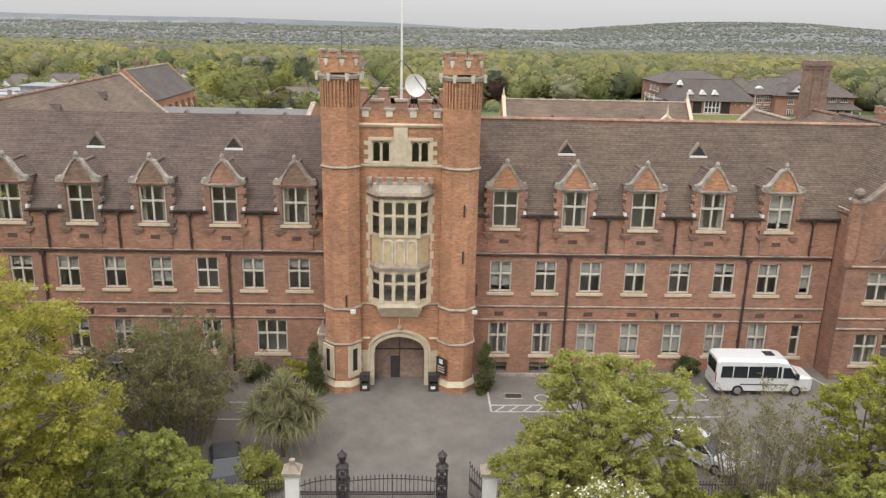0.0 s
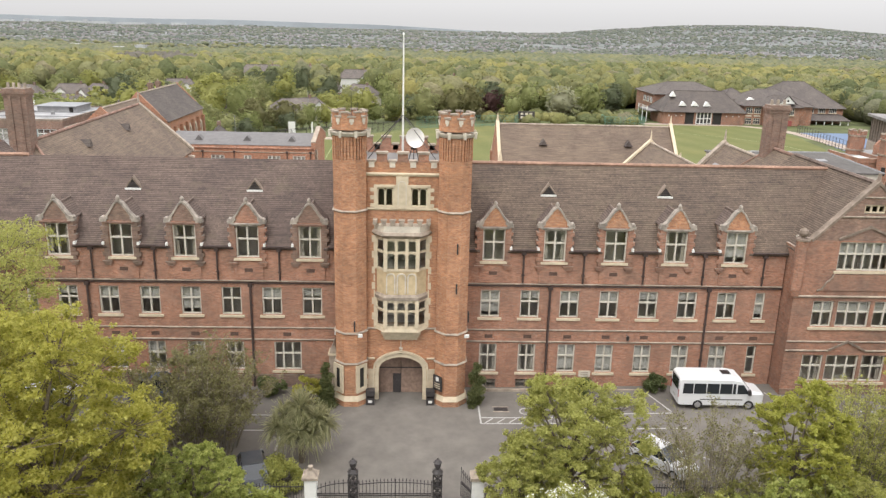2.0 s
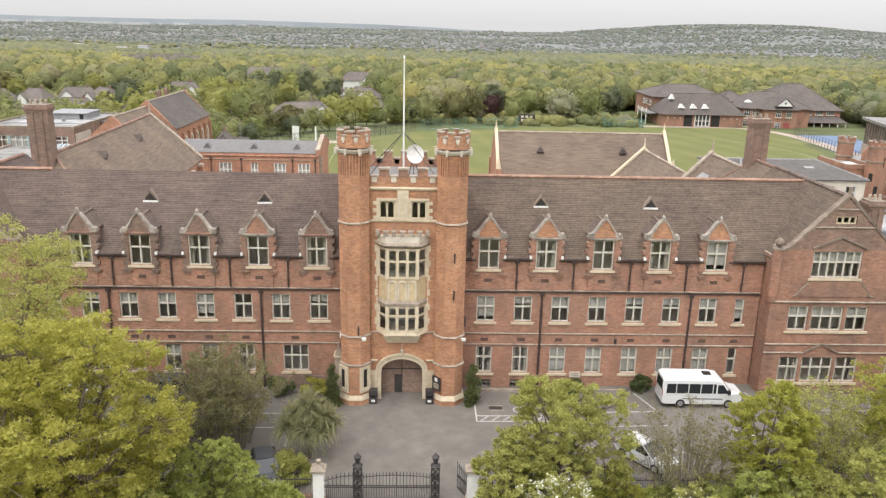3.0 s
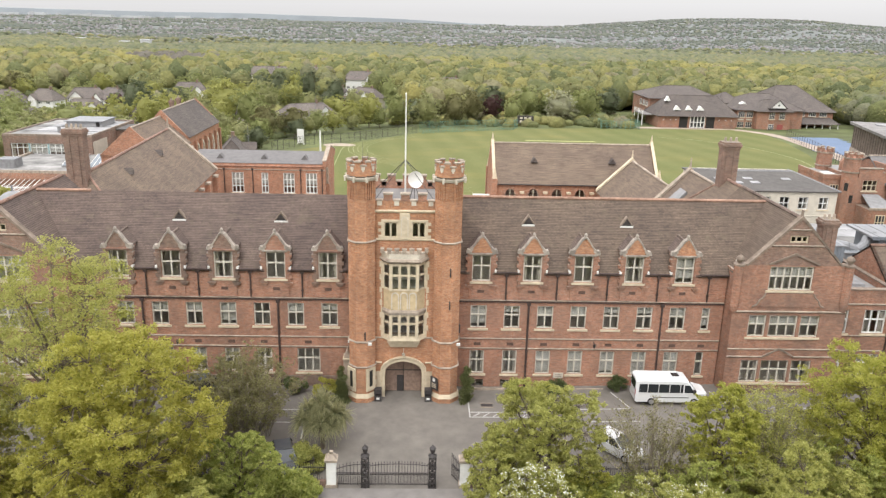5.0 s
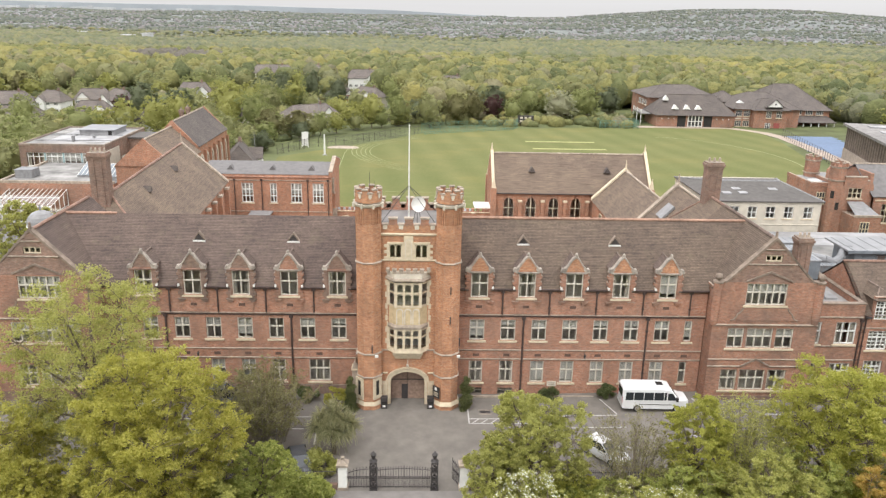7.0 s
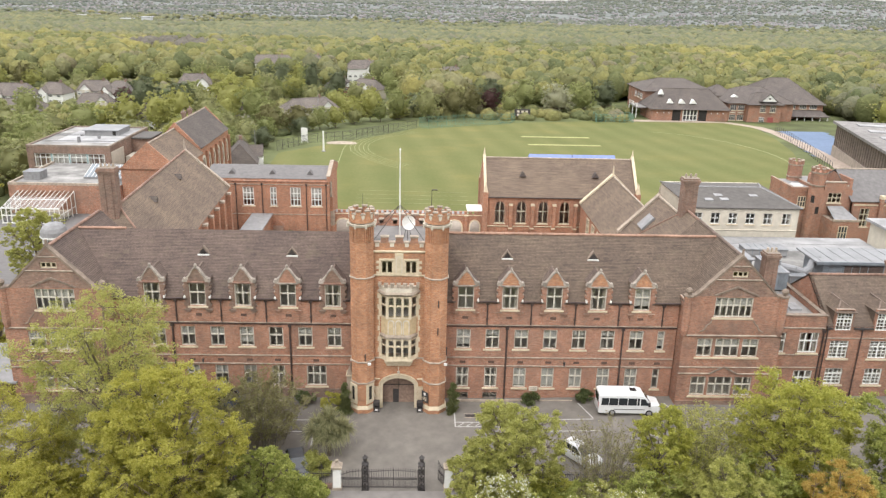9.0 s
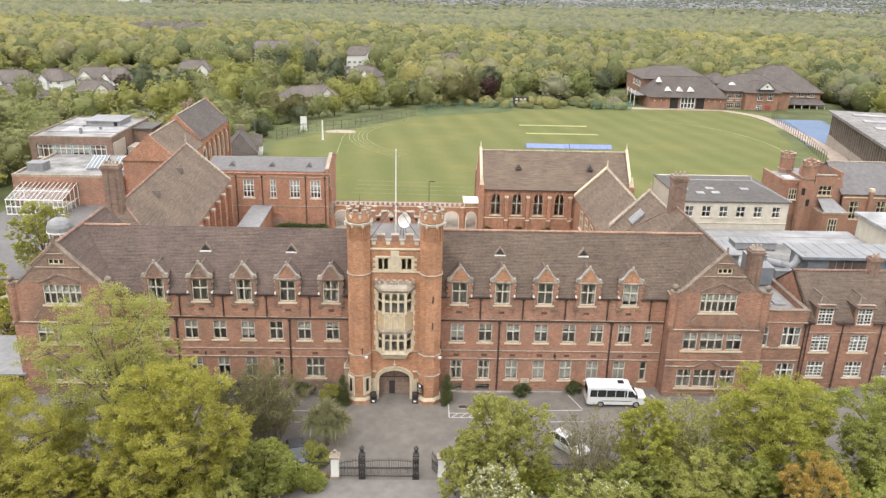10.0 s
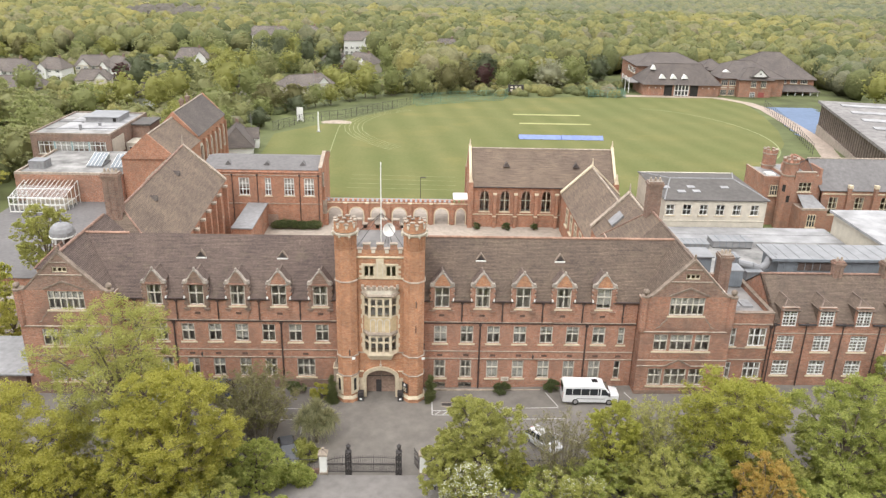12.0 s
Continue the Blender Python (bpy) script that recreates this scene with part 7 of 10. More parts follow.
def house(x, y, w, d, h, top, turn, wall, roof, label):
    z = ground_z(x, y) - 0.5
    t = thing("house", label, "house", pose(x, y, z, 0, 0, turn), "houses beyond the field")
    part("wall", boxes((-w / 2, w / 2, -d / 2, d / 2, 0, h)), wall, t)
    gable_roof(t, -w / 2, w / 2, -d / 2, d / 2, h, top, "x", roof, 0.5, ridge_mat=roof, hip0=d * 0.3, hip1=d * 0.3)
    # a gabled bay on the front
    bx, bw = (-0.26 if int(abs(x)) % 2 else 0.24) * w, min(2.4, w * 0.17)
    bay = part("bay", boxes((bx - bw, bx + bw, -d / 2 - 1.3, -d / 2, 0, h + 0.3)), wall, t)
    g = bmesh.new()
    prism(g, [(bx - bw, -d / 2 - 1.3, h + 0.3), (bx + bw, -d / 2 - 1.3, h + 0.3), (bx, -d / 2 - 1.3, h + 0.3 + bw)], (0, 1.6, 0))
    part("gable", g, WHITE, bay)
    r = bmesh.new()
    for s in (-1, 1):
        slab_roof(r, [(bx, -d / 2 - 1.6, h + 0.45 + bw), (bx, -d / 2 + 2.2, h + 0.45 + bw), (bx + s * (bw + 0.35), -d / 2 + 2.2, h + 0.1), (bx + s * (bw + 0.35), -d / 2 - 1.6, h + 0.1)], 0.12)
    pieces("roof_slope", r, roof, bay)
    n = max(2, int(w / 3.0))
    for i in range(n):
        u = -w / 2 + w * (i + 0.5) / n
        for a in (0.9, 3.5):
            if a + 1.5 < h + 0.4:
                window(t, u, -d / 2 - (1.3 if abs(u - bx) < bw else 0), a, a + 1.4, 1.7, 3, (0.3,), frame=WHITE, sill=False, backed=True)
    part("chimney_shaft", boxes((w * 0.2, w * 0.2 + 0.8, -0.4, 0.4, top - 1.0, top + 1.0)), BRICK_DARK, t)
    return t


HOUSES = [(-42, 231, 20, 10, 5.2, 8.6, 35, "render"), (-66, 230, 15, 9, 4.6, 8.0, 60, "render"), (-84, 384, 24, 11, 9.5, 13.5, 8, "white"), (-62, 392, 13, 10, 9.0, 13.5, -10, "white"), (-24, 298, 15, 9, 5.5, 9.5, -35, "render"), (-38, 306, 12, 9, 5.0, 8.6, 20, "brick"), (-32, 372, 18, 10, 8.5, 12.5, 12, "white"), (17, 352, 14, 9, 7.0, 11.5, 25, "white"), (-104, 296, 15, 9, 6.4, 10.5, 12, "white"), (-127, 266, 12, 10, 5.6, 9.8, -24, "white"), (-141, 274, 15, 9, 5.2, 9.0, 14, "render"), (-153, 262, 11, 9, 5.2, 9.2, -8, "white"), (-167, 254, 18, 10, 5.2, 9.4, 6, "white"), (-190, 266, 14, 9, 5.2, 9.2, 2, "render"), (-128, 240, 13, 8, 4.4, 7.8, 12, "render"), (-152, 226, 22, 9, 3.0, 6.6, 3, "brick"), (-184, 238, 16, 9, 3.2, 6.8, 4, "white"), (-91, 194, 11, 8, 5.2, 9.4, 82, "white")]
for x, y, w, d, h, top, turn, kind in HOUSES:
    house(x, y, w, d, h, top, turn, {"brick": BRICK_RED, "render": RENDER, "white": WHITE}[kind], ROOF_HOUSE, {"brick": "red brick house with a brown tiled roof", "render": "cream-rendered house with a brown tiled roof", "white": "white-painted house with a dark tiled roof"}[kind] + (" at the field's edge" if y < 260 else " among the trees"))
cottage = house(-44.2, 123, 13, 8, 3.0, 7.2, 100, WHITE, ROOF_DARK, "low white groundsman's cottage with a dark tiled roof")


# ---- field furniture ----
def sight_screen(x, y, w, h):
    z = ground_z(x, y)
    t = thing("sight_screen", "white cricket sight screen on a frame", "screen", pose(x, y, z))
    part("panel", boxes((-w / 2, w / 2, -0.05, 0.05, 0.4, h)), WHITE, t)
    part("leg", boxes((-w / 2, -w / 2 + 0.12, -0.6, 0.6, 0, 0.4)), WHITE, t)
    part("leg", boxes((w / 2 - 0.12, w / 2, -0.6, 0.6, 0, 0.4)), WHITE, t)


sight_screen(-34.7, 168, 2.0, 4.6)


def post(x, y, h, name, label, mat=WHITE, r=0.09):
    z = ground_z(x, y)
    t = thing(name, label, "pole", pose(x, y, z))
    b = bmesh.new()
    ring(b, 0, 0, 0, h, r, r * 0.7, 8)
    part("pole", b, mat, t)
    b = bmesh.new()
    ring(b, 0, 0, 0, 0.25, r * 2.5, r * 2, 8)
    part("base", b, LEAD, t)
    return t


post(-26.6, 150.5, 6.0, "goal_post", "white padded goal post", WHITE, 0.28)
for x, y, h in ((-41.5, 128, 9), (-36, 212, 12), (-56, 140, 7)):
    post(x, y, h, "lamp_post", "slim pale lamp post", LEAD, 0.1)
lamp_court = post(4.0, 72.5, 5.5, "lamp_post", "dark lamp post with a bent head behind the cloister", IRON, 0.07)
part("lamp_head", boxes((0, 1.1, -0.12, 0.12, 5.4, 5.55)), IRON, lamp_court)
oval = bmesh.new()
ring(oval, 0, 0, 0, 0.15, 1, 1, 24)
sand = tagged(part("long_jump_pit", oval, STONE_OLD, at=Matrix.Translation((-23.0, 167, ground_z(-23.5, 167))) @ Matrix.Diagonal((4.8, 3.0, 1, 1))), "white oval cover on the grass", "cover")


def fence(name, label, pts, h, gap, mat, rails=2, mesh=None):
    t = thing(name, label, "fence")
    for (ax, ay), (bx, by) in zip(pts, pts[1:]):
        d = math.hypot(bx - ax, by - ay)
        n = max(1, round(d / gap))
        for i in range(n + 1):
            x, y = ax + (bx - ax) * i / n, ay + (by - ay) * i / n
            part("post", shared((name, "post", h), lambda: mesh_of("post", boxes((-0.05, 0.05, -0.05, 0.05, -0.1, h)), mat)), None, t, at=pose(x, y, ground_z(x, y)))
        for k in range(rails):
            zz = h * (k + 1) / rails - 0.1
            b = bmesh.new()
            tube(b, (ax, ay, ground_z(ax, ay) + zz), (bx, by, ground_z(bx, by) + zz), 0.04, n=4)
            part("rail", b, mat, t)
        if mesh:
            b = bmesh.new()
            m = max(2, int(d / 0.45))
            for i in range(m):
                x, y = ax + (bx - ax) * i / m, ay + (by - ay) * i / m
                tube(b, (x, y, ground_z(x, y)), (x, y, ground_z(x, y) + h), 0.018, n=3)
            for k in range(int(h / 0.45)):
                zz = 0.45 * (k + 1)
                tube(b, (ax, ay, ground_z(ax, ay) + zz), (bx, by, ground_z(bx, by) + zz), 0.018, n=3)
            tagged(part("netting", b, mesh, t), kind="stuff")
    return t


fence("field_fence", "dark mesh fence along the field's edge", [(-40, 150), (-33, 166), (-21, 176), (-8, 196), (0, 208)], 3.0, 3.0, IRON, 2, IRON)
fence("net_cage", "green cricket practice nets", [(1, 211), (18, 222), (37, 230), (39, 236)], 3.6, 4.0, NET, 2, NET)
fence("net_cage", "green cricket practice nets", [(2, 205), (20, 216), (36, 224)], 1.0, 4.0, NET, 2, NET)
fence("practice_cage", "green tubular practice cage beside the pavilion", [(72, 236), (87, 236), (87, 243), (72, 243), (72, 236)], 3.4, 2.0, NET, 3, NET)
fence("court_fence", "tall dark court fence beside the path", [(112, 128), (121, 157), (136, 216)], 3.2, 3.5, IRON, 3)
sb = thing("scoreboard", "dark cricket scoreboard on legs", "scoreboard", pose(42.5, 240, ground_z(42.5, 240)))
part("board", boxes((-3.2, 3.2, -0.3, 0.3, 1.0, 4.2)), IRON, sb)
for k in range(2):
    for i in range(3):
        part("number_plate", boxes((-2.2 + i * 1.7, -1.2 + i * 1.7, -0.36, -0.3, 1.6 + k * 1.3, 2.4 + k * 1.3)), STONE_WHITE, sb)
for s in (-2.6, 2.6):
    part("leg", boxes((s - 0.1, s + 0.1, -0.1, 0.1, 0, 1.0)), IRON, sb)


# ---- trees ----
def leaf_cloud(centres, radii, count, size, rng, flat=0.55, long=1.6, shell=0.62, squat=0.8):
    """Many small leaf faces scattered through the outer part of each clump."""
    n = len(centres)
    area = np.array(radii) ** 2
    which = rng.choice(n, count, p=area / area.sum())
    d = rng.normal(size=(count, 3))
    d /= np.linalg.norm(d, axis=1)[:, None]
    r = np.array(radii)[which] * (shell + (1.12 - shell) * rng.random(count) ** 0.7)
    c = np.array(centres)[which] + d * r[:, None] * np.array((1, 1, squat))
    nrm = d * 0.45 + rng.normal(size=(count, 3)) * 0.75 + np.array((0, 0, flat))
    nrm /= np.linalg.norm(nrm, axis=1)[:, None]
    a = np.cross(nrm, rng.normal(size=(count, 3)))
    a /= np.linalg.norm(a, axis=1)[:, None] + 1e-9
    b = np.cross(nrm, a)
    s = size * (0.5 + 0.75 * rng.random(count))[:, None]
    v = np.stack((c - a * s * long * 0.45, c + b * s * 0.52 + a * s * long * 0.3, c - b * s * 0.48 + a * s * long * 0.38), 1).reshape(-1, 3)
    return v


def leaves_of(name, v, material):
    me = bpy.data.meshes.new(name)
    n = len(v) // 3
    me.vertices.add(len(v))
    me.vertices.foreach_set("co", v.astype(np.float32).ravel())
    me.loops.add(n * 3)
    me.loops.foreach_set("vertex_index", np.arange(n * 3, dtype=np.int32))
    me.polygons.add(n)
    me.polygons.foreach_set("loop_start", np.arange(0, n * 3, 3, dtype=np.int32))
    me.update(calc_edges=True)
    me.materials.append(material)
    return me


def tree(label, x, y, height, radius, mat, seed, leaves=12000, size=0.26, clumps=46, base=0.3, name="tree", trunk=0.28, flowers=None, group="forecourt trees", lobes=0, full=0):
    """A trunk that forks into limbs, each with its own leafy lobe of many small flat sprays."""
    rng = np.random.default_rng(seed)
    z0 = ground_z(x, y)
    t = thing(name, label, "tree", pose(x, y, z0 - 0.05), group)
    lo, mid = height * base, height * (0.5 + base / 2)
    half = (height - lo) / 2
    lobes = lobes or 9 + int(radius)
    heart = np.array((0, 0, mid))
    ends, reach = [], []
    for i in range(lobes):
        up = 1 - 1.9 * (i + 0.5) / lobes
        a = i * 2.4 + rng.uniform(-0.5, 0.5) + seed
        flat = math.sqrt(max(0.05, 1 - up * up))
        k = rng.uniform(0.42, 0.74)
        ends.append(np.array((flat * math.cos(a) * radius * k, flat * math.sin(a) * radius * k, mid + up * half * rng.uniform(0.58, 0.76))))
        reach.append(radius * rng.uniform(0.27, 0.42))
    cs, rs, whose = [], [], []
    while len(cs) < clumps * 7:
        j = int(rng.integers(lobes))
        out = (ends[j] - heart) / (np.linalg.norm(ends[j] - heart) + 0.01)
        d = rng.normal(size=3) + out * 0.7 + np.array((0, 0, 0.25))
        d /= np.linalg.norm(d)
        p = ends[j] + d * reach[j] * (0.35 + 0.75 * rng.random() ** 0.6) * np.array((1, 1, 0.85))
        if p[2] < max(0.35, lo * 0.8):
            continue
        if rng.random() < 0.3:
            # inner growth that fills the crown down to its skirt
            q = rng.normal(size=3)
            q *= rng.random() ** 0.4 / np.linalg.norm(q)
            p = heart + q * np.array((radius * 0.72, radius * 0.72, half * 0.86))
            j = int(np.argmin([np.linalg.norm(p - e) for e in ends]))
        cs.append(p)
        rs.append(radius * (0.03 + 0.07 * rng.random() ** 1.5))
        whose.append(j)
    wood = bmesh.new()
    top = Vector((rng.normal() * 0.2, rng.normal() * 0.2, mid))
    knee = Vector((rng.normal() * 0.15, rng.normal() * 0.15, max(0.5, lo)))
    tube(wood, (0, 0, -0.2), knee, trunk, trunk * 0.78, 9)
    tube(wood, knee, top, trunk * 0.78, trunk * 0.4, 8)
    part("trunk", wood, BARK, t)
    limbs = bmesh.new()
    for e in ends:
        f = Vector(e)
        start = knee.lerp(top, min(0.95, max(0.0, (f.z - lo) / max(0.1, 2 * half) * 0.8)))
        bend = start.lerp(f, 0.5) + Vector((rng.normal() * 0.1, rng.normal() * 0.1, 0.1 * (f - start).length))
        tube(limbs, start, bend, trunk * 0.36, trunk * 0.25, 6)
        tube(limbs, bend, f, trunk * 0.25, trunk * 0.12, 5)
    for c, j in list(zip(cs, whose))[::3]:
        tube(limbs, Vector(ends[j]).lerp(Vector(c), 0.05), c, trunk * 0.08, 0.012, 3)
    tagged(part("limb", limbs, BARK, t), kind="stuff")
    tagged(part("crown", leaves_of("crown", leaf_cloud(cs, rs, leaves, size, rng, 0.75, shell=0.15, squat=0.55), mat), None, t), kind="stuff")
    if full:
        heart_mesh = bmesh.new()
        bmesh.ops.create_icosphere(heart_mesh, subdivisions=3, radius=1.0)
        for v in heart_mesh.verts:
            v.co *= 1 + 0.3 * noise.noise(v.co * 1.7 + Vector((seed, 0, 0))) + 0.22 * noise.noise(v.co * 4.5 + Vector((0, seed, 0)))
            v.co = Vector((v.co.x * radius * full, v.co.y * radius * full, mid + v.co.z * half * (full + 0.1)))
        for f in heart_mesh.faces:
            f.smooth = True
        tagged(part("inner_crown", heart_mesh, mat, t), kind="stuff")
    if flowers:
        fm, fn, fs = flowers
        pick = [i for i in range(len(cs)) if noise.noise(Vector(cs[i]) * 0.55 + Vector((seed, 0, 0))) > -0.1]
        tagged(part("blossom", leaves_of("blossom", leaf_cloud([cs[i] + np.array((0, 0, 0.06)) for i in pick], [rs[i] * 1.05 for i in pick], fn, fs, rng, shell=0.5, long=1.1, squat=0.6), fm), None, t), kind="stuff")
    return t


def thicket(label, x, y, height, radius, mat, seed, stems=60, leaves=5000, size=0.1, name="shrub_tree"):
    """Many thin upright stems with side twigs and scattered small leaves, open enough to see through."""
    rng = np.random.default_rng(seed)
    t = thing(name, label, "tree", pose(x, y, ground_z(x, y) - 0.05), "forecourt trees")
    wood, tips = bmesh.new(), []
    for i in range(stems):
        a, k = rng.random() * math.tau, rng.random() ** 0.6
        foot = Vector((math.cos(a) * 0.4 * radius * k, math.sin(a) * 0.4 * radius * k, -0.1))
        tip = Vector((math.cos(a) * radius * k, math.sin(a) * radius * k, height * (1.02 - 0.38 * k * k) * rng.uniform(0.82, 1.05)))
        bend = foot.lerp(tip, 0.5) + Vector((-math.cos(a) * 0.12 * radius * k, -math.sin(a) * 0.12 * radius * k, 0.05 * height))
        tube(wood, foot, bend, 0.035, 0.022, 4)
        tube(wood, bend, tip, 0.022, 0.007, 3)
        for q in range(9):
            f = rng.uniform(0.35, 0.98)
            s = foot.lerp(bend, f * 2) if f < 0.5 else bend.lerp(tip, f * 2 - 1)
            e = s + Vector((rng.normal() * 0.4, rng.normal() * 0.4, rng.uniform(0.15, 0.7))) * (0.07 * height + 0.25)
            tube(wood, s, e, 0.018, 0.008, 3)
            tips += [np.array(e), np.array(s.lerp(e, 0.5))]
    tagged(part("stem", wood, TWIG, t), kind="stuff")
    tagged(part("leaf_spray", leaves_of("leaf_spray", leaf_cloud(tips, [0.22] * len(tips), leaves, size, rng, shell=0.1), mat), None, t), kind="stuff")
    return t


LEAF_GOLD = foliage("golden_maple_leaves", (0.297, 0.292, 0.061), (0.424, 0.407, 0.088), (0.539, 0.506, 0.154))
LEAF_LIME = foliage("yellow_green_leaves", (0.275, 0.286, 0.061), (0.396, 0.402, 0.083), (0.517, 0.501, 0.143))
LEAF_OLIVE = foliage("fresh_olive_leaves", (0.284, 0.295, 0.087), (0.399, 0.404, 0.122), (0.508, 0.503, 0.185))
LEAF_GREEN = foliage("spring_green_leaves", (0.238, 0.276, 0.075), (0.358, 0.389, 0.107), (0.477, 0.496, 0.170))
LEAF_DEEP = foliage("deep_green_leaves", (0.08, 0.105, 0.045), (0.135, 0.165, 0.065), (0.19, 0.22, 0.10))
LEAF_BROWN = foliage("budding_brown_twigs", (0.175, 0.168, 0.075), (0.25, 0.238, 0.11), (0.33, 0.31, 0.155))
LEAF_ORANGE = foliage("copper_orange_leaves", (0.36, 0.24, 0.065), (0.50, 0.36, 0.10), (0.58, 0.46, 0.16))
LEAF_PURPLE = foliage("purple_plum_leaves", (0.08, 0.045, 0.045), (0.13, 0.07, 0.065), (0.17, 0.095, 0.085))
LEAF_PALE = foliage("pale_blossom_leaves", (0.27, 0.28, 0.18), (0.43, 0.43, 0.29), (0.55, 0.54, 0.40))
# field-side leaf colours lightened and greyed to take in the haze over them
FIELD_GREEN = foliage("field_side_green_leaves", (0.227, 0.261, 0.101), (0.321, 0.346, 0.144), (0.423, 0.439, 0.203))
FIELD_LIME = foliage("field_side_lime_leaves", (0.296, 0.302, 0.101), (0.396, 0.400, 0.137), (0.505, 0.497, 0.202))
FIELD_OLIVE = foliage("field_side_olive_leaves", (0.268, 0.283, 0.138), (0.365, 0.373, 0.179), (0.470, 0.470, 0.244))
FIELD_DEEP = foliage("grey_green_evergreen_leaves", (0.115, 0.14, 0.085), (0.175, 0.20, 0.115), (0.24, 0.265, 0.16))
PETAL = plain("white_petals", (0.66, 0.66, 0.58), 0.7, 0.15, 5.0)

tree("large golden-green maple in fresh leaf inside the front boundary", -16.9, -21.3, 15.4, 6.3, LEAF_GOLD, 1, 89511, 0.128, 190, 0.10, trunk=0.4, lobes=22)
tree("tall light olive-green tree in thin young leaf", -23.8, -14.5, 18.6, 7.4, LEAF_OLIVE, 2, 61030, 0.116, 170, 0.16, trunk=0.38, lobes=24)
tree("broad golden-green maple by the front boundary", -31.0, -21.5, 12.6, 7.6, LEAF_GOLD, 3, 69167, 0.133, 150, 0.08, trunk=0.4, lobes=20)
thicket("thin brown-twigged tree just coming into bud", -12.9, -8.8, 7.4, 5.6, LEAF_BROWN, 4, 160, 27000, 0.115)
tree("small deep green chestnut with pinkish flower spikes", -10.7, -19.2, 7.5, 3.0, LEAF_GREEN, 5, 30515, 0.128, 80, 0.05, trunk=0.2)
tree("green small tree in the front planting", -20.5, -17.5, 8.0, 4.6, LEAF_OLIVE, 15, 28480, 0.133, 80, 0.05, trunk=0.2)
tree("golden-green small tree in the front planting", -25.5, -24.0, 8.5, 4.6, LEAF_GOLD, 31, 28480, 0.14, 80, 0.05, trunk=0.22)
tree("green small tree on the front boundary", -12.5, -26.0, 7.0, 4.2, LEAF_OLIVE, 32, 24412, 0.133, 70, 0.05, trunk=0.2)
tree("light green horse chestnut in fresh leaf beside the gate", 9.7, -16.2, 9.5, 4.5, LEAF_OLIVE, 6, 48824, 0.122, 120, 0.06, trunk=0.28, lobes=17)
tree("young green tree with upright sprays", 22.3, -17.0, 9.8, 3.3, LEAF_LIME, 7, 38652, 0.116, 110, 0.06, trunk=0.2, lobes=15)
thicket("thin sparse shrub tree with bare brown stems", 18.3, -15.2, 6.9, 5.0, LEAF_BROWN, 8, 80, 9500, 0.09)
thicket("thin sparse shrub tree coming into leaf", 27.0, -15.0, 8.6, 4.2, LEAF_OLIVE, 33, 90, 15000, 0.11)
tree("hawthorn dusted with white blossom beside the gate", 9.0, -21.5, 5.8, 3.2, LEAF_OLIVE, 9, 20343, 0.099, 70, 0.05, trunk=0.16, flowers=(PETAL, 3400, 0.11))
tree("low hawthorn with scattered white blossom", 17.6, -22.6, 5.4, 3.6, LEAF_OLIVE, 10, 24412, 0.111, 70, 0.05, trunk=0.16, flowers=(PETAL, 1500, 0.1))
tree("green small tree on the front boundary", 13.6, -25.5, 5.2, 3.6, LEAF_GREEN, 34, 20343, 0.128, 60, 0.05, trunk=0.18)
tree("broad yellow-green tree in full young leaf", 33.6, -16.2, 12.2, 6.3, LEAF_LIME, 11, 69167, 0.128, 170, 0.06, trunk=0.34, lobes=24)
tree("young copper-orange maple in fresh leaf", 33.6, -24.6, 10.0, 3.2, LEAF_ORANGE, 12, 26446, 0.099, 90, 0.08, trunk=0.18, lobes=17)
tree("tall fresh green tree in full leaf", 43.4, -19.0, 13.6, 5.8, LEAF_GREEN, 13, 69167, 0.133, 160, 0.06, trunk=0.34, lobes=22)
tree("green understorey tree along the front boundary", 26.2, -22.2, 6.6, 4.6, LEAF_OLIVE, 14, 32549, 0.128, 90, 0.04, trunk=0.2)
tree("deep green tree by the front boundary", 52.0, -14.5, 10.0, 5.4, LEAF_GREEN, 16, 40687, 0.145, 100, 0.06, trunk=0.3)
tree("green understorey tree by the copper maple", 39.0, -26.0, 7.0, 4.6, LEAF_GREEN, 35, 28480, 0.14, 80, 0.04, trunk=0.2)
tree("golden tree behind the side shed", -47.0, 11.0, 7.0, 3.6, LEAF_GOLD, 17, 22377, 0.14, 70, 0.08, trunk=0.2)
thicket("bare-twigged tree beside the side shed", -42.0, -7.5, 7.0, 3.4, LEAF_BROWN, 18, 60, 2500, 0.1)
tree("light olive tree among the western roofs", -51.0, 30.0, 13.8, 4.7, LEAF_OLIVE, 19, 40000, 0.15, 110, 0.1, trunk=0.24)
tree("golden-green tree behind the west wing", -53.5, 17.0, 9.0, 5.2, LEAF_LIME, 38, 9000, 0.26, 70, 0.06, trunk=0.22)
tree("golden-green tree beside the service block", -76.0, 40.0, 12.0, 6.0, LEAF_LIME, 36, 24412, 0.185, 80, 0.08, trunk=0.24)
tree("broad golden-green tree beside the science block", -84.0, 70.0, 13.0, 7.5, LEAF_GOLD, 37, 24412, 0.208, 90, 0.08, trunk=0.28)

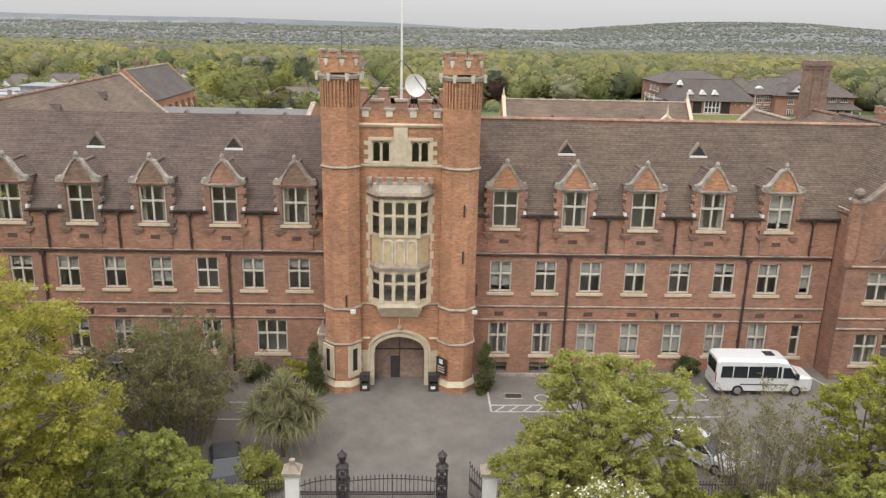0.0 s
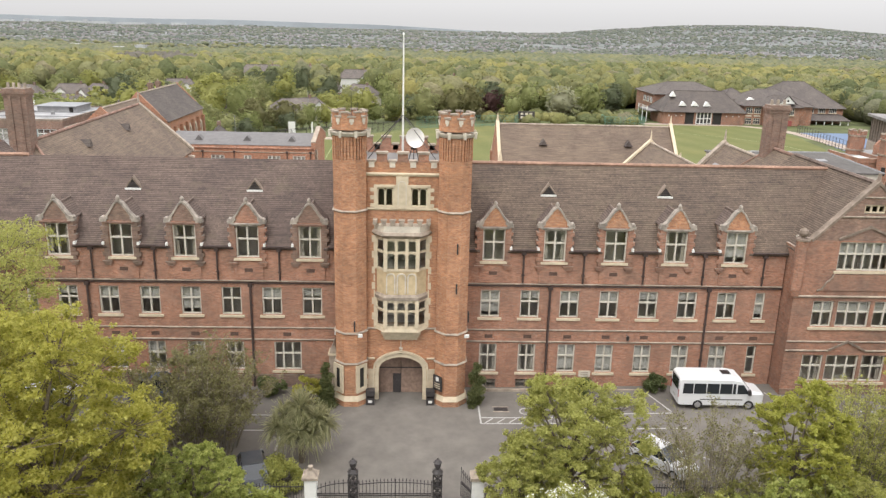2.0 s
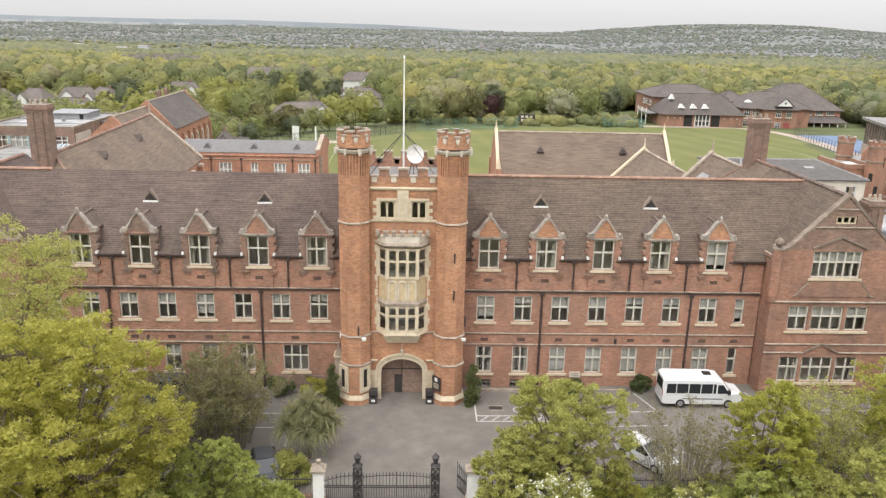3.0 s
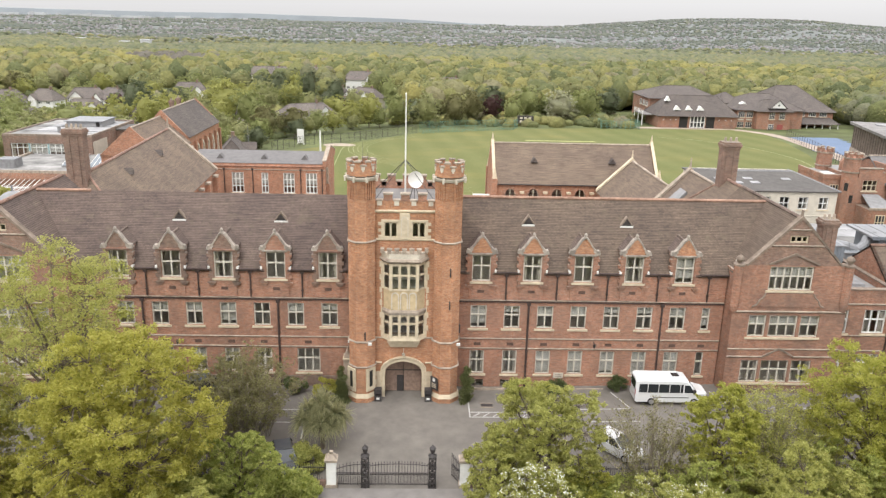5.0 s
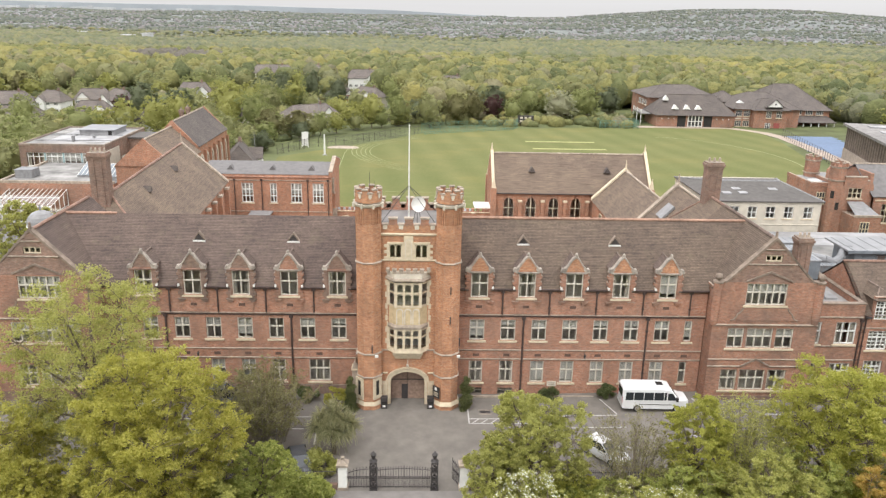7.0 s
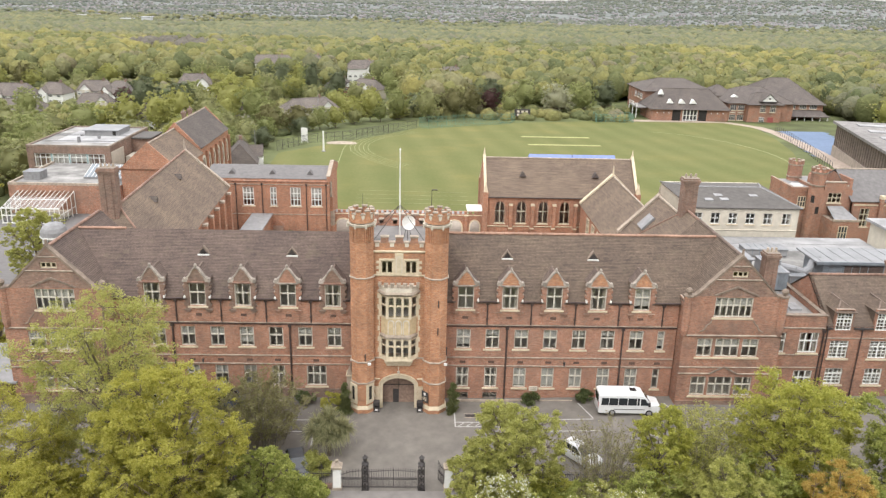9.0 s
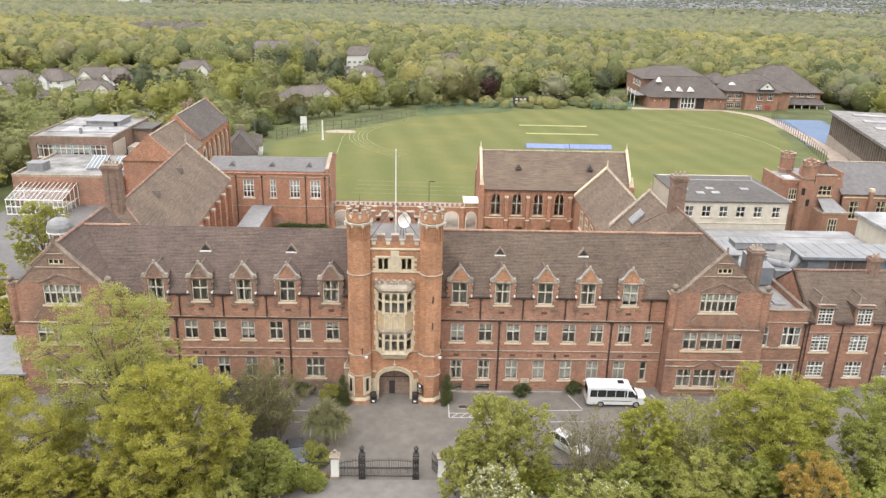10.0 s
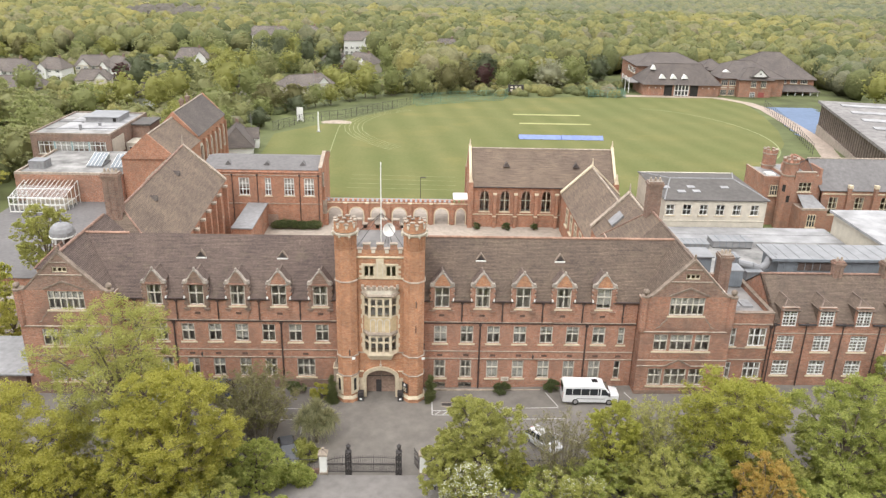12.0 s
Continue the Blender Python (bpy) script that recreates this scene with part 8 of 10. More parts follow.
tree("low olive shrub tree beside the gate pier", 7.0, -17.8, 6.0, 3.3, LEAF_OLIVE, 41, 26000, 0.115, 80, 0.04, trunk=0.16)
for i, (x, y, h, r, m) in enumerate(((20.6, -20.6, 5.6, 3.4, LEAF_GREEN), (24.0, -25.4, 5.0, 3.4, LEAF_OLIVE), (29.8, -20.6, 6.4, 3.6, LEAF_GREEN), (30.0, -26.0, 5.2, 3.2, LEAF_BROWN), (36.8, -21.2, 7.4, 3.6, LEAF_OLIVE), (44.5, -25.0, 7.2, 4.0, LEAF_GREEN), (49.5, -20.5, 8.4, 4.2, LEAF_GREEN), (-8.6, -24.0, 4.6, 2.6, LEAF_GREEN), (-17.6, -26.6, 6.4, 3.8, LEAF_OLIVE), (-21.4, -21.6, 7.0, 3.6, LEAF_GOLD), (-36.5, -17.5, 9.0, 4.6, LEAF_GOLD))):
    tree("leafy understorey tree in the boundary planting", x, y, h, r, m, 60 + i, 13000, 0.14, 60, 0.03, trunk=0.14)

for i, (x, y, h, r, m) in enumerate(((13.2, -16.6, 3.2, 2.4, LEAF_LIME), (16.8, -17.6, 2.8, 2.2, LEAF_BROWN), (20.0, -17.2, 3.4, 2.2, LEAF_OLIVE), (25.0, -17.6, 4.0, 2.8, LEAF_OLIVE), (30.0, -16.4, 4.4, 2.6, LEAF_GREEN), (-14.8, -15.8, 4.6, 3.0, LEAF_OLIVE), (-11.4, -15.2, 3.4, 2.2, LEAF_BROWN), (-18.6, -13.6, 5.0, 3.2, LEAF_OLIVE))):
    tree("low leafy shrub in the front planting", x, y, h, r, m, 80 + i, 9000, 0.13, 50, 0.02, name="shrub", trunk=0.1)


def cordyline(x, y):
    rng = random.Random(3)
    z0 = ground_z(x, y)
    t = thing("cabbage_palm", "grey-green cabbage palm with spiky strap leaves", "palm", pose(x, y, z0))
    trunk, heads = bmesh.new(), [(0, 0, 3.7), (-1.0, 0.3, 3.2), (1.0, -0.2, 3.3), (0.1, -0.9, 2.8), (-0.7, -0.7, 2.5), (0.8, -0.7, 2.4), (0.3, 0.9, 3.2), (-1.5, -0.2, 2.7), (1.5, 0.1, 2.8), (0, 0.2, 4.1)]
    tube(trunk, (0, 0, -0.1), (0, 0, 1.8), 0.2, 0.17, 8)
    for h in heads:
        tube(trunk, (0, 0, 1.6), h, 0.13, 0.09, 6)
    part("trunk", trunk, BARK, t)
    for h in heads:
        vs = []
        for i in range(230):
            a, e = rng.uniform(0, math.tau), rng.uniform(-0.9, 1.4)
            d = Vector((math.cos(a) * math.cos(e), math.sin(a) * math.cos(e), math.sin(e)))
            side = d.cross(Vector((0, 0, 1))).normalized() * 0.055
            L = rng.uniform(0.9, 1.45)
            p0, p1 = Vector(h), Vector(h) + d * L * 0.6
            p2 = Vector(h) + d * L + Vector((0, 0, -0.22 * L * (1.2 - math.sin(e))))
            vs += [p0 - side, p0 + side, p1 + side, p1 - side, p1 - side, p1 + side, p2 + side * 0.2, p2 - side * 0.2]
        tagged(part("leaf_head", leaves_of("leaf_head", np.array([list(v) for v in vs]), PALM), None, t), kind="stuff")


CYPRESS = foliage("cypress_sprays", (0.11, 0.13, 0.055), (0.165, 0.185, 0.075), (0.22, 0.235, 0.1))
PALM = foliage("cordyline_leaves", (0.21, 0.21, 0.105), (0.34, 0.335, 0.185), (0.46, 0.445, 0.275))
cordyline(-6.3, -10.2)


def bush(label, x, y, h, r, mat, seed, leaves=3000, size=0.14, name="bush", upright=False):
    rng = np.random.default_rng(seed)
    t = thing(name, label, "shrub", pose(x, y, ground_z(x, y)), "shrubs by the wall")
    cs, rs = [], []
    stem = bmesh.new()
    for i in range(26):
        if upright:
            z = h * (i + 0.5) / 26
            w = r * (1.0 - 0.55 * (z / h) ** 4)
            cs.append(np.array((rng.normal() * 0.25 * w, rng.normal() * 0.25 * w, z)))
            rs.append(w * rng.uniform(0.4, 0.7))
        else:
            a = rng.random() * math.tau
            k = rng.random() ** 0.5 * r * 0.85
            c = np.array((k * math.cos(a), k * math.sin(a), h * (0.18 + 0.72 * rng.random() * (1 - 0.5 * (k / r) ** 2))))
            cs.append(c)
            rs.append(min(r, h) * rng.uniform(0.14, 0.32))
            tube(stem, (0, 0, 0), c, 0.03, 0.008, 3)
    tube(stem, (0, 0, -0.1), (0, 0, h * 0.6), 0.06, 0.02, 6)
    part("stem", stem, BARK, t)
    tagged(part("foliage", leaves_of("foliage", leaf_cloud(cs, rs, leaves, size, rng, long=1.4, shell=0.3), mat), None, t), kind="stuff")


bush("dark columnar cypress beside the gateway", -5.5, -3.3, 3.5, 0.75, CYPRESS, 21, 5000, 0.12, "cypress", True)
bush("dark columnar cypress beside the gateway", 5.35, -3.1, 3.4, 0.7, CYPRESS, 22, 5000, 0.12, "cypress", True)
bush("yellow-green rounded shrub beside the gateway", -6.9, -2.6, 2.3, 1.2, LEAF_GOLD, 23, 3500, 0.14)
bush("dark green shrub under the windows", -9.9, -1.3, 1.5, 1.3, LEAF_DEEP, 24, 3000, 0.14)
bush("low green shrub against the wall", 13.6, -1.0, 1.2, 1.2, LEAF_DEEP, 25, 2500, 0.13)
bush("green shrub against the wall", 19.4, -0.9, 1.5, 1.0, LEAF_DEEP, 26, 2500, 0.13)
bush("green shrub below the palm", -7.2, -12.6, 1.8, 1.6, LEAF_OLIVE, 27, 4000, 0.16)
bush("low green boundary shrub", -6.9, -16.4, 1.3, 1.2, LEAF_GREEN, 28, 4500, 0.18)
bush("green boundary shrub by the gate pier", 7.0, -17.4, 2.0, 1.4, LEAF_GREEN, 29, 3500, 0.16)
bush("climbing green shrub on the east range", 57.5, -0.8, 5.0, 1.4, LEAF_GREEN, 30, 4000, 0.2)
bush("climbing green shrub on the east range", 66.5, -0.8, 4.2, 1.6, LEAF_GREEN, 31, 4000, 0.2)
for i, x in enumerate((14.6, 20.0, 25.2)):
    bush("small clipped evergreen in the courtyard", x, 57.5 if x > 0 else 55.8, 1.6, 0.8, LEAF_DEEP, 40 + i, 900, 0.2)

hedge_rng = np.random.default_rng(61)
court_hedge = thing("hedge", "clipped dark green hedge below the gymnasium wall", "hedge", pose(0, 0, 0))
cs = [np.array((-22.4 + 0.4 * i, 56.4 + hedge_rng.normal() * 0.12, 0.15 + hedge_rng.normal() * 0.1)) for i in range(20)]
tagged(part("foliage", leaves_of("foliage", leaf_cloud(cs, [0.85] * 20, 6000, 0.2, hedge_rng, shell=0.5), LEAF_DEEP), None, court_hedge), kind="stuff")
part("stem", boxes((-22.4, -14.6, 56.3, 56.5, -0.8, 0.1)), BARK, court_hedge)

MID = [(-58, 205, 15, 7, "g"), (-70, 190, 13, 6, "o"), (-82, 176, 15, 7, "y"), (-98, 158, 13, 7, "g"), (-112, 140, 14, 8, "o"), (-95, 120, 14, 8, "g"), (-105, 95, 15, 9, "o"), (-88, 100, 12, 6, "g"), (-118, 110, 14, 8, "y"), (-66, 150, 11, 5, "g"), (-58, 168, 10, 5, "o"), (-48, 182, 11, 5.5, "b"), (-40, 190, 10, 5, "b"), (-52, 196, 12, 5, "g"), (-18, 226, 13, 6, "y"), (-8, 232, 13, 6, "g"), (4, 230, 14, 7, "o"), (14, 240, 13, 6, "b"), (22, 246, 14, 6, "b"), (30, 250, 12, 5, "p"), (38, 246, 11, 5, "g"), (59, 256, 13, 9, "w"), (70, 256, 15, 7, "g"), (-64, 300, 17, 6, "d"), (-74, 312, 15, 6, "d"), (-50, 296, 18, 5.5, "d"), (-38, 300, 14, 6, "d"), (-80, 262, 15, 7, "y"), (-92, 250, 13, 6, "g"), (-142, 214, 12, 6, "g"), (-120, 250, 9, 5, "p"), (-90, 226, 15, 7, "d"), (-72, 246, 10, 5, "g"), (-28, 276, 11, 6, "o"), (-10, 280, 13, 6, "g"), (6, 300, 14, 7, "o"), (-134, 170, 14, 8, "g"), (-140, 130, 15, 9, "o"), (-130, 90, 14, 9, "g"), (-20, 262, 10, 5, "y"), (82, 268, 15, 7, "d"), (98, 272, 16, 8, "g"), (116, 276, 15, 8, "d"), (134, 278, 16, 8, "g"), (152, 272, 16, 8, "o"), (168, 262, 15, 8, "d"), (176, 246, 15, 8, "g"), (186, 228, 14, 7, "y"), (46, 262, 15, 7, "g"), (32, 268, 15, 7, "d"), (-45, 154, 7, 4, "d"), (-51, 160, 8, 4.5, "o"), (-47, 171, 8, 4.5, "g"), (-38, 182, 7, 4, "d"), (-54, 146, 9, 4.5, "g"), (-62, 138, 12, 6, "y"), (-72, 124, 13, 6, "o"), (-60, 122, 12, 5, "y"), (-84, 90, 12, 6, "o"), (-88, 78, 12, 6, "y")]
KINDS = {"g": (FIELD_GREEN, "green field-side tree in young leaf"), "o": (FIELD_OLIVE, "light olive field-side tree in young leaf"), "y": (FIELD_LIME, "yellow-green field-side tree in young leaf"), "b": (LEAF_BROWN, "thin brownish tree coming into bud by the field"), "p": (LEAF_PURPLE, "small purple-leaved plum tree"), "w": (LEAF_PALE, "pale blossoming tree beside the scoreboard"), "d": (FIELD_DEEP, "tall dark evergreen tree near the houses")}
spread = random.Random(8)
for i in range(130):
    x, y = spread.uniform(-230, -52), spread.uniform(100, 345)
    if any(abs(x - q[0]) < 10 and -30 < y - q[1] < 8 for q in HOUSES) or (x < -90 and 195 < y < 290) or inside_field(x - 6, y) or inside_field(x + 8, y) or (x > -82 and y < 112):
        continue
    MID.append((x, y, spread.uniform(8, 14), spread.uniform(4.5, 7), spread.choice("ggoooyyyb")))
for i in range(40):
    x, y = spread.uniform(-55, 75), spread.uniform(236, 320)
    if any(abs(x - q[0]) < 10 and -24 < y - q[1] < 9 for q in HOUSES):
        continue
    MID.append((x, y, spread.uniform(8, 14), spread.uniform(4.5, 7), spread.choice("ggooyd")))
MID = [q for q in MID if not (88 < q[0] < 182 and 238 < q[1] < 304)]
MID += [(-70, 221, 17, 9, "y"), (-81, 195, 15, 6.5, "y"), (-102, 221, 17, 8, "d"), (-95, 184, 13, 6, "y"), (-103, 179, 11, 6.5, "y"), (-84, 229, 13, 5.5, "o"), (-63, 259, 11, 5.5, "o"), (-52, 198, 10, 6, "g"), (-34, 199, 9, 4.5, "g"), (-24, 217, 11, 6, "y"), (-43, 192, 6, 3.5, "g"), (-36, 195, 7, 4, "o"), (-29, 204, 8, 4.5, "y"), (-23, 214, 7, 4, "o"), (-14, 225, 8, 4.5, "g"), (-7, 233, 8, 5, "y"), (0, 245, 8, 4.5, "o"), (-48, 198, 8, 4.5, "o")]
first_of = {}
for i, (x, y, h, r, k) in enumerate(MID):
    m, lab = KINDS[k]
    v = (k, i % 3)
    if v not in first_of:
        first_of[v] = (tree(lab, x, y, h, r, m, 100 + i, 6000, 0.42, 40, 0.03, group="trees round the field", trunk=0.3, full=0.5), h, r)
    else:
        ob, h0, r0 = first_of[v]
        copy_thing(ob, Matrix.Translation((x, y, ground_z(x, y) - 0.05)) @ Matrix.Rotation(spread.uniform(0, 6), 4, "Z") @ Matrix.Diagonal((r / r0, r / r0, h / h0, 1)))


# ---- woods and town to the hills ----
def blob_protos(level, n, rng):
    out = []
    for i in range(n):
        bm = bmesh.new()
        bmesh.ops.create_icosphere(bm, subdivisions=level, radius=1.0)
        for v in bm.verts:
            o = noise.noise(v.co * 1.6 + Vector((i * 7.3, 0, 0))) * 0.34 + noise.noise(v.co * 3.9 + Vector((0, i * 5.1, 0))) * 0.26 + rng.uniform(-0.07, 0.07)
            v.co *= 1 + o
            v.co.z *= 0.95
        bm.verts.index_update()
        out.append((np.array([v.co[:] for v in bm.verts]), np.array([[v.index for v in f.verts] for f in bm.faces])))
        bm.free()
    return out


def scatter(name, label, places, protos, mat, category):
    V, F, at = [], [], 0
    for i, (x, y, z, sx, sy, sz, a) in enumerate(places):
        v, f = protos[i % len(protos)]
        c, s = math.cos(a), math.sin(a)
        p = v * np.array((sx, sy, sz))
        q = np.stack((p[:, 0] * c - p[:, 1] * s + x, p[:, 0] * s + p[:, 1] * c + y, p[:, 2] + z), 1)
        V.append(q)
        F.append(f + at)
        at += len(v)
    V, F = np.concatenate(V), np.concatenate(F)
    me = bpy.data.meshes.new(name)
    me.vertices.add(len(V))
    me.vertices.foreach_set("co", V.astype(np.float32).ravel())
    k = F.shape[1]
    me.loops.add(F.size)
    me.loops.foreach_set("vertex_index", F.astype(np.int32).ravel())
    me.polygons.add(len(F))
    me.polygons.foreach_set("loop_start", np.arange(0, F.size, k, dtype=np.int32))
    me.polygons.foreach_set("use_smooth", np.full(len(F), k == 3))
    me.update(calc_edges=True)
    me.materials.append(mat)
    return tagged(new(name, me), label, category, kind="stuff")


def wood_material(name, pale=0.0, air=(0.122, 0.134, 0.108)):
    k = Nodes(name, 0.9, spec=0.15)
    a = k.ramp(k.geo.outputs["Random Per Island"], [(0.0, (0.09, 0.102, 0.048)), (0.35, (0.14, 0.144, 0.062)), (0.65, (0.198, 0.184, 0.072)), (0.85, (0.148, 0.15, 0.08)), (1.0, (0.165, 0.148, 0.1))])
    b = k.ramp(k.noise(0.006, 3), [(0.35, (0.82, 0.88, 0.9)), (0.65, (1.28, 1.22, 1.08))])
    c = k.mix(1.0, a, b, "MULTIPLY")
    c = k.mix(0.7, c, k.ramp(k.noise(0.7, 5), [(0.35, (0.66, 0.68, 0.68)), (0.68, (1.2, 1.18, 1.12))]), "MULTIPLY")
    # distance haze is painted in: the canopy colour fades to the air colour
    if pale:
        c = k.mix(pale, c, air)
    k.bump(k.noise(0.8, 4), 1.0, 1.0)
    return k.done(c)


WOOD = wood_material("woodland_canopy")
# darks lifted and brights lowered, so haze is part of the leaf colour
k = Nodes("young_woodland_leaves", 0.85, spec=0.15)
tint = k.math("ADD", k.noise(0.085, 2), k.math("MULTIPLY", k.geo.outputs["Random Per Island"], 0.16))
WOOD_LEAF = k.done(k.ramp(tint, [(0.40, (0.12, 0.136, 0.08)), (0.52, (0.148, 0.156, 0.076)), (0.64, (0.198, 0.19, 0.08)), (0.78, (0.232, 0.208, 0.092))]))
WOOD_FAR_HAZED = wood_material("hazed_far_canopy", 0.4)
WOOD_HAZE_BLUE = wood_material("hazed_distant_canopy", 0.7, (0.112, 0.128, 0.13))
# street and garden colour, greyed to include the haze of distance
SUBURB = plain("hazed_streets_and_gardens", (0.15, 0.163, 0.155), 0.95, 0.3, 0.02)
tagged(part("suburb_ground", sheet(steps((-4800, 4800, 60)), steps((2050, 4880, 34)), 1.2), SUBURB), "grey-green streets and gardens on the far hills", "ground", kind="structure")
rng = random.Random(11)


def clear_of(x, y):
    if y < 345 and -230 < x < -5 and y > 190:
        return False
    if any(abs(x - q[0]) < 11 and -26 < y - q[1] < 7 for q in HOUSES):
        return False
    if -110 < x < 30 and 300 < y < 410:
        return rng.random() < 0.6
    return True


near, mid, far, town_trees = [], [], [], []
y = 262.0
while y < 2500:
    step = 7.5 if y < 480 else (10.5 if y < 1000 else 15.5)
    half = 140 + y * 0.72
    x = -half
    while x < half:
        px, py = x + rng.uniform(-0.5, 0.5) * step, y + rng.uniform(-0.5, 0.5) * step
        field_edge = 262 + (0 if px < 60 or px > 185 else 40)
        if py > field_edge and clear_of(px, py) and rng.random() > (y - 1650) / 850 and not (330 < px - (py - 1400) * 0.25 < 520 and 1330 < py < 1500):
            r = step * rng.uniform(0.55, 0.92)
            h = rng.uniform(9, 14)
            (near if y < 310 else mid if y < 640 else far).append((px, py, ground_z(px, py) + h * 0.55, r, r, h * 0.55, rng.uniform(0, 6)))
        x += step
    y += step
for i in range(900):
    a = rng.choice((-1, 1))
    px, py = a * rng.uniform(125, 360) + (-30 if a < 0 else 50), rng.uniform(-40, 262)
    if -190 < px < -60 and 185 < py < 262:
        continue
    if (a < 0 and px > -125 - 0.2 * max(0, 150 - py)) or (a > 0 and px < 185):
        continue
    r, h = rng.uniform(4.5, 7.5), rng.uniform(9, 14)
    (near if px > -150 and px < 230 and py > 120 else mid).append((px, py, ground_z(px, py) + h * 0.55, r, r, h * 0.55, rng.uniform(0, 6)))
under = []
for i in range(1500):
    px, py = rng.uniform(-235, -44), rng.uniform(84, 345)
    if any(abs(px - q[0]) < 10 and -16 < py - q[1] < 9 for q in HOUSES) or inside_field(px + 3, py) or (px > -80 and py < 112) or (abs(px + 47) < 9 and abs(py - 124) < 10):
        continue
    r, h = rng.uniform(2.0, 4.2), rng.uniform(1.6, 3.6)
    under.append((px, py, ground_z(px, py) + h * 0.3, r, r * 0.8, h, rng.uniform(0, 6)))
for i in range(330):
    px, py = rng.uniform(-60, 160), rng.uniform(238, 268)
    if any(abs(px - q[0]) < 10 and -16 < py - q[1] < 9 for q in HOUSES) or (86 < px < 168 and py < 262):
        continue
    r, h = rng.uniform(2.0, 4.0), rng.uniform(1.6, 3.2)
    under.append((px, py, ground_z(px, py) + h * 0.3, r, r * 0.8, h, rng.uniform(0, 6)))
scatter("undergrowth", "rough garden shrubs and undergrowth between the houses", under, blob_protos(2, 7, rng), WOOD, "shrubs")
scatter("wood", "dense mixed spring woodland beyond the field", near, blob_protos(2, 9, rng), WOOD, "wood")
def lobed(trees, per, share):
    """Leafy lobes over the top and sides of each tree."""
    out, sizes = [], []
    for x, y, z, rx, ry, rz, a in trees:
        for j in range(per):
            up = rng.uniform(-0.15, 1.0)
            flat = math.sqrt(max(0.0, 1 - up * up))
            b = j * 2.4 + a + rng.uniform(-0.5, 0.5)
            k = rng.uniform(0.72, 1.02)
            out.append((x + rx * k * flat * math.cos(b), y + ry * k * flat * math.sin(b), z + rz * k * up))
            sizes.append(rx * share * rng.uniform(0.6, 1.25))
    return out, sizes


in_sight = [q for q in near + mid if abs(q[0] - 8) < 18 + 0.63 * (q[1] + 75) and q[1] < 640]
edge_wood = [q for q in in_sight if q[1] < 400]
deep_wood = [q for q in in_sight if q[1] >= 400]
leafy = np.random.default_rng(12)
cover = np.concatenate([leaf_cloud(*lobed(trees, per, share), count, size, leafy, 0.9, 1.4, 0.35, 0.75) for trees, per, share, count, size in ((edge_wood, 15, 0.34, 170000, 0.78), (deep_wood, 8, 0.4, 90000, 1.15), (under, 7, 0.4, 42000, 0.55))])
tagged(new("wood_leaves", leaves_of("wood_leaves", cover, WOOD_LEAF)), "ragged young leaves over the near woodland", "leaves", kind="stuff")
bare = [q for q in mid if ((q[0] + 183) / 34) ** 2 + ((q[1] - 535) / 46) ** 2 < 1]
mid = [q for q in mid if q not in bare]
k = Nodes("bare_wood_canopy", 0.95, spec=0.1)
BARE = k.done(k.ramp(k.noise(0.5, 5), [(0.3, (0.085, 0.078, 0.066)), (0.7, (0.14, 0.126, 0.108))]))
scatter("wood", "grey-brown stand of bare trees within the green wood", bare, blob_protos(2, 5, rng), BARE, "wood")
scatter("wood", "wide spring woodland running down the vale", mid, blob_protos(2, 9, rng), WOOD, "wood")
scatter("wood", "far woodland canopy in the vale", far, blob_protos(1, 9, rng), WOOD_FAR_HAZED, "wood")
for i in range(26000):
    py = 2000 + 2800 * rng.random() ** 1.2
    px = rng.uniform(-0.75, 0.75) * py
    if noise.noise((px * 0.0014, py * 0.0055, 9.0)) > 0.04 and rng.random() < 0.8:
        continue
    r = rng.uniform(3, 8) * py / 3000
    town_trees.append((px, py, ground_z(px, py) + 2, r * 1.5, r, rng.uniform(4, 8), rng.uniform(-0.3, 0.3)))
scatter("far_trees", "distant tree belts between the houses", town_trees, blob_protos(1, 7, rng), WOOD_HAZE_BLUE, "trees")


def box_proto():
    v = np.array([(-1, -1, 0), (1, -1, 0), (1, 1, 0), (-1, 1, 0), (-1, -1, 1), (1, -1, 1), (1, 1, 1), (-1, 1, 1)], float)
    f = np.array([(0, 1, 5, 4), (1, 2, 6, 5), (2, 3, 7, 6), (3, 0, 4, 7), (4, 5, 6, 7)])
    return [(v, f)]


def roof_proto():
    v = np.array([(-1.1, -1.1, 0), (1.1, -1.1, 0), (1.1, 1.1, 0), (-1.1, 1.1, 0), (-0.8, 0, 1), (0.8, 0, 1)], float)
    f = np.array([(0, 1, 5, 4), (2, 3, 4, 5), (1, 2, 5, 5), (3, 0, 4, 4)])
    return [(v, np.array([(0, 1, 5), (0, 5, 4), (2, 3, 4), (2, 4, 5), (1, 2, 5), (3, 0, 4)]))]


# wall and roof colours drawn together in grey, with haze painted in
k = Nodes("far_house_walls", 0.8)
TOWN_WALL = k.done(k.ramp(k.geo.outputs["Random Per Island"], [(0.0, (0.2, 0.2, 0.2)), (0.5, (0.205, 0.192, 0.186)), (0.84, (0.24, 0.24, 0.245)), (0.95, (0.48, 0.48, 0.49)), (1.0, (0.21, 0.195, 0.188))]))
k = Nodes("far_house_roofs", 0.8)
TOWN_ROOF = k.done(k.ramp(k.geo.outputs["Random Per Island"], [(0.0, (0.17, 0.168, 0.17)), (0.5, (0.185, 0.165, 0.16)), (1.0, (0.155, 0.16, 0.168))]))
# concrete made paler, its distance haze put into the colour
HAZED_CONCRETE = plain("hazed_concrete", (0.40, 0.405, 0.42), 0.9, 0.1, 0.05)
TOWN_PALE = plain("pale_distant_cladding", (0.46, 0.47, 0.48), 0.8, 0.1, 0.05)
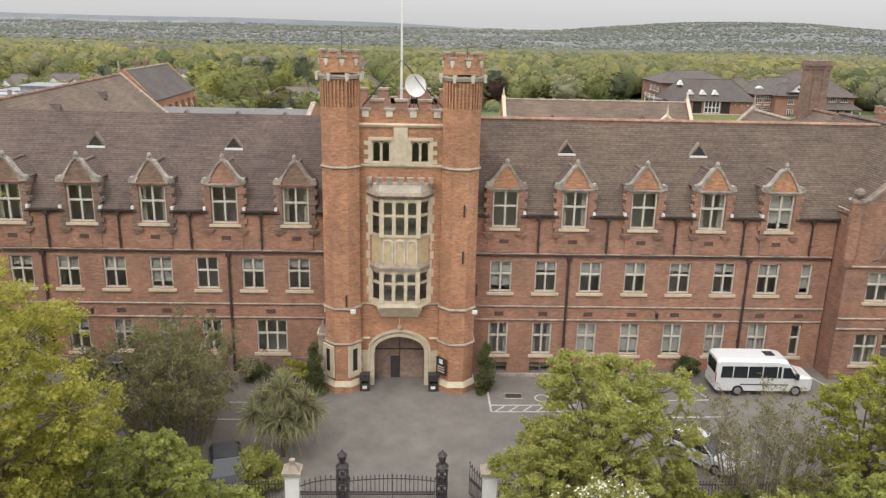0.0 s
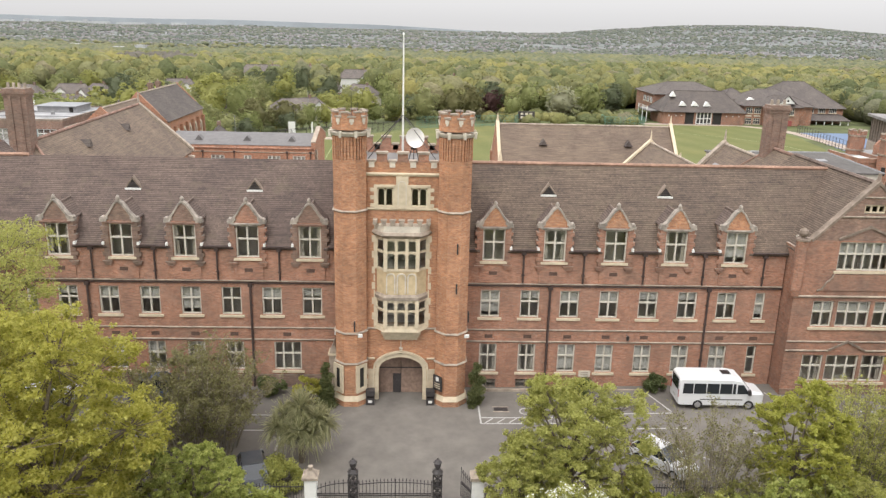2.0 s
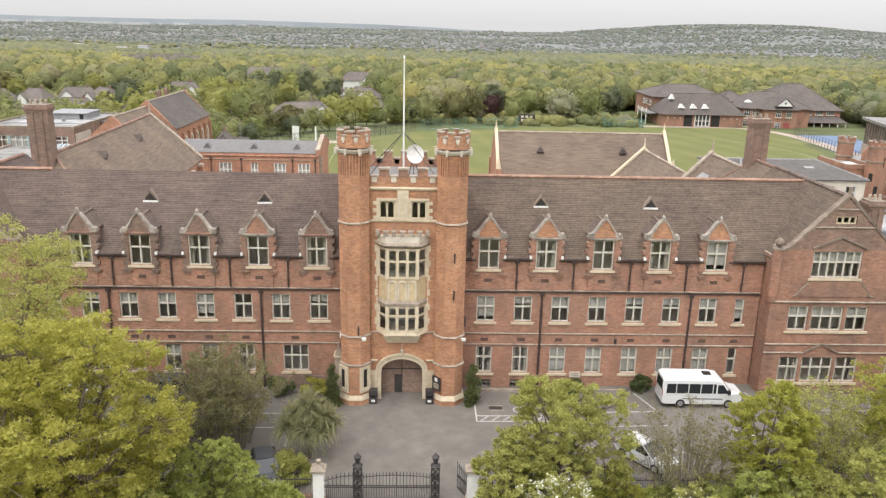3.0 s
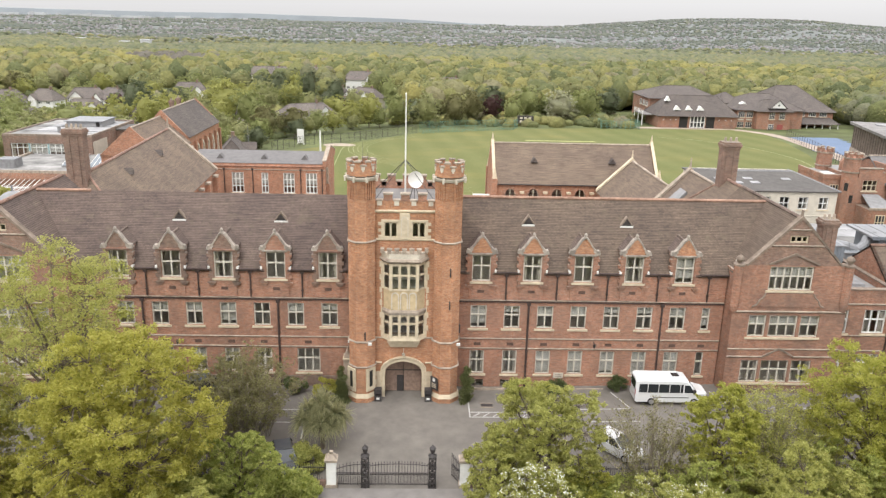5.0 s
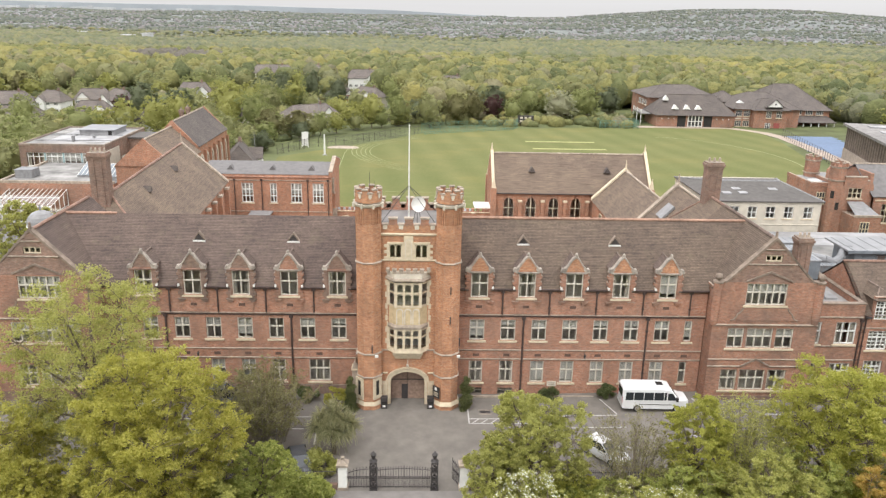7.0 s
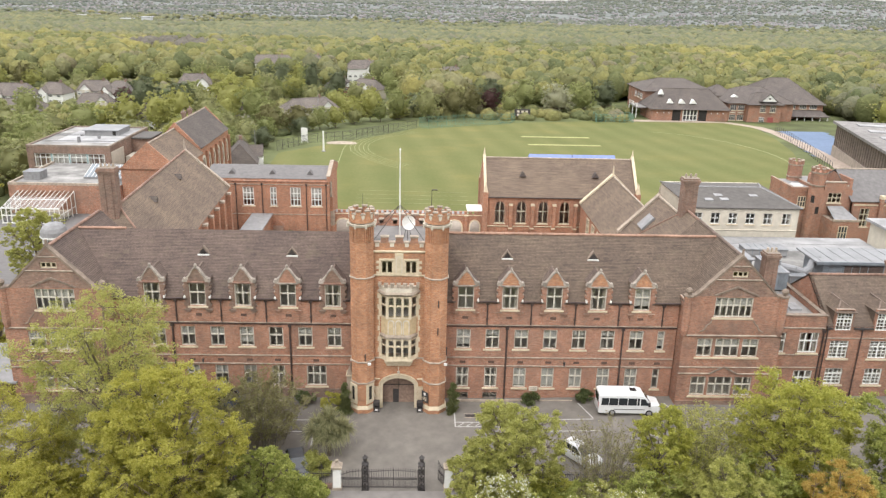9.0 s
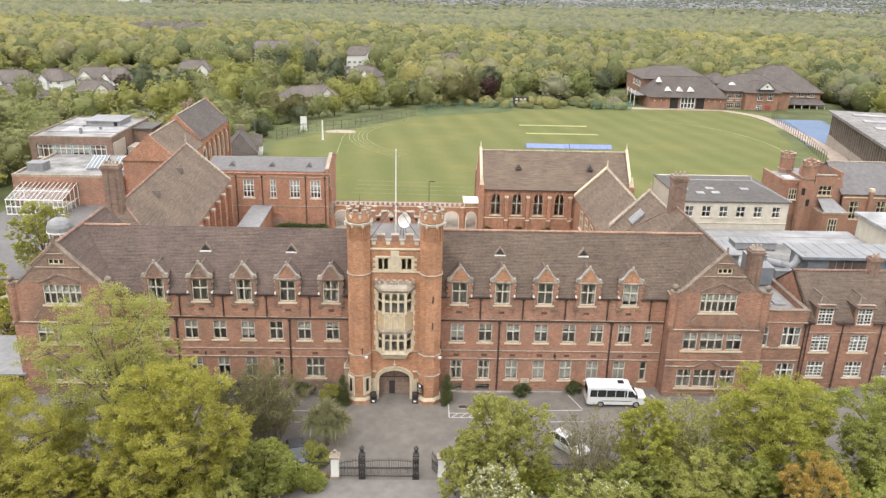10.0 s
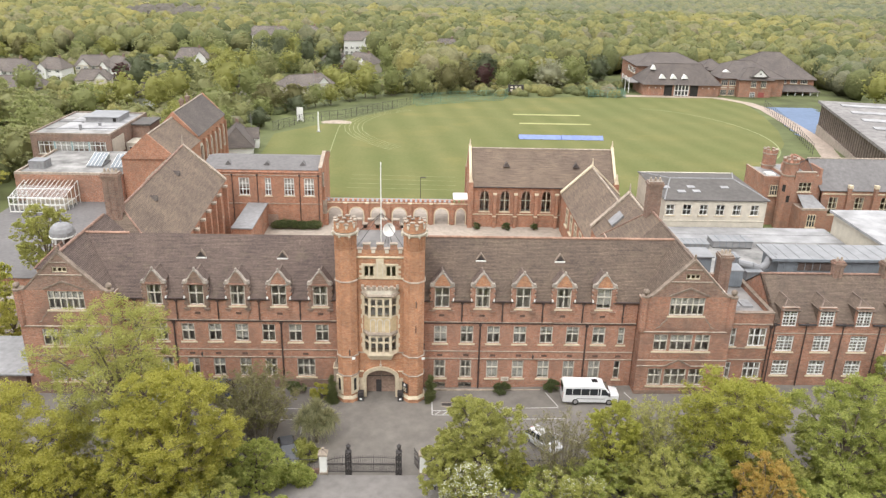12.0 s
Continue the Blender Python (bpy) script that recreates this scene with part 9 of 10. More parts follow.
walls, roofs = [], []
for i in range(6500):
    py = 1900 + 2750 * rng.random() ** 1.1
    px = rng.uniform(-0.72, 0.72) * py
    if noise.noise((px * 0.0014, py * 0.0055, 9.0)) < 0.0 and rng.random() < 0.85:
        continue
    w, d, h, a = rng.uniform(2.5, 5.5), rng.uniform(2.5, 4), rng.uniform(3.5, 6.5), rng.uniform(-0.8, 0.8)
    z = ground_z(px, py) + 1
    walls.append((px, py, z, w, d, h, a))
    roofs.append((px, py, z + h, w, d, 2.8, a))
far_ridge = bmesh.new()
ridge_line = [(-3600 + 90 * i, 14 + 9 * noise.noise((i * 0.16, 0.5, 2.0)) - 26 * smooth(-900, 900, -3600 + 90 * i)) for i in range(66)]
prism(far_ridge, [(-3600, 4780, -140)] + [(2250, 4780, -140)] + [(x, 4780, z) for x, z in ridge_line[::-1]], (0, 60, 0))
# the haze over the far plain is this backdrop's own pale blue colour
tagged(part("backdrop", far_ridge, plain("painted_haze_blue", (0.33, 0.36, 0.385), 0.95, 0.12, 0.004)), "far horizon plain as a backdrop, haze painted in pale blue", "backdrop", kind="structure")
for i in range(7):
    t = thing("tower_block", "distant pale tower block on the horizon", "building", pose(-2250 + 210 * i + rng.uniform(-60, 60), 4550, ground_z(-2000, 4550) - 5), "distant tower blocks")
    part("shaft", boxes((-11, 11, -9, 9, 0, rng.uniform(18, 28))), HAZED_CONCRETE, t)
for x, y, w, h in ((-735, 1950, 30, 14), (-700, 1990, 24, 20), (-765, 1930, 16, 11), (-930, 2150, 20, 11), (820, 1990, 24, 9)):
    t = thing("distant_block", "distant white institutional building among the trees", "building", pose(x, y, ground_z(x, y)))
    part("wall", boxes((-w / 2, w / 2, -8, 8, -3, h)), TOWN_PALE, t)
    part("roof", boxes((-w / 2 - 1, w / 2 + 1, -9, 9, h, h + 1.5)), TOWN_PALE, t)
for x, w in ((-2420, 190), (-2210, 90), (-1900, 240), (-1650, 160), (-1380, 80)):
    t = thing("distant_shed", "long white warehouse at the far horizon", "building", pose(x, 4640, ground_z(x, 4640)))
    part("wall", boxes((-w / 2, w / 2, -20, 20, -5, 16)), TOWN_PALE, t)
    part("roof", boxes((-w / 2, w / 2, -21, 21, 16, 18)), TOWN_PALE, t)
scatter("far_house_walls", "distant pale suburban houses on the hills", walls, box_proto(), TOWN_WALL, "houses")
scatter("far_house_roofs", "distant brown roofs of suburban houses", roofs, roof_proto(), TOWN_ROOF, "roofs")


# ---- gate and front boundary ----
def gate():
    gx = -0.18
    Y = -15.0
    z = ground_z(0, Y)
    for s in (-1, 1):
        t = thing("gate_pillar", "black wrought iron openwork gate pillar with a lantern finial", "gate pillar", pose(gx + s * 2.44, Y, z), "entrance gates")
        b = bmesh.new()
        box(b, -0.32, 0.32, -0.32, 0.32, 0, 0.12)
        for a in (-0.24, 0.24):
            for c in (-0.24, 0.24):
                box(b, a - 0.035, a + 0.035, c - 0.035, c + 0.035, 0.12, 2.55)
        for h in (0.9, 1.7, 2.5):
            box(b, -0.29, 0.29, -0.29, 0.29, h, h + 0.08)
        part("pillar_frame", b, IRON, t)
        sc = bmesh.new()
        for h in (0.12, 0.52, 0.98, 1.34, 1.78, 2.14):
            for c in (-0.24, 0.24):
                for q in (-1, 1):
                    tube(sc, (-0.22, c, h + (0 if q > 0 else 0.36)), (0.22, c, h + (0.36 if q > 0 else 0)), 0.028, n=5)
                    tube(sc, (c, -0.22, h + (0 if q > 0 else 0.36)), (c, 0.22, h + (0.36 if q > 0 else 0)), 0.028, n=5)
                ring(sc, 0, c, h + 0.1, h + 0.26, 0.09, 0.09, 6)
        tagged(part("scrollwork", sc, IRON, t), kind="stuff")
        f = bmesh.new()
        for z0, z1, r0, r1 in ((2.58, 2.75, 0.34, 0.2), (2.75, 2.9, 0.1, 0.1), (2.9, 3.2, 0.17, 0.23), (3.2, 3.36, 0.26, 0.1), (3.36, 3.5, 0.05, 0.02)):
            ring(f, 0, 0, z0, z1, r0, r1, 8)
        part("finial", f, IRON, t)
    def leaf(x0, x1, h0, h1, at, name="gate_leaf", label="black wrought iron gate leaf with spear-topped bars", n=11):
        t = thing(name, label, "gate", at, "entrance gates")
        for i in range(n):
            u = x0 + (x1 - x0) * i / (n - 1)
            k = h0 + (h1 - h0) * (i / (n - 1)) ** 2
            b = bmesh.new()
            tube(b, (u, 0, 0.1), (u, 0, k), 0.018, n=5)
            tube(b, (u, 0, k), (u, 0, k + 0.16), 0.04, 0.004, 5)
            part("bar", b, IRON, t)
        for h in (0.18, 0.98, 1.1):
            part("rail", boxes((x0, x1, -0.03, 0.03, h, h + 0.05)), IRON, t)
        b = bmesh.new()
        m = 8
        for i in range(m):
            a, c = i / m, (i + 1) / m
            tube(b, (x0 + (x1 - x0) * a, 0, h0 + (h1 - h0) * a * a - 0.12), (x0 + (x1 - x0) * c, 0, h0 + (h1 - h0) * c * c - 0.12), 0.03, n=5)
        pieces("top_rail", b, IRON, t)
        for i in range(n - 1):
            u = x0 + (x1 - x0) * (i + 0.5) / (n - 1)
            b = bmesh.new()
            tube(b, (u, 0, 0.2), (u, 0, 1.0), 0.014, n=4)
            part("dog_bar", b, IRON, t)
    leaf(0.02, 2.1, 2.0, 1.85, pose(gx, Y, z))
    leaf(-0.02, -2.1, 2.0, 1.85, pose(gx, Y, z))
    leaf(-2.75, -4.55, 1.95, 1.55, pose(gx, Y, z), "side_railing", "black wrought iron side railing by the gate", 8)
    leaf(0.0, -1.35, 1.75, 1.95, pose(gx + 4.55, Y + 0.1, z, 0, 0, -62), "side_gate", "open black wrought iron side gate", 7)
    for x in (-5.06, 4.62):
        t = thing("gate_pier", "white-painted square gate pier with a grey stone cap", "gate pier", pose(x, Y + 0.05, z), "entrance gates")
        part("shaft", boxes((-0.34, 0.34, -0.34, 0.34, 0.3, 2.2)), WHITE, t)
        part("foot", boxes((-0.42, 0.42, -0.42, 0.42, 0, 0.3)), STONE_OLD, t)
        b = bmesh.new()
        box(b, -0.46, 0.46, -0.46, 0.46, 2.2, 2.38)
        ring(b, 0, 0, 2.38, 2.66, 0.56, 0.22, 4, math.pi / 4)
        ring(b, 0, 0, 2.66, 2.9, 0.14, 0.16, 8)
        part("cap", b, STONE_OLD, t)
    for s, x0, x1 in ((-1, -5.5, -60.0), (1, 5.1, 75.0)):
        t = thing("boundary_railing", "black iron railing on a low brick wall behind the hedge", "railing", None, "front boundary")
        a, b = sorted((x0, x1))
        part("low_wall", boxes((a, b, Y - 0.15, Y + 0.15, -0.1, 0.5)), BRICK_DARK, t)
        part("rail", boxes((a, b, Y - 0.03, Y + 0.03, 1.55, 1.6)), IRON, t)
        r = bmesh.new()
        u = a
        while u < b:
            tube(r, (u, Y, 0.5), (u, Y, 1.8), 0.015, n=4)
            u += 0.16
        tagged(part("railing_bar", r, IRON, t), kind="stuff")
    sg = thing("roadside_sign", "white school notice panel on posts beside the gate", "sign", pose(6.4, -17.3, 0.1, 0, 0, 28))
    part("panel", boxes((-0.9, 0.9, -0.03, 0.03, 0.5, 1.1)), WHITE, sg)
    for x in (-0.7, 0.7):
        part("post", boxes((x - 0.04, x + 0.04, 0.03, 0.1, 0, 1.1)), IRON, sg)


gate()


def hedge(x0, x1, y, h, seed, mat):
    rng = np.random.default_rng(seed)
    t = thing("hedge", "thick green boundary hedge along the front railing", "hedge", None, "front boundary")
    cs = [(x, y + rng.normal() * 0.35, h * (0.25 + 0.5 * rng.random())) for x in np.arange(x0, x1, 0.55)]
    rs = [0.75 + 0.35 * rng.random() for c in cs]
    tagged(part("foliage", leaves_of("foliage", leaf_cloud(cs, rs, int(900 * (x1 - x0)), 0.2, rng), mat), None, t), kind="stuff")
    st = bmesh.new()
    for x in np.arange(x0, x1, 1.2):
        tube(st, (x, y, -0.1), (x, y, h * 0.6), 0.05, 0.02, 5)
    tagged(part("stem", st, BARK, t), kind="stuff")


hedge(-36, -6.4, -16.8, 2.2, 61, LEAF_GREEN)
hedge(7.6, 56, -17.0, 2.2, 62, LEAF_GREEN)


# ---- tower top and doorway things ----
fl = thing("flagpole", "tall white flagpole with stay cables on the tower roof", "flagpole", pose(-0.2, 1.6, 17.75))
b = bmesh.new()
ring(b, 0, 0, 0, 8.95, 0.085, 0.045, 8)
part("pole", b, WHITE, fl)
b = bmesh.new()
ring(b, 0, 0, 8.95, 9.1, 0.09, 0.03, 8)
part("truck", b, WHITE, fl)
for p in ((-2.7, -2.7, 0.2), (2.7, -2.7, 0.2), (-2.7, 2.9, 0.2), (2.7, 2.9, 0.2)):
    b = bmesh.new()
    tube(b, (0, 0, 3.4), p, 0.03, n=5)
    part("stay", b, IRON, fl)
dish = thing("satellite_dish", "white satellite dish on a roof tripod", "satellite dish", pose(0.6, 0.9, 17.75))
b = bmesh.new()
prof = [(0.0, 0.0), (0.25, 0.03), (0.5, 0.1), (0.72, 0.22)]
m = Matrix.Translation((0, -0.15, 1.85)) @ Matrix.Rotation(radians(25), 4, "Z") @ Matrix.Rotation(radians(75), 4, "X")
for (r0, h0), (r1, h1) in zip(prof, prof[1:]):
    ring(b, 0, 0, h0, h1, max(r0, 0.01), r1, 20, cap=False)
    ring(b, 0, 0, h0 + 0.03, h1 + 0.03, max(r0, 0.01), r1, 20, cap=False)
bmesh.ops.transform(b, matrix=m, verts=b.verts)
part("dish", b, WHITE, dish)
b = bmesh.new()
for p in ((-0.4, 0.4, 0), (0.4, 0.4, 0), (0, -0.4, 0)):
    tube(b, p, (0, 0.05, 1.8), 0.03, n=5)
part("tripod", b, IRON, dish)
for x, h in ((-3.6, 2.4), (-3.2, 1.6), (3.7, 1.2)):
    a = thing("aerial", "thin dark aerial on the turret", "aerial", pose(x, -2.0, 20.8))
    b = bmesh.new()
    tube(b, (0, 0, 0), (0, 0, h), 0.025, 0.012, 5)
    part("mast", b, IRON, a)
for s in (-1, 1):
    t = thing("litter_bin", "black square litter bin with a white label beside the arch", "bin", pose(TX + s * 2.2, -2.75, ground_z(0, -2.75)), "bins by the arch")
    part("body", boxes((-0.3, 0.3, -0.28, 0.28, 0, 0.55)), IRON, t)
    part("hood", boxes((-0.32, 0.32, -0.3, 0.3, 0.75, 1.15)), IRON, t)
    part("post", boxes((-0.3, -0.24, -0.26, 0.26, 0.55, 0.75), (0.24, 0.3, -0.26, 0.26, 0.55, 0.75)), IRON, t)
    part("label", boxes((-0.14, 0.14, -0.29, -0.281, 0.2, 0.4)), WHITE, t)
nb = thing("notice_board", "black notice board with a white crest on the turret", "notice board", pose(3.5 - 0.9, -2.95, 1.75, 0, 0, -45))
part("board", boxes((-0.42, 0.42, -0.1, -0.03, 0, 1.15)), IRON, nb)
part("crest", boxes((-0.14, 0.14, -0.115, -0.1, 0.75, 1.05)), WHITE, nb)
for k in range(3):
    part("text_bar", boxes((-0.28, 0.28, -0.11, -0.1, 0.18 + k * 0.16, 0.24 + k * 0.16)), STONE, nb)
# stone-framed lights at the foot of the west turret
for ang in (-135, -45):
    base = Matrix.Translation((-3.8, -2.05, 0)) @ Matrix.Rotation(radians(ang + 90), 4, "Z")
    bay = thing("turret_window", "stone-framed narrow window at the foot of the turret", "window", base)
    bm = bmesh.new()
    pierced(bm, -0.5, 0.5, 1.55, 3.7, [(-0.2, 0.2, 1.9, 3.45)], -1.24, -1.1)
    part("surround", bm, STONE, bay)
    part("pane", boxes((-0.2, 0.2, -1.18, -1.175, 1.9, 3.45)), DARK, bay)
for x, y, z in ((-5.0, -0.1, 4.9), (4.55, -3.2, 6.05), (-3.0, -3.3, 6.05)):
    t = thing("floodlight", "small white wall floodlight", "floodlight", pose(x, y, z))
    part("body", boxes((-0.16, 0.16, -0.2, 0, 0, 0.2)), WHITE, t)
    part("bracket", boxes((-0.05, 0.05, 0, 0.1, 0.05, 0.15)), IRON, t)
pb = thing("porch_buttress", "pale stone gableted buttress beside the tower", "buttress", pose(-5.15, -0.75, ground_z(-5, 0)))
b = bmesh.new()
prism(b, [(-0.35, -0.4, 0), (0.35, -0.4, 0), (0.35, -0.4, 3.2), (0, -0.4, 4.1), (-0.35, -0.4, 3.2)], (0, 1.1, 0))
part("shaft", b, STONE_OLD, pb)
part("cap", boxes((-0.42, 0.42, -0.46, 0.7, 3.1, 3.25)), STONE, pb)
plq = thing("wall_plaque", "pale stone plaque on the wing wall", "plaque", pose(14.0, -0.02, 1.5))
part("slab", boxes((-0.45, 0.45, -0.05, 0, 0, 0.5)), STONE_WHITE, plq)
for k in range(2):
    part("text_bar", boxes((-0.3, 0.3, -0.056, -0.05, 0.13 + k * 0.17, 0.2 + k * 0.17)), STONE_OLD, plq)
for x in (17.0, -20.2):
    br = thing("wall_lamp", "dark iron bracket lamp on the wing wall", "lamp", pose(x, 0, 4.75))
    b = bmesh.new()
    tube(b, (0, 0, 0.3), (0, -0.5, 0.35), 0.03, n=5)
    part("bracket", b, IRON, br)
    b = bmesh.new()
    ring(b, 0, -0.5, -0.05, 0.3, 0.08, 0.14, 6)
    part("lantern", b, IRON, br)


# ---- vehicles ----
TYRE = plain("tyre_rubber", (0.03, 0.03, 0.03), 0.9, 0.1, 6.0)
RIM = plain("alloy_rim", (0.5, 0.5, 0.52), 0.35, 0.1, 6.0, metal=0.8)
CARGLASS = plain("tinted_car_glass", (0.02, 0.024, 0.028), 0.08, 0.05, 2.0, spec=0.6)
RED_LENS = plain("red_lens", (0.4, 0.02, 0.02), 0.3, 0.05, 4.0)
CLEAR_LENS = plain("clear_lens", (0.6, 0.62, 0.65), 0.2, 0.05, 4.0)


def paint(name, c, metal=0.0):
    k = Nodes(name, 0.32, metal, 0.5)
    k.p.inputs["Coat Weight"].default_value = 0.6
    k.p.inputs["Coat Roughness"].default_value = 0.08
    return k.done(k.mix(0.12, c, k.ramp(k.noise(1.5, 4), [(0.3, (0.3, 0.29, 0.27)), (0.7, c)])))


def hull(bm, sections):
    """A closed skin through cross sections that all have the same count of points."""
    rows = [[bm.verts.new(p) for p in s] for s in sections]
    n = len(rows[0])
    for a, b in zip(rows, rows[1:]):
        for i in range(n):
            bm.faces.new((a[i], a[(i + 1) % n], b[(i + 1) % n], b[i]))
    bm.faces.new(rows[0][::-1])
    bm.faces.new(rows[-1])


def wheels(t, xs, w, r):
    for x in xs:
        for s in (-1, 1):
            b = bmesh.new()
            tube(b, (x, s * (w / 2 - 0.22), r), (x, s * (w / 2 + 0.01), r), r, n=18)
            wl0 = part("wheel", b, TYRE, t)
            b = bmesh.new()
            tube(b, (x, s * (w / 2 - 0.02), r), (x, s * (w / 2 + 0.03), r), r * 0.62, n=12)
            part("rim", b, RIM, wl0)


def car(label, x, y, turn, colour, L=4.4, W=1.8, H=1.48):
    t = thing("car", label, "car", pose(x, y, ground_z(x, y) + 0.03, 0, 0, turn), "parked vehicles")
    w = W / 2
    def sec(u, lo, hi, k, top):
        return [(u, -w * k, lo), (u, w * k, lo), (u, w * k * 1.02, (lo + hi) / 2), (u, w * k * 0.96, hi), (u, w * 0.7 * k, hi + top), (u, -w * 0.7 * k, hi + top), (u, -w * k * 0.96, hi), (u, -w * k * 1.02, (lo + hi) / 2)]
    b = bmesh.new()
    hull(b, [sec(-L / 2, 0.4, 0.72, 0.84, 0.05), sec(-L / 2 + 0.25, 0.24, 0.84, 0.97, 0.06), sec(-L * 0.2, 0.2, 0.9, 1.0, 0.05), sec(L * 0.16, 0.2, 0.88, 1.0, 0.05), sec(L / 2 - 0.45, 0.22, 0.78, 0.97, 0.06), sec(L / 2 - 0.08, 0.3, 0.62, 0.88, 0.05), sec(L / 2, 0.4, 0.55, 0.8, 0.02)])
    body = part("body", b, colour, t)
    b = bmesh.new()
    def cab(u, z, k):
        return [(u, -w * k, z), (u, w * k, z)]
    lower = [(-L * 0.46, 0.86), (L * 0.24, 0.86)]
    upper = [(-L * 0.34, H - 0.03), (L * 0.03, H - 0.02)]
    pts = [(lower[0][0], -w * 0.9, 0.88), (lower[1][0], -w * 0.9, 0.88), (lower[1][0], w * 0.9, 0.88), (lower[0][0], w * 0.9, 0.88)]
    tops = [(upper[0][0], -w * 0.7, H - 0.05), (upper[1][0], -w * 0.7, H - 0.05), (upper[1][0], w * 0.7, H - 0.05), (upper[0][0], w * 0.7, H - 0.05)]
    hull(b, [pts, tops])
    part("glasshouse", b, CARGLASS, t)
    b = bmesh.new()
    hull(b, [[(p[0] * 1.01, p[1] * 1.02, p[2]) for p in tops], [(p[0] * 0.96, p[1] * 0.9, H) for p in tops]])
    part("roof", b, colour, t)
    b = bmesh.new()
    for s in (-1, 1):
        for (ux, uz), (vx, vz) in (((lower[0][0], 0.88), (upper[0][0], H - 0.05)), ((lower[1][0], 0.88), (upper[1][0], H - 0.05)), ((-L * 0.08, 0.88), (-L * 0.1, H - 0.05))):
            tube(b, (ux, s * w * 0.91, uz), (vx, s * w * 0.71, vz), 0.045, n=5)
    pieces("roof_pillar", b, colour, t)
    for s in (-1, 1):
        part("headlight", boxes((L / 2 - 0.2, L / 2 - 0.02, s * w * 0.62 - 0.16, s * w * 0.62 + 0.16, 0.55, 0.68)), CLEAR_LENS, t)
        part("tail_light", boxes((-L / 2 + 0.0, -L / 2 + 0.1, s * w * 0.66 - 0.12, s * w * 0.66 + 0.12, 0.62, 0.8)), RED_LENS, t)
        part("mirror", boxes((L * 0.16, L * 0.2, s * (w + 0.09) - 0.09, s * (w + 0.09) + 0.09, 0.9, 1.03)), colour, t)
    part("number_plate", boxes((-L / 2 - 0.012, -L / 2 + 0.02, -0.26, 0.26, 0.46, 0.57)), LINE, t)
    wheels(t, (-L * 0.3, L * 0.31), W, 0.32)
    return t


def minibus(x, y, turn):
    t = thing("minibus", "white high-roofed minibus parked beside the east wing", "minibus", pose(x, y, ground_z(x, y) + 0.03, 0, 0, turn), "parked vehicles")
    L, W, H = 6.25, 2.0, 2.5
    white = paint("white_vehicle_paint", (0.68, 0.69, 0.7))
    def sec(u, lo, hi, k, kt):
        w = W / 2
        return [(u, -w * k, lo), (u, w * k, lo), (u, w * k, 1.2), (u, w * kt, hi - 0.22), (u, w * kt * 0.82, hi), (u, -w * kt * 0.82, hi), (u, -w * kt, hi - 0.22), (u, -w * k, 1.2)]
    b = bmesh.new()
    hull(b, [sec(-L / 2, 0.4, H - 0.12, 0.95, 0.86), sec(-L / 2 + 0.2, 0.34, H, 1.0, 0.92), sec(L * 0.12, 0.34, H, 1.0, 0.92), sec(L * 0.22, 0.34, H - 0.12, 1.0, 0.9), sec(L * 0.335, 0.34, 1.5, 1.0, 0.94), sec(L / 2 - 0.25, 0.36, 1.25, 0.97, 0.9), sec(L / 2, 0.4, 1.21, 0.86, 0.8)])
    part("body", b, white, t)
    for s in (-1, 1):
        g = bmesh.new()
        yy = s * (W / 2 + 0.012)
        y2 = s * (W / 2 * 0.955 + 0.012)
        prism(g, [(-L / 2 + 0.25, yy, 1.25), (L * 0.16, yy, 1.25), (L * 0.16, y2, 2.02), (-L / 2 + 0.3, y2, 2.02)], (0, s * 0.012, 0))
        part("side_window", g, CARGLASS, t)
        g = bmesh.new()
        prism(g, [(L * 0.18, yy, 1.25), (L * 0.325, yy, 1.25), (L * 0.25, y2, 1.95), (L * 0.18, y2, 1.95)], (0, s * 0.012, 0))
        part("cab_window", g, CARGLASS, t)
        part("mirror", boxes((L * 0.3, L * 0.33, s * (W / 2 + 0.16) - 0.12, s * (W / 2 + 0.16) + 0.12, 1.25, 1.6)), IRON, t)
        part("headlight", boxes((L / 2 - 0.2, L / 2 - 0.03, s * 0.7 - 0.16, s * 0.7 + 0.16, 0.85, 1.1)), CLEAR_LENS, t)
        part("tail_light", boxes((-L / 2 - 0.01, -L / 2 + 0.06, s * 0.86 - 0.07, s * 0.86 + 0.07, 0.9, 1.5)), RED_LENS, t)
        for k in range(4):
            part("window_post", boxes((-L / 2 + 1.0 + k * 0.95, -L / 2 + 1.05 + k * 0.95, min(yy, y2) - 0.03, max(yy, y2) + 0.03, 1.25, 2.02)), white, t)
    g = bmesh.new()
    prism(g, [(L * 0.335 + 0.02, -0.86, 1.5), (L * 0.335 + 0.02, 0.86, 1.5), (L * 0.225 + 0.02, 0.74, H - 0.22), (L * 0.225 + 0.02, -0.74, H - 0.22)], (0.02, 0, 0.01))
    part("windscreen", g, CARGLASS, t)
    part("rear_window", boxes((-L / 2 - 0.014, -L / 2 + 0.01, -0.7, 0.7, 1.4, 2.2)), CARGLASS, t)
    part("roof_hatch", boxes((L * 0.02, L * 0.12, -0.32, 0.32, H, H + 0.04)), CARGLASS, t)
    part("bumper", boxes((L / 2 - 0.12, L / 2 + 0.04, -0.85, 0.85, 0.4, 0.62)), IRON, t)
    part("number_plate", boxes((-L / 2 - 0.015, -L / 2 + 0.02, -0.26, 0.26, 0.7, 0.81)), LINE, t)
    part("sill_trim", boxes((-L * 0.25, L * 0.25, -W / 2 - 0.012, -W / 2, 0.75, 0.82)), IRON, t)
    wheels(t, (-L * 0.27, L * 0.33), W, 0.36)


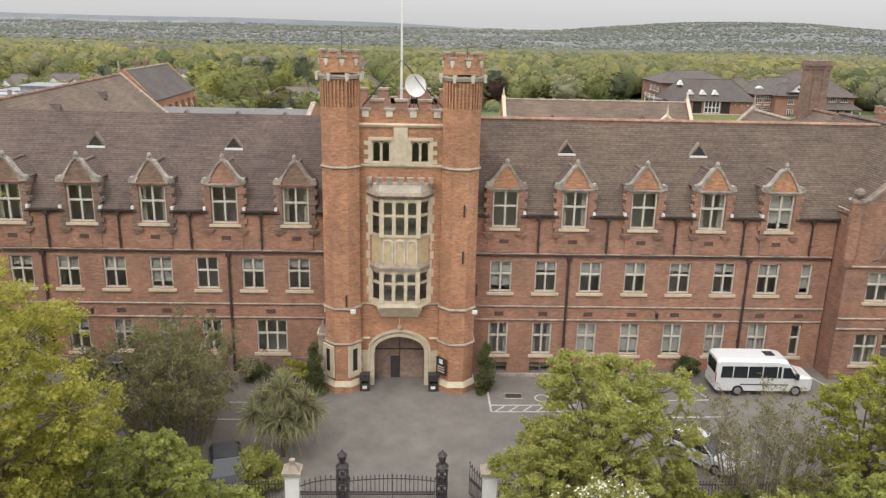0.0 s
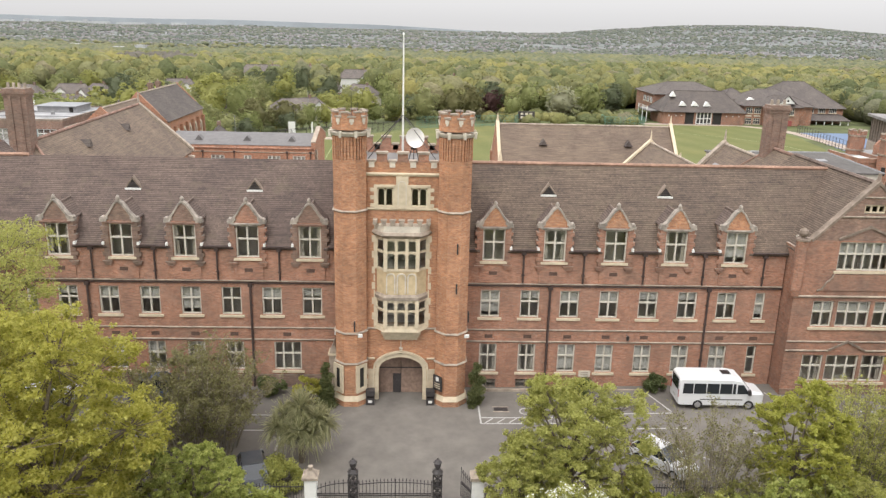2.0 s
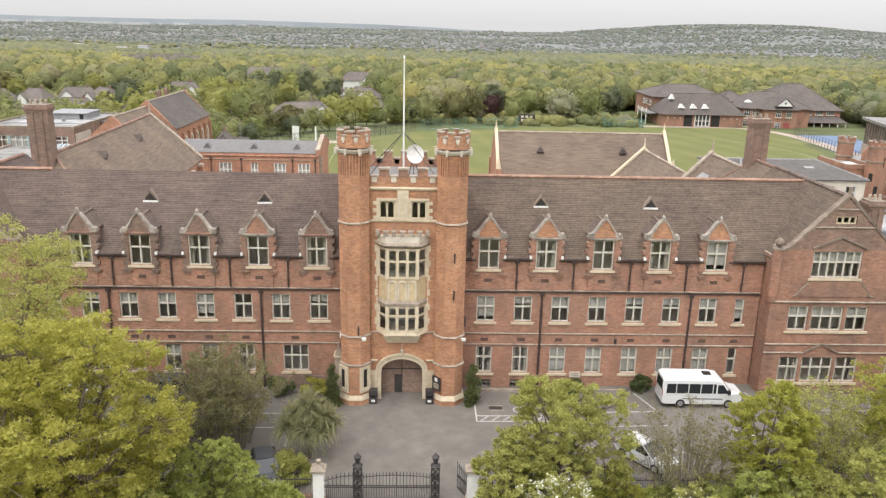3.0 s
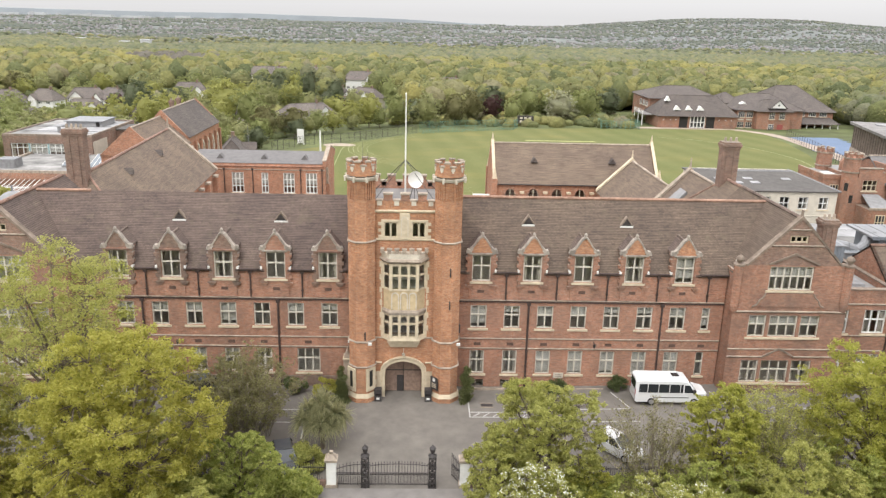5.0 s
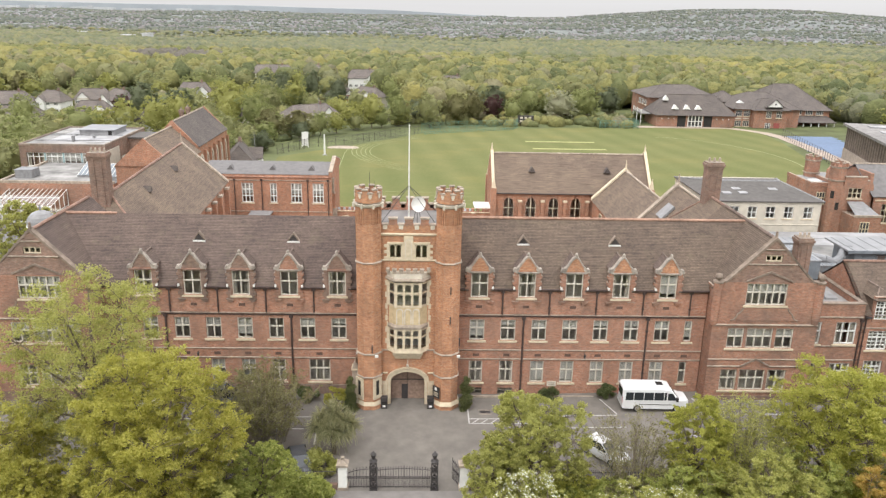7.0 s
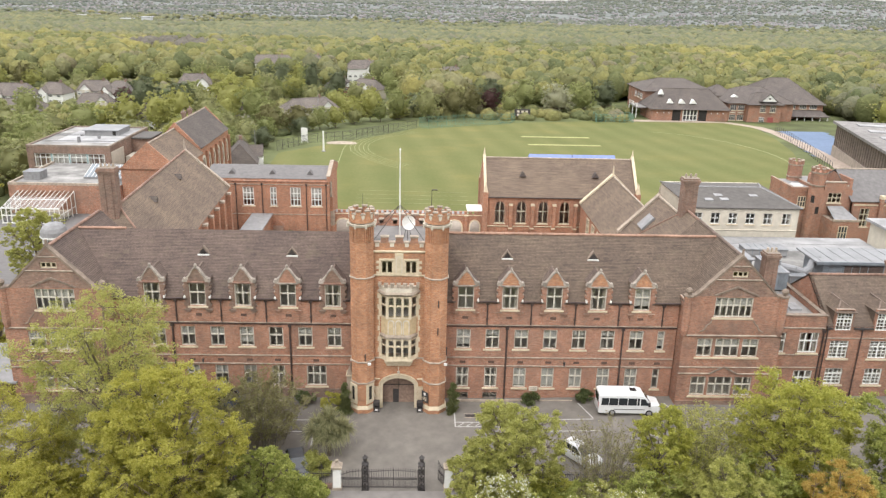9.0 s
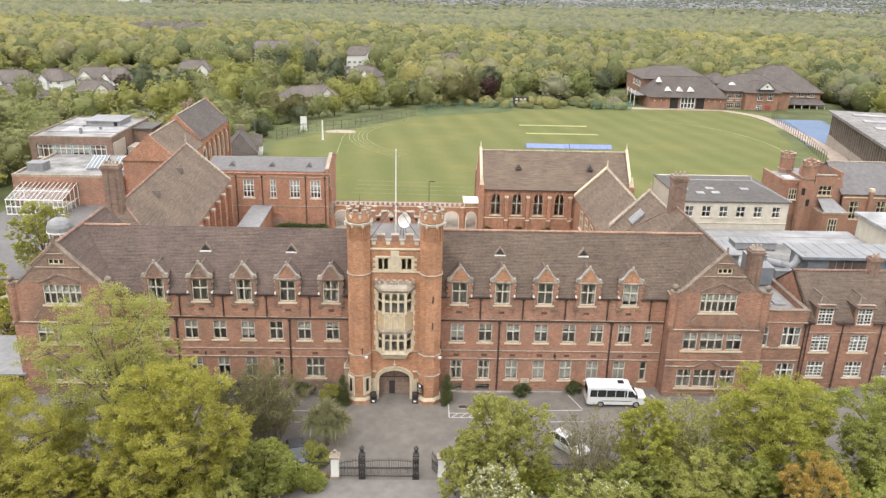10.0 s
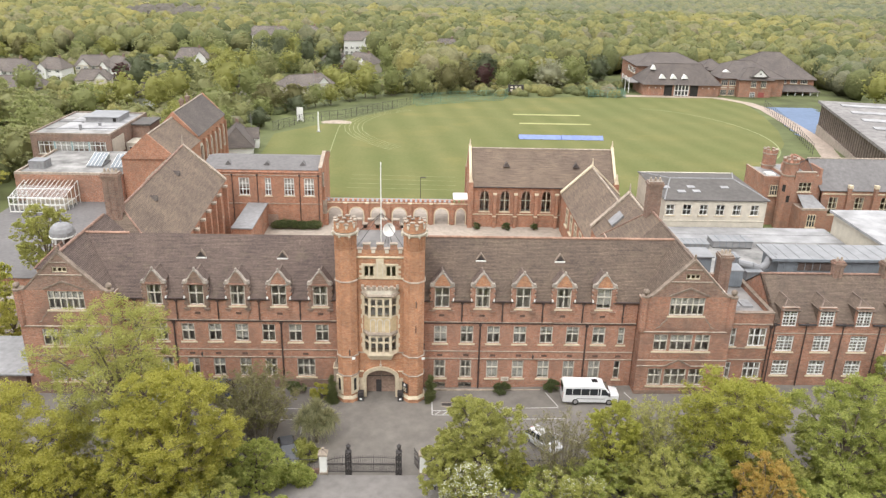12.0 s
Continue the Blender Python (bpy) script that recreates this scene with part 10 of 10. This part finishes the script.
minibus(23.25, -3.0, -1.0)
SILVER = paint("silver_vehicle_paint", (0.55, 0.56, 0.58), 0.3)
NAVY = paint("navy_vehicle_paint", (0.05, 0.075, 0.15), 0.2)
BLACK = paint("black_vehicle_paint", (0.025, 0.026, 0.03), 0.1)
car("white estate car parked in the forecourt", 17.0, -10.6, -52, paint("white_car_paint", (0.58, 0.59, 0.6)))
car("dark grey-blue car parked beside the palm", -8.9, -12.5, -74, paint("slate_vehicle_paint", (0.06, 0.065, 0.08), 0.4), 4.3)
car("navy blue four-wheel-drive parked under the west wing", -17.6, -1.9, 10, NAVY, 4.7, 1.9, 1.75)
car("silver car parked under the west wing", -25.6, -2.6, 10, SILVER)
car("white car parked beside the sports pavilion", 85.5, 254.0, 4, paint("white_van_paint", (0.58, 0.59, 0.6)))
car("silver car parked beside the sports pavilion", 79.0, 249.5, 8, SILVER)
car("dark grey car parked by the east range", 55.5, -7.5, 80, BLACK)
for x, y, a, c in ((77, 252, 10, SILVER), (84, 259, 0, SILVER), (72, 257, 5, NAVY)):
    car("car parked beside the pavilion", x, y, a, c)

# ---- painted lines on the forecourt ----
for pts in ([(5.6, -2.9), (5.6, -5.6)], [(5.6, -5.6), (11.0, -5.6)], [(5.6, -4.8), (11.0, -4.8)], [(18.6, -1.3), (19.6, -4.2)], [(12.5, -4.4), (19.6, -4.4)], [(14, -6.4), (20, -6.4)], [(27.6, -1.5), (28.6, -4.4)], [(30.6, -4.5), (38, -4.5)], [(17.5, -8.2), (21.0, -10.4)], [(24.5, -7.0), (28.0, -9.2)], [(-13.5, -4.6), (-8.4, -4.6)], [(-12.6, -6.6), (-9.4, -6.6)], [(-8.2, -4.2), (-8.2, -9.0)], [(-22, -5.0), (-15, -5.0)]):
    n = max(2, int(math.dist(pts[0], pts[1]) / 0.8))
    ground_strip("parking_line", [(pts[0][0] + (pts[1][0] - pts[0][0]) * k / n, pts[0][1] + (pts[1][1] - pts[0][1]) * k / n) for k in range(n + 1)], 0.12, LINE, "white painted parking line on the asphalt", 0.045)
for k in range(6):
    x = 5.9 + k * 0.85
    ground_strip("hatch_line", [(x, -5.5), (x + 0.6, -4.9)], 0.1, LINE, "white painted hatching on the asphalt", 0.045)
ground_strip("wheelchair_symbol", [(9.0 + 0.45 * math.cos(a), -3.9 + 0.45 * math.sin(a)) for a in [k * math.tau / 12 for k in range(11)]], 0.1, LINE, "white painted wheelchair bay symbol", 0.045)
mh = thing("drain_cover", "dark iron drain cover set in the asphalt", "drain cover", pose(7.2, -3.6, ground_z(7.2, -3.6) + 0.03))
part("plate", boxes((-0.5, 0.5, -0.3, 0.3, 0, 0.02)), IRON, mh)
part("rim", boxes((-0.6, 0.6, -0.4, -0.3, 0, 0.03), (-0.6, 0.6, 0.3, 0.4, 0, 0.03)), STONE_OLD, mh)
tagged(part("kerb", boxes((5.6, 28.4, -0.75, -0.55, 0.2, 0.72)), STONE_OLD), "pale stone kerb along the east wing", "kerb", kind="structure")
